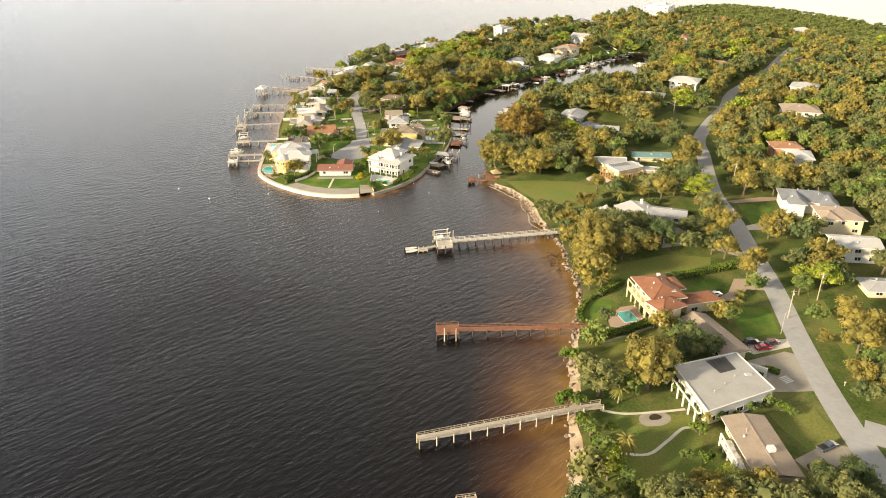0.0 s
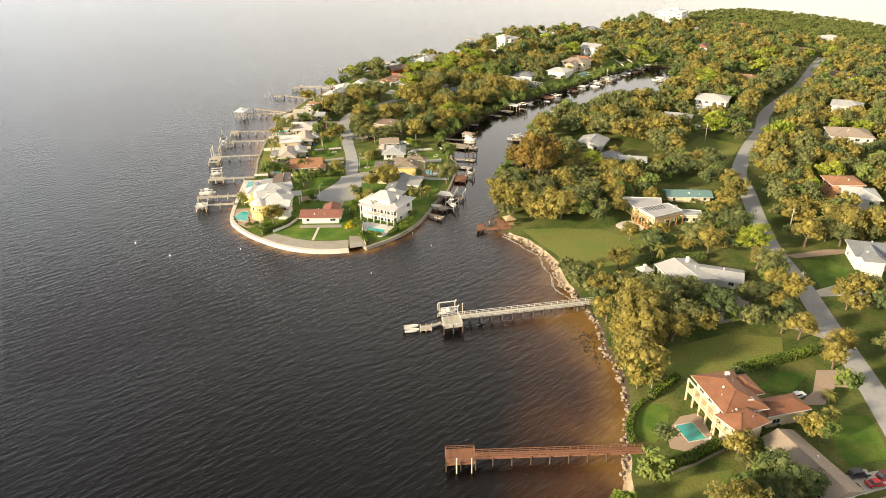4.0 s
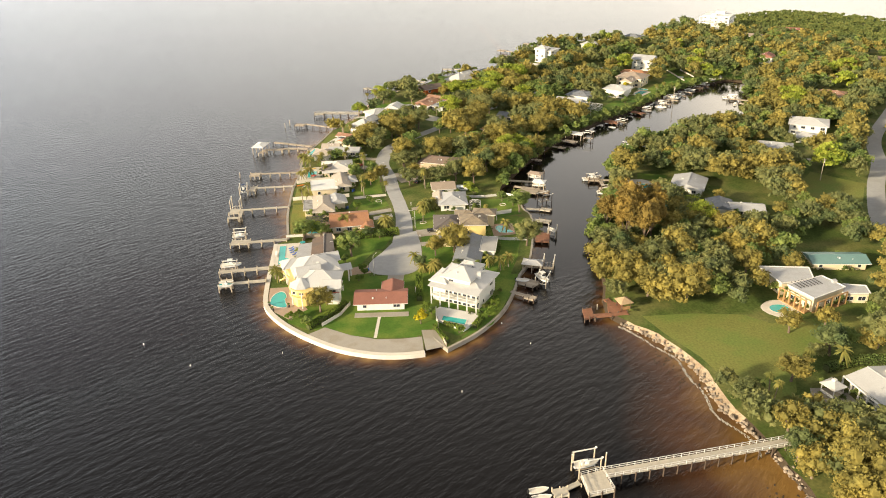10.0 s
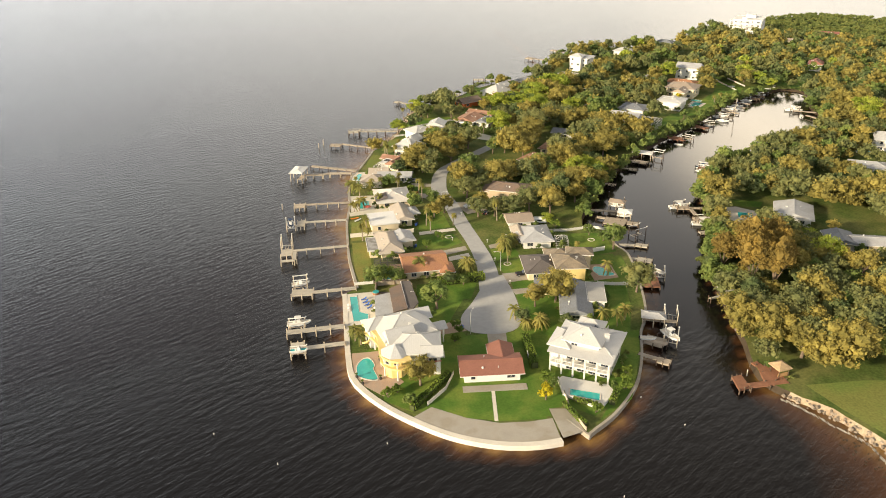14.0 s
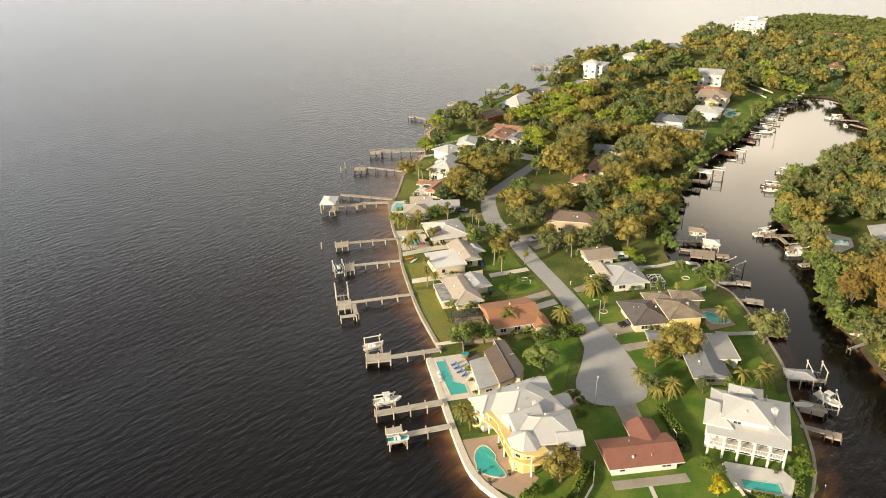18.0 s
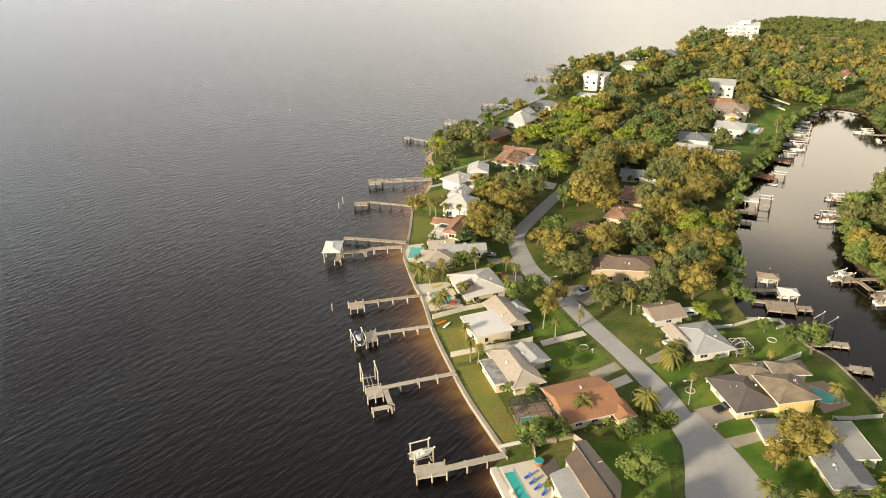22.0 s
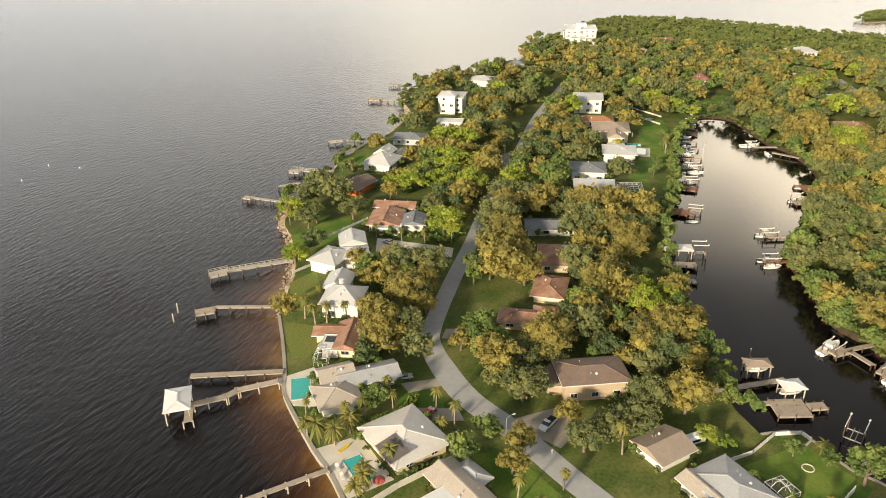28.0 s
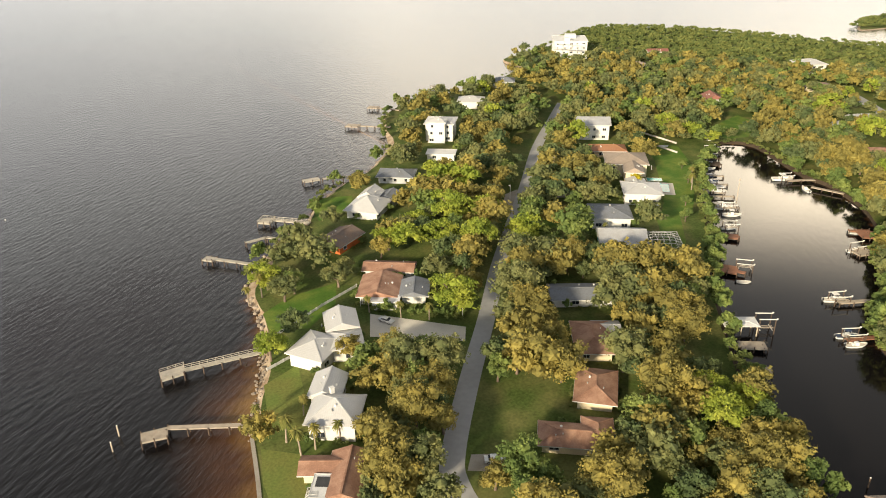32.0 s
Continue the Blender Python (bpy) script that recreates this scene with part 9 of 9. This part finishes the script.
# the canal-side lots in the north
paved("terrace", [(149, 587), (155, 580.5), (145.6, 571), (140, 576.5)], PALECON, "pale pool terrace above the canal lawn", "terrace", 0.06)
pool([(149.6, 584.4), (152.8, 581), (146, 574.2), (142.8, 577.4)], "rectangular turquoise pool on a pale terrace", 0.09)
boat("skiff", 188.6, 615.6, -45, GROUND + 0.1)
for kx, ky, kd in ((203, 600.0, -30), (195.5, 594.4, -30), (160.6, 562.6, -36), (151, 550.2, -36), (197.4, 557.2, -35)):
    lift(kx, ky, kd, 4.6, 3.4, 2.8, PILE, "low canal boat lift on dark pilings")
for kk, tx, ty, ts in (("lime", 217, 523, 1.35), ("lime", 203, 627, 1.1), ("gold", 268, 612, 1.1), ("green", 208, 560, .8), ("gold", 223, 556, 1.25), ("gold", 232, 549, 1.2), ("gold", 226, 542, 1.0),
                       ("small", 140, 561.4, 1.1), ("small", 160, 577, 1.2), ("small", 172, 590.4, 1.0), ("small", 128, 551.4, 1.2), ("bloom", 140, 587, 1.2)):
    tree(kk, tx, ty, ts)
for tx, ty in ((202.4, 522.4), (203.6, 516.6), (155, 571), (161.6, 576.6)):
    palm(list(PALM)[0], tx, ty, 1.0)

# the terrace and lawn above the east bank
paved("terrace", [(87.4, 427.2), (94.1, 427.0), (99.8, 420.8), (96.0, 414.3), (88.5, 411.2), (85.4, 416)], PALECON, "pale pool terrace beside the canal", "terrace", 0.06)
pool([(92.1, 421.4), (97.6, 419.2), (94.6, 415.2), (90, 416.6)], "small turquoise pool on a canal terrace", 0.09)
lawn([(95.2, 435.1), (107.2, 429.6), (103.1, 424.7), (92.8, 428.3)], LAWN, "green lawn above the canal terrace")
lawn([(86.4, 411), (90.6, 409.6), (83, 398.6), (80, 403)], LAWN, "green lawn along the canal walk")
path([(85.6, 425), (83.4, 415), (79.4, 404), (77.2, 397)], 1.8, PALECON, "pale concrete walk along the canal bank")
fence([(-7.0, 324.6), (-7.4, 318.6)], "low white wall beside the lap pool", 1.3, WHITE, 0.3, "garden_wall", "wall")
fence([(-7.2, 318.3), (0.0, 311.4), (5.4, 317.3)], "low white wall below the lap pool", 0.75, WHITE, 0.3, "garden_wall", "wall")

# low planting along the house walls, and the shrub beds of the paver court
gr, bed_rows = random.Random(17), []
for poly in FOOT:
    if not (295 < poly[0][1] < 640 and poly[0][0] < 130) and not (120 < poly[0][1] < 290 and poly[0][0] < 125):
        continue
    for (ax, ay), (bx, by) in zip(poly, poly[1:] + poly[:1]):
        L = math.dist((ax, ay), (bx, by))
        nx_, ny_ = (by - ay) / max(L, 1e-6), -(bx - ax) / max(L, 1e-6)
        u = gr.uniform(0.5, 2.5)
        while u < L - 0.5:
            x, y = ax + (bx - ax) * u / L + nx_ * 0.5, ay + (by - ay) * u / L + ny_ * 0.5
            if gr.random() < 0.62 and inside(x, y, LAND) and not any(inside(x, y, q) for q in FOOT if q is not poly) and not any(inside(x, y, q) for q in KEEP[:60] if abs(q[0][0] - x) < 60):
                bed_rows.append((gr.choice(("bush", "bush", "small")), x, y, gr.uniform(0.45, 0.95) * (0.75 if gr.random() < 0.3 else 1.0), gr.uniform(0, 6.28)))
            u += gr.uniform(1.0, 2.6)
for k in range(46):
    u, v = gr.random(), gr.uniform(0.6, 4.6)
    bed_rows.append((gr.choice(("bush", "bush", "small")), 3.2 + 17 * u + 0.75 * v, 558.4 - 18.6 * u + 0.66 * v, gr.uniform(0.5, 1.0), gr.uniform(0, 6.28)))

# ---- woods: scattered trees, the near ones single, the far ones joined ----
WOOD_KEYS = ("oak_a", "oak_a", "oak_b", "oak_b", "oak_c", "gold", "gold", "green", "green", "dark", "dark", "oak_c")
CELL = {}
for x_, y_, r_ in TREES:
    CELL.setdefault((int(x_ // 10), int(y_ // 10)), []).append((x_, y_, r_))
LINES = [np.array([p[:2] for p in spline(ROAD_MAIN, 4)]), np.array([p[:2] for p in spline(ROAD_LANE, 4)])]


BANK = spline(COAST_HEAD[9:15], 5)


def free(x, y, r):
    """No house, road, paved ground, open lawn or other tree within reach, and well inside the shore."""
    for i in (-1, 0, 1):
        for j in (-1, 0, 1):
            for tx, ty, tr in CELL.get((int(x // 10) + i, int(y // 10) + j), ()):
                if math.hypot(x - tx, y - ty) < 0.55 * (r + tr):
                    return False
    if not inside(x, y, LAND):
        return False
    if np.min(np.hypot(coast_xy[:, 0] - x, coast_xy[:, 1] - y)) < (9.0 if y > 555 and y > 516 + 0.96 * (x - 7) and x < 190 else 0.9 if x > 40 and y > 330 else 2.6):
        return False
    if y > 480 and x > 130 and noise.noise(Vector((x / 16, y / 16, 3.3))) > 0.34:
        return False
    if (x > 95 and y < 480 and noise.noise(Vector((x / 19, y / 19, 7.7))) > 0.22) or (y > 555 and y > 516 + 0.96 * (x - 7) and noise.noise(Vector((x / 12, y / 12, 5.1))) > 0.02):
        return False
    if 95 < x < 205 and y > 515 and y < 516 + 0.96 * (x - 7) and min(math.hypot(x - p[0], y - p[1]) for p in BANK) < 15:
        return False
    for line in LINES:
        if np.min(np.hypot(line[:, 0] - x, line[:, 1] - y)) < (4.6 if line is LINES[0] else 3.2) + r * 0.6:
            return False
    if y > 540 or x > 95:                                  # yards stay open on the bay side of the houses
        for poly in FOOT:
            if abs(poly[0][0] - x) < 45 and abs(poly[0][1] - y) < 45:
                for k in (5.0, 9.0, 13.0):
                    if inside(x + 0.5 * k, y + 0.86 * k, poly):
                        return False
    for n_, poly in enumerate(FOOT + KEEP):
        gap = (r * 0.55 + 0.6 if 440 < y < 535 and x < 85 else r * 0.9 + (3.0 if x > 100 and y < 480 else 1.6)) if n_ < len(FOOT) else r * 0.6
        px, py = zip(*poly)
        if min(px) - 5 < x < max(px) + 5 and min(py) - 5 < y < max(py) + 5:
            if inside(x, y, poly):
                return False
            for (ax, ay), (bx, by) in zip(poly, poly[1:] + poly[:1]):
                d = max(1e-6, (bx - ax) ** 2 + (by - ay) ** 2)
                u = min(1, max(0, ((x - ax) * (bx - ax) + (y - ay) * (by - ay)) / d))
                if math.hypot(x - ax - u * (bx - ax), y - ay - u * (by - ay)) < gap:
                    return False
    return True


def put(x, y, r):
    CELL.setdefault((int(x // 10), int(y // 10)), []).append((x, y, r))


def joined(name, rows, mats, label, category="woods", share_=1, lobes=99):
    """Many trees as one mesh; rows of key, x, y, size, turn."""
    V, F, M, base = [], [], [], 0
    for key, x, y, s, a in rows:
        vs, fs, mi = coarse(key, share_, lobes)
        c, sn = math.cos(a), math.sin(a)
        V.append(np.c_[(vs[:, 0] * c - vs[:, 1] * sn) * s + x, (vs[:, 0] * sn + vs[:, 1] * c) * s + y, vs[:, 2] * s + GROUND])
        F += [[base + i for i in f] for f in fs]
        M += [LEAFSLOT[key]] * len(fs)
        base += len(vs)
    me = bpy.data.meshes.new(name)
    me.from_pydata(np.concatenate(V).tolist(), [], F)
    me.polygons.foreach_set("material_index", M)
    for m in mats:
        me.materials.append(m)
    return tagged(new(name, me), label, category, kind="stuff")


LEAFSLOT = {"oak_a": 1, "oak_b": 1, "oak_c": 2, "gold": 2, "green": 3, "dark": 4, "lime": 5, "casuarina": 2, "small": 3, "bush": 6}
LEAFMATS = [CORE, LEAF_OAK, LEAF_GOLD, LEAF_GREEN, LEAF_DARK, LEAF_LIME, LEAF_MANG]


def wooded(x, y):
    """Where the tree cover closes, by stretches of the plan."""
    if x < 40 and y < 446 and x > -70 and y > 298:
        return False
    if y < 60 or x > 520:
        return False
    if 109 * (y - 802) + 160 * (x - 322) > -4200:          # mangrove fringe
        return False
    # the wedge of mainland that lies in view, with a margin
    if x > 175 + 0.6545 * (y - 203):
        return False
    return True


far_rows, singles = [], 0
wr = random.Random(21)
for k in range(36000):
    x, y = wr.uniform(-60, 500), wr.uniform(70, 860)
    if not wooded(x, y):
        continue
    s = wr.uniform(0.72, 1.12) * wr.choice((0.7, 0.9, 1.0, 1.0, 1.15))
    if x < 110 and 440 < y < 620:
        s *= 1.12
    r = 4.1 * s
    far_zone = y > 700 or x > 250 or (x > 110 and y > 480 and x > y * 0.42)
    if not free(x, y, r):
        continue
    put(x, y, r)
    patch = noise.noise(Vector((x / 45, y / 45, 0.0)))
    key = wr.choice(("gold", "oak_c", "oak_a", "lime") if patch > 0.42 else ("green", "dark", "green", "oak_a", "lime") if patch < -0.42 else WOOD_KEYS)
    closeby = y < 300 or (x < 70 and y < 560)
    if closeby and singles < 190:
        tree(key, x, y, s)
        singles += 1
    else:
        far_rows.append((key, x, y, s, wr.uniform(0, 6.28)))
bands = {}
for q in far_rows:
    d = math.hypot(q[1] + 85, q[2] - 390)
    bands.setdefault(0 if d < 250 else 1 if d < 380 else 2, []).append(q)
for k, (share_, lobes, text) in enumerate(((4, 14, "close-grown oak woods in mixed olive and gold"), (7, 10, "mixed green and golden woods farther off"),
                                           (17, 7, "distant woods of mixed evening-lit trees"))):
    joined("woodland", bands[k], LEAFMATS, text, share_=share_, lobes=lobes)

mang_rows, mr = [], random.Random(5)
for k in range(6400):
    x, y = mr.uniform(298, 600), mr.uniform(560, 885)
    if 109 * (y - 802) + 160 * (x - 322) < -4200 or not inside(x, y, LAND) or (x > 470 and y < 600):
        continue
    mang_rows.append(("bush", x, y, mr.uniform(1.1, 1.7), mr.uniform(0, 6.28)))
for k in range(500):
    x, y = mr.uniform(575, 740), mr.uniform(722, 768)
    if ((x - 655) / 78) ** 2 + ((y - 745) / 22) ** 2 < 1:
        mang_rows.append(("bush", x, y, mr.uniform(1.1, 1.7), mr.uniform(0, 6.28)))
joined("mangrove", mang_rows, LEAFMATS, "low unbroken green mangrove thicket at the far shore", "mangrove", share_=12, lobes=3)
# shrubs that fringe the canal banks and the natural shores
fr_rows = []
for line in (COAST_HEAD, COAST_EAST_BANK[5:], COAST_EAST_BANK[5:], COAST_NORTH):
    for p in spline(line, 1.7):
        for _ in range(2):
            x, y = p[0] + mr.uniform(-2.2, 2.2), p[1] + mr.uniform(-2.2, 2.2)
            if (inside(x, y, LAND) or mr.random() < 0.55) and (line is not COAST_NORTH or mr.random() < 0.25):
                head = x > 200 and y > 575
                fr_rows.append(("bush" if head else mr.choice(("bush", "bush", "small")), x, y, mr.uniform(0.4, 0.8) if head else mr.uniform(0.7, 1.6), mr.uniform(0, 6.28)))
joined("bank_shrubs", fr_rows, LEAFMATS, "dense green shrubs overhanging the canal banks", "shrubs", share_=5, lobes=4)
joined("garden_shrubs", bed_rows, LEAFMATS, "low mixed shrubs planted along house walls", "shrubs", share_=3, lobes=4)
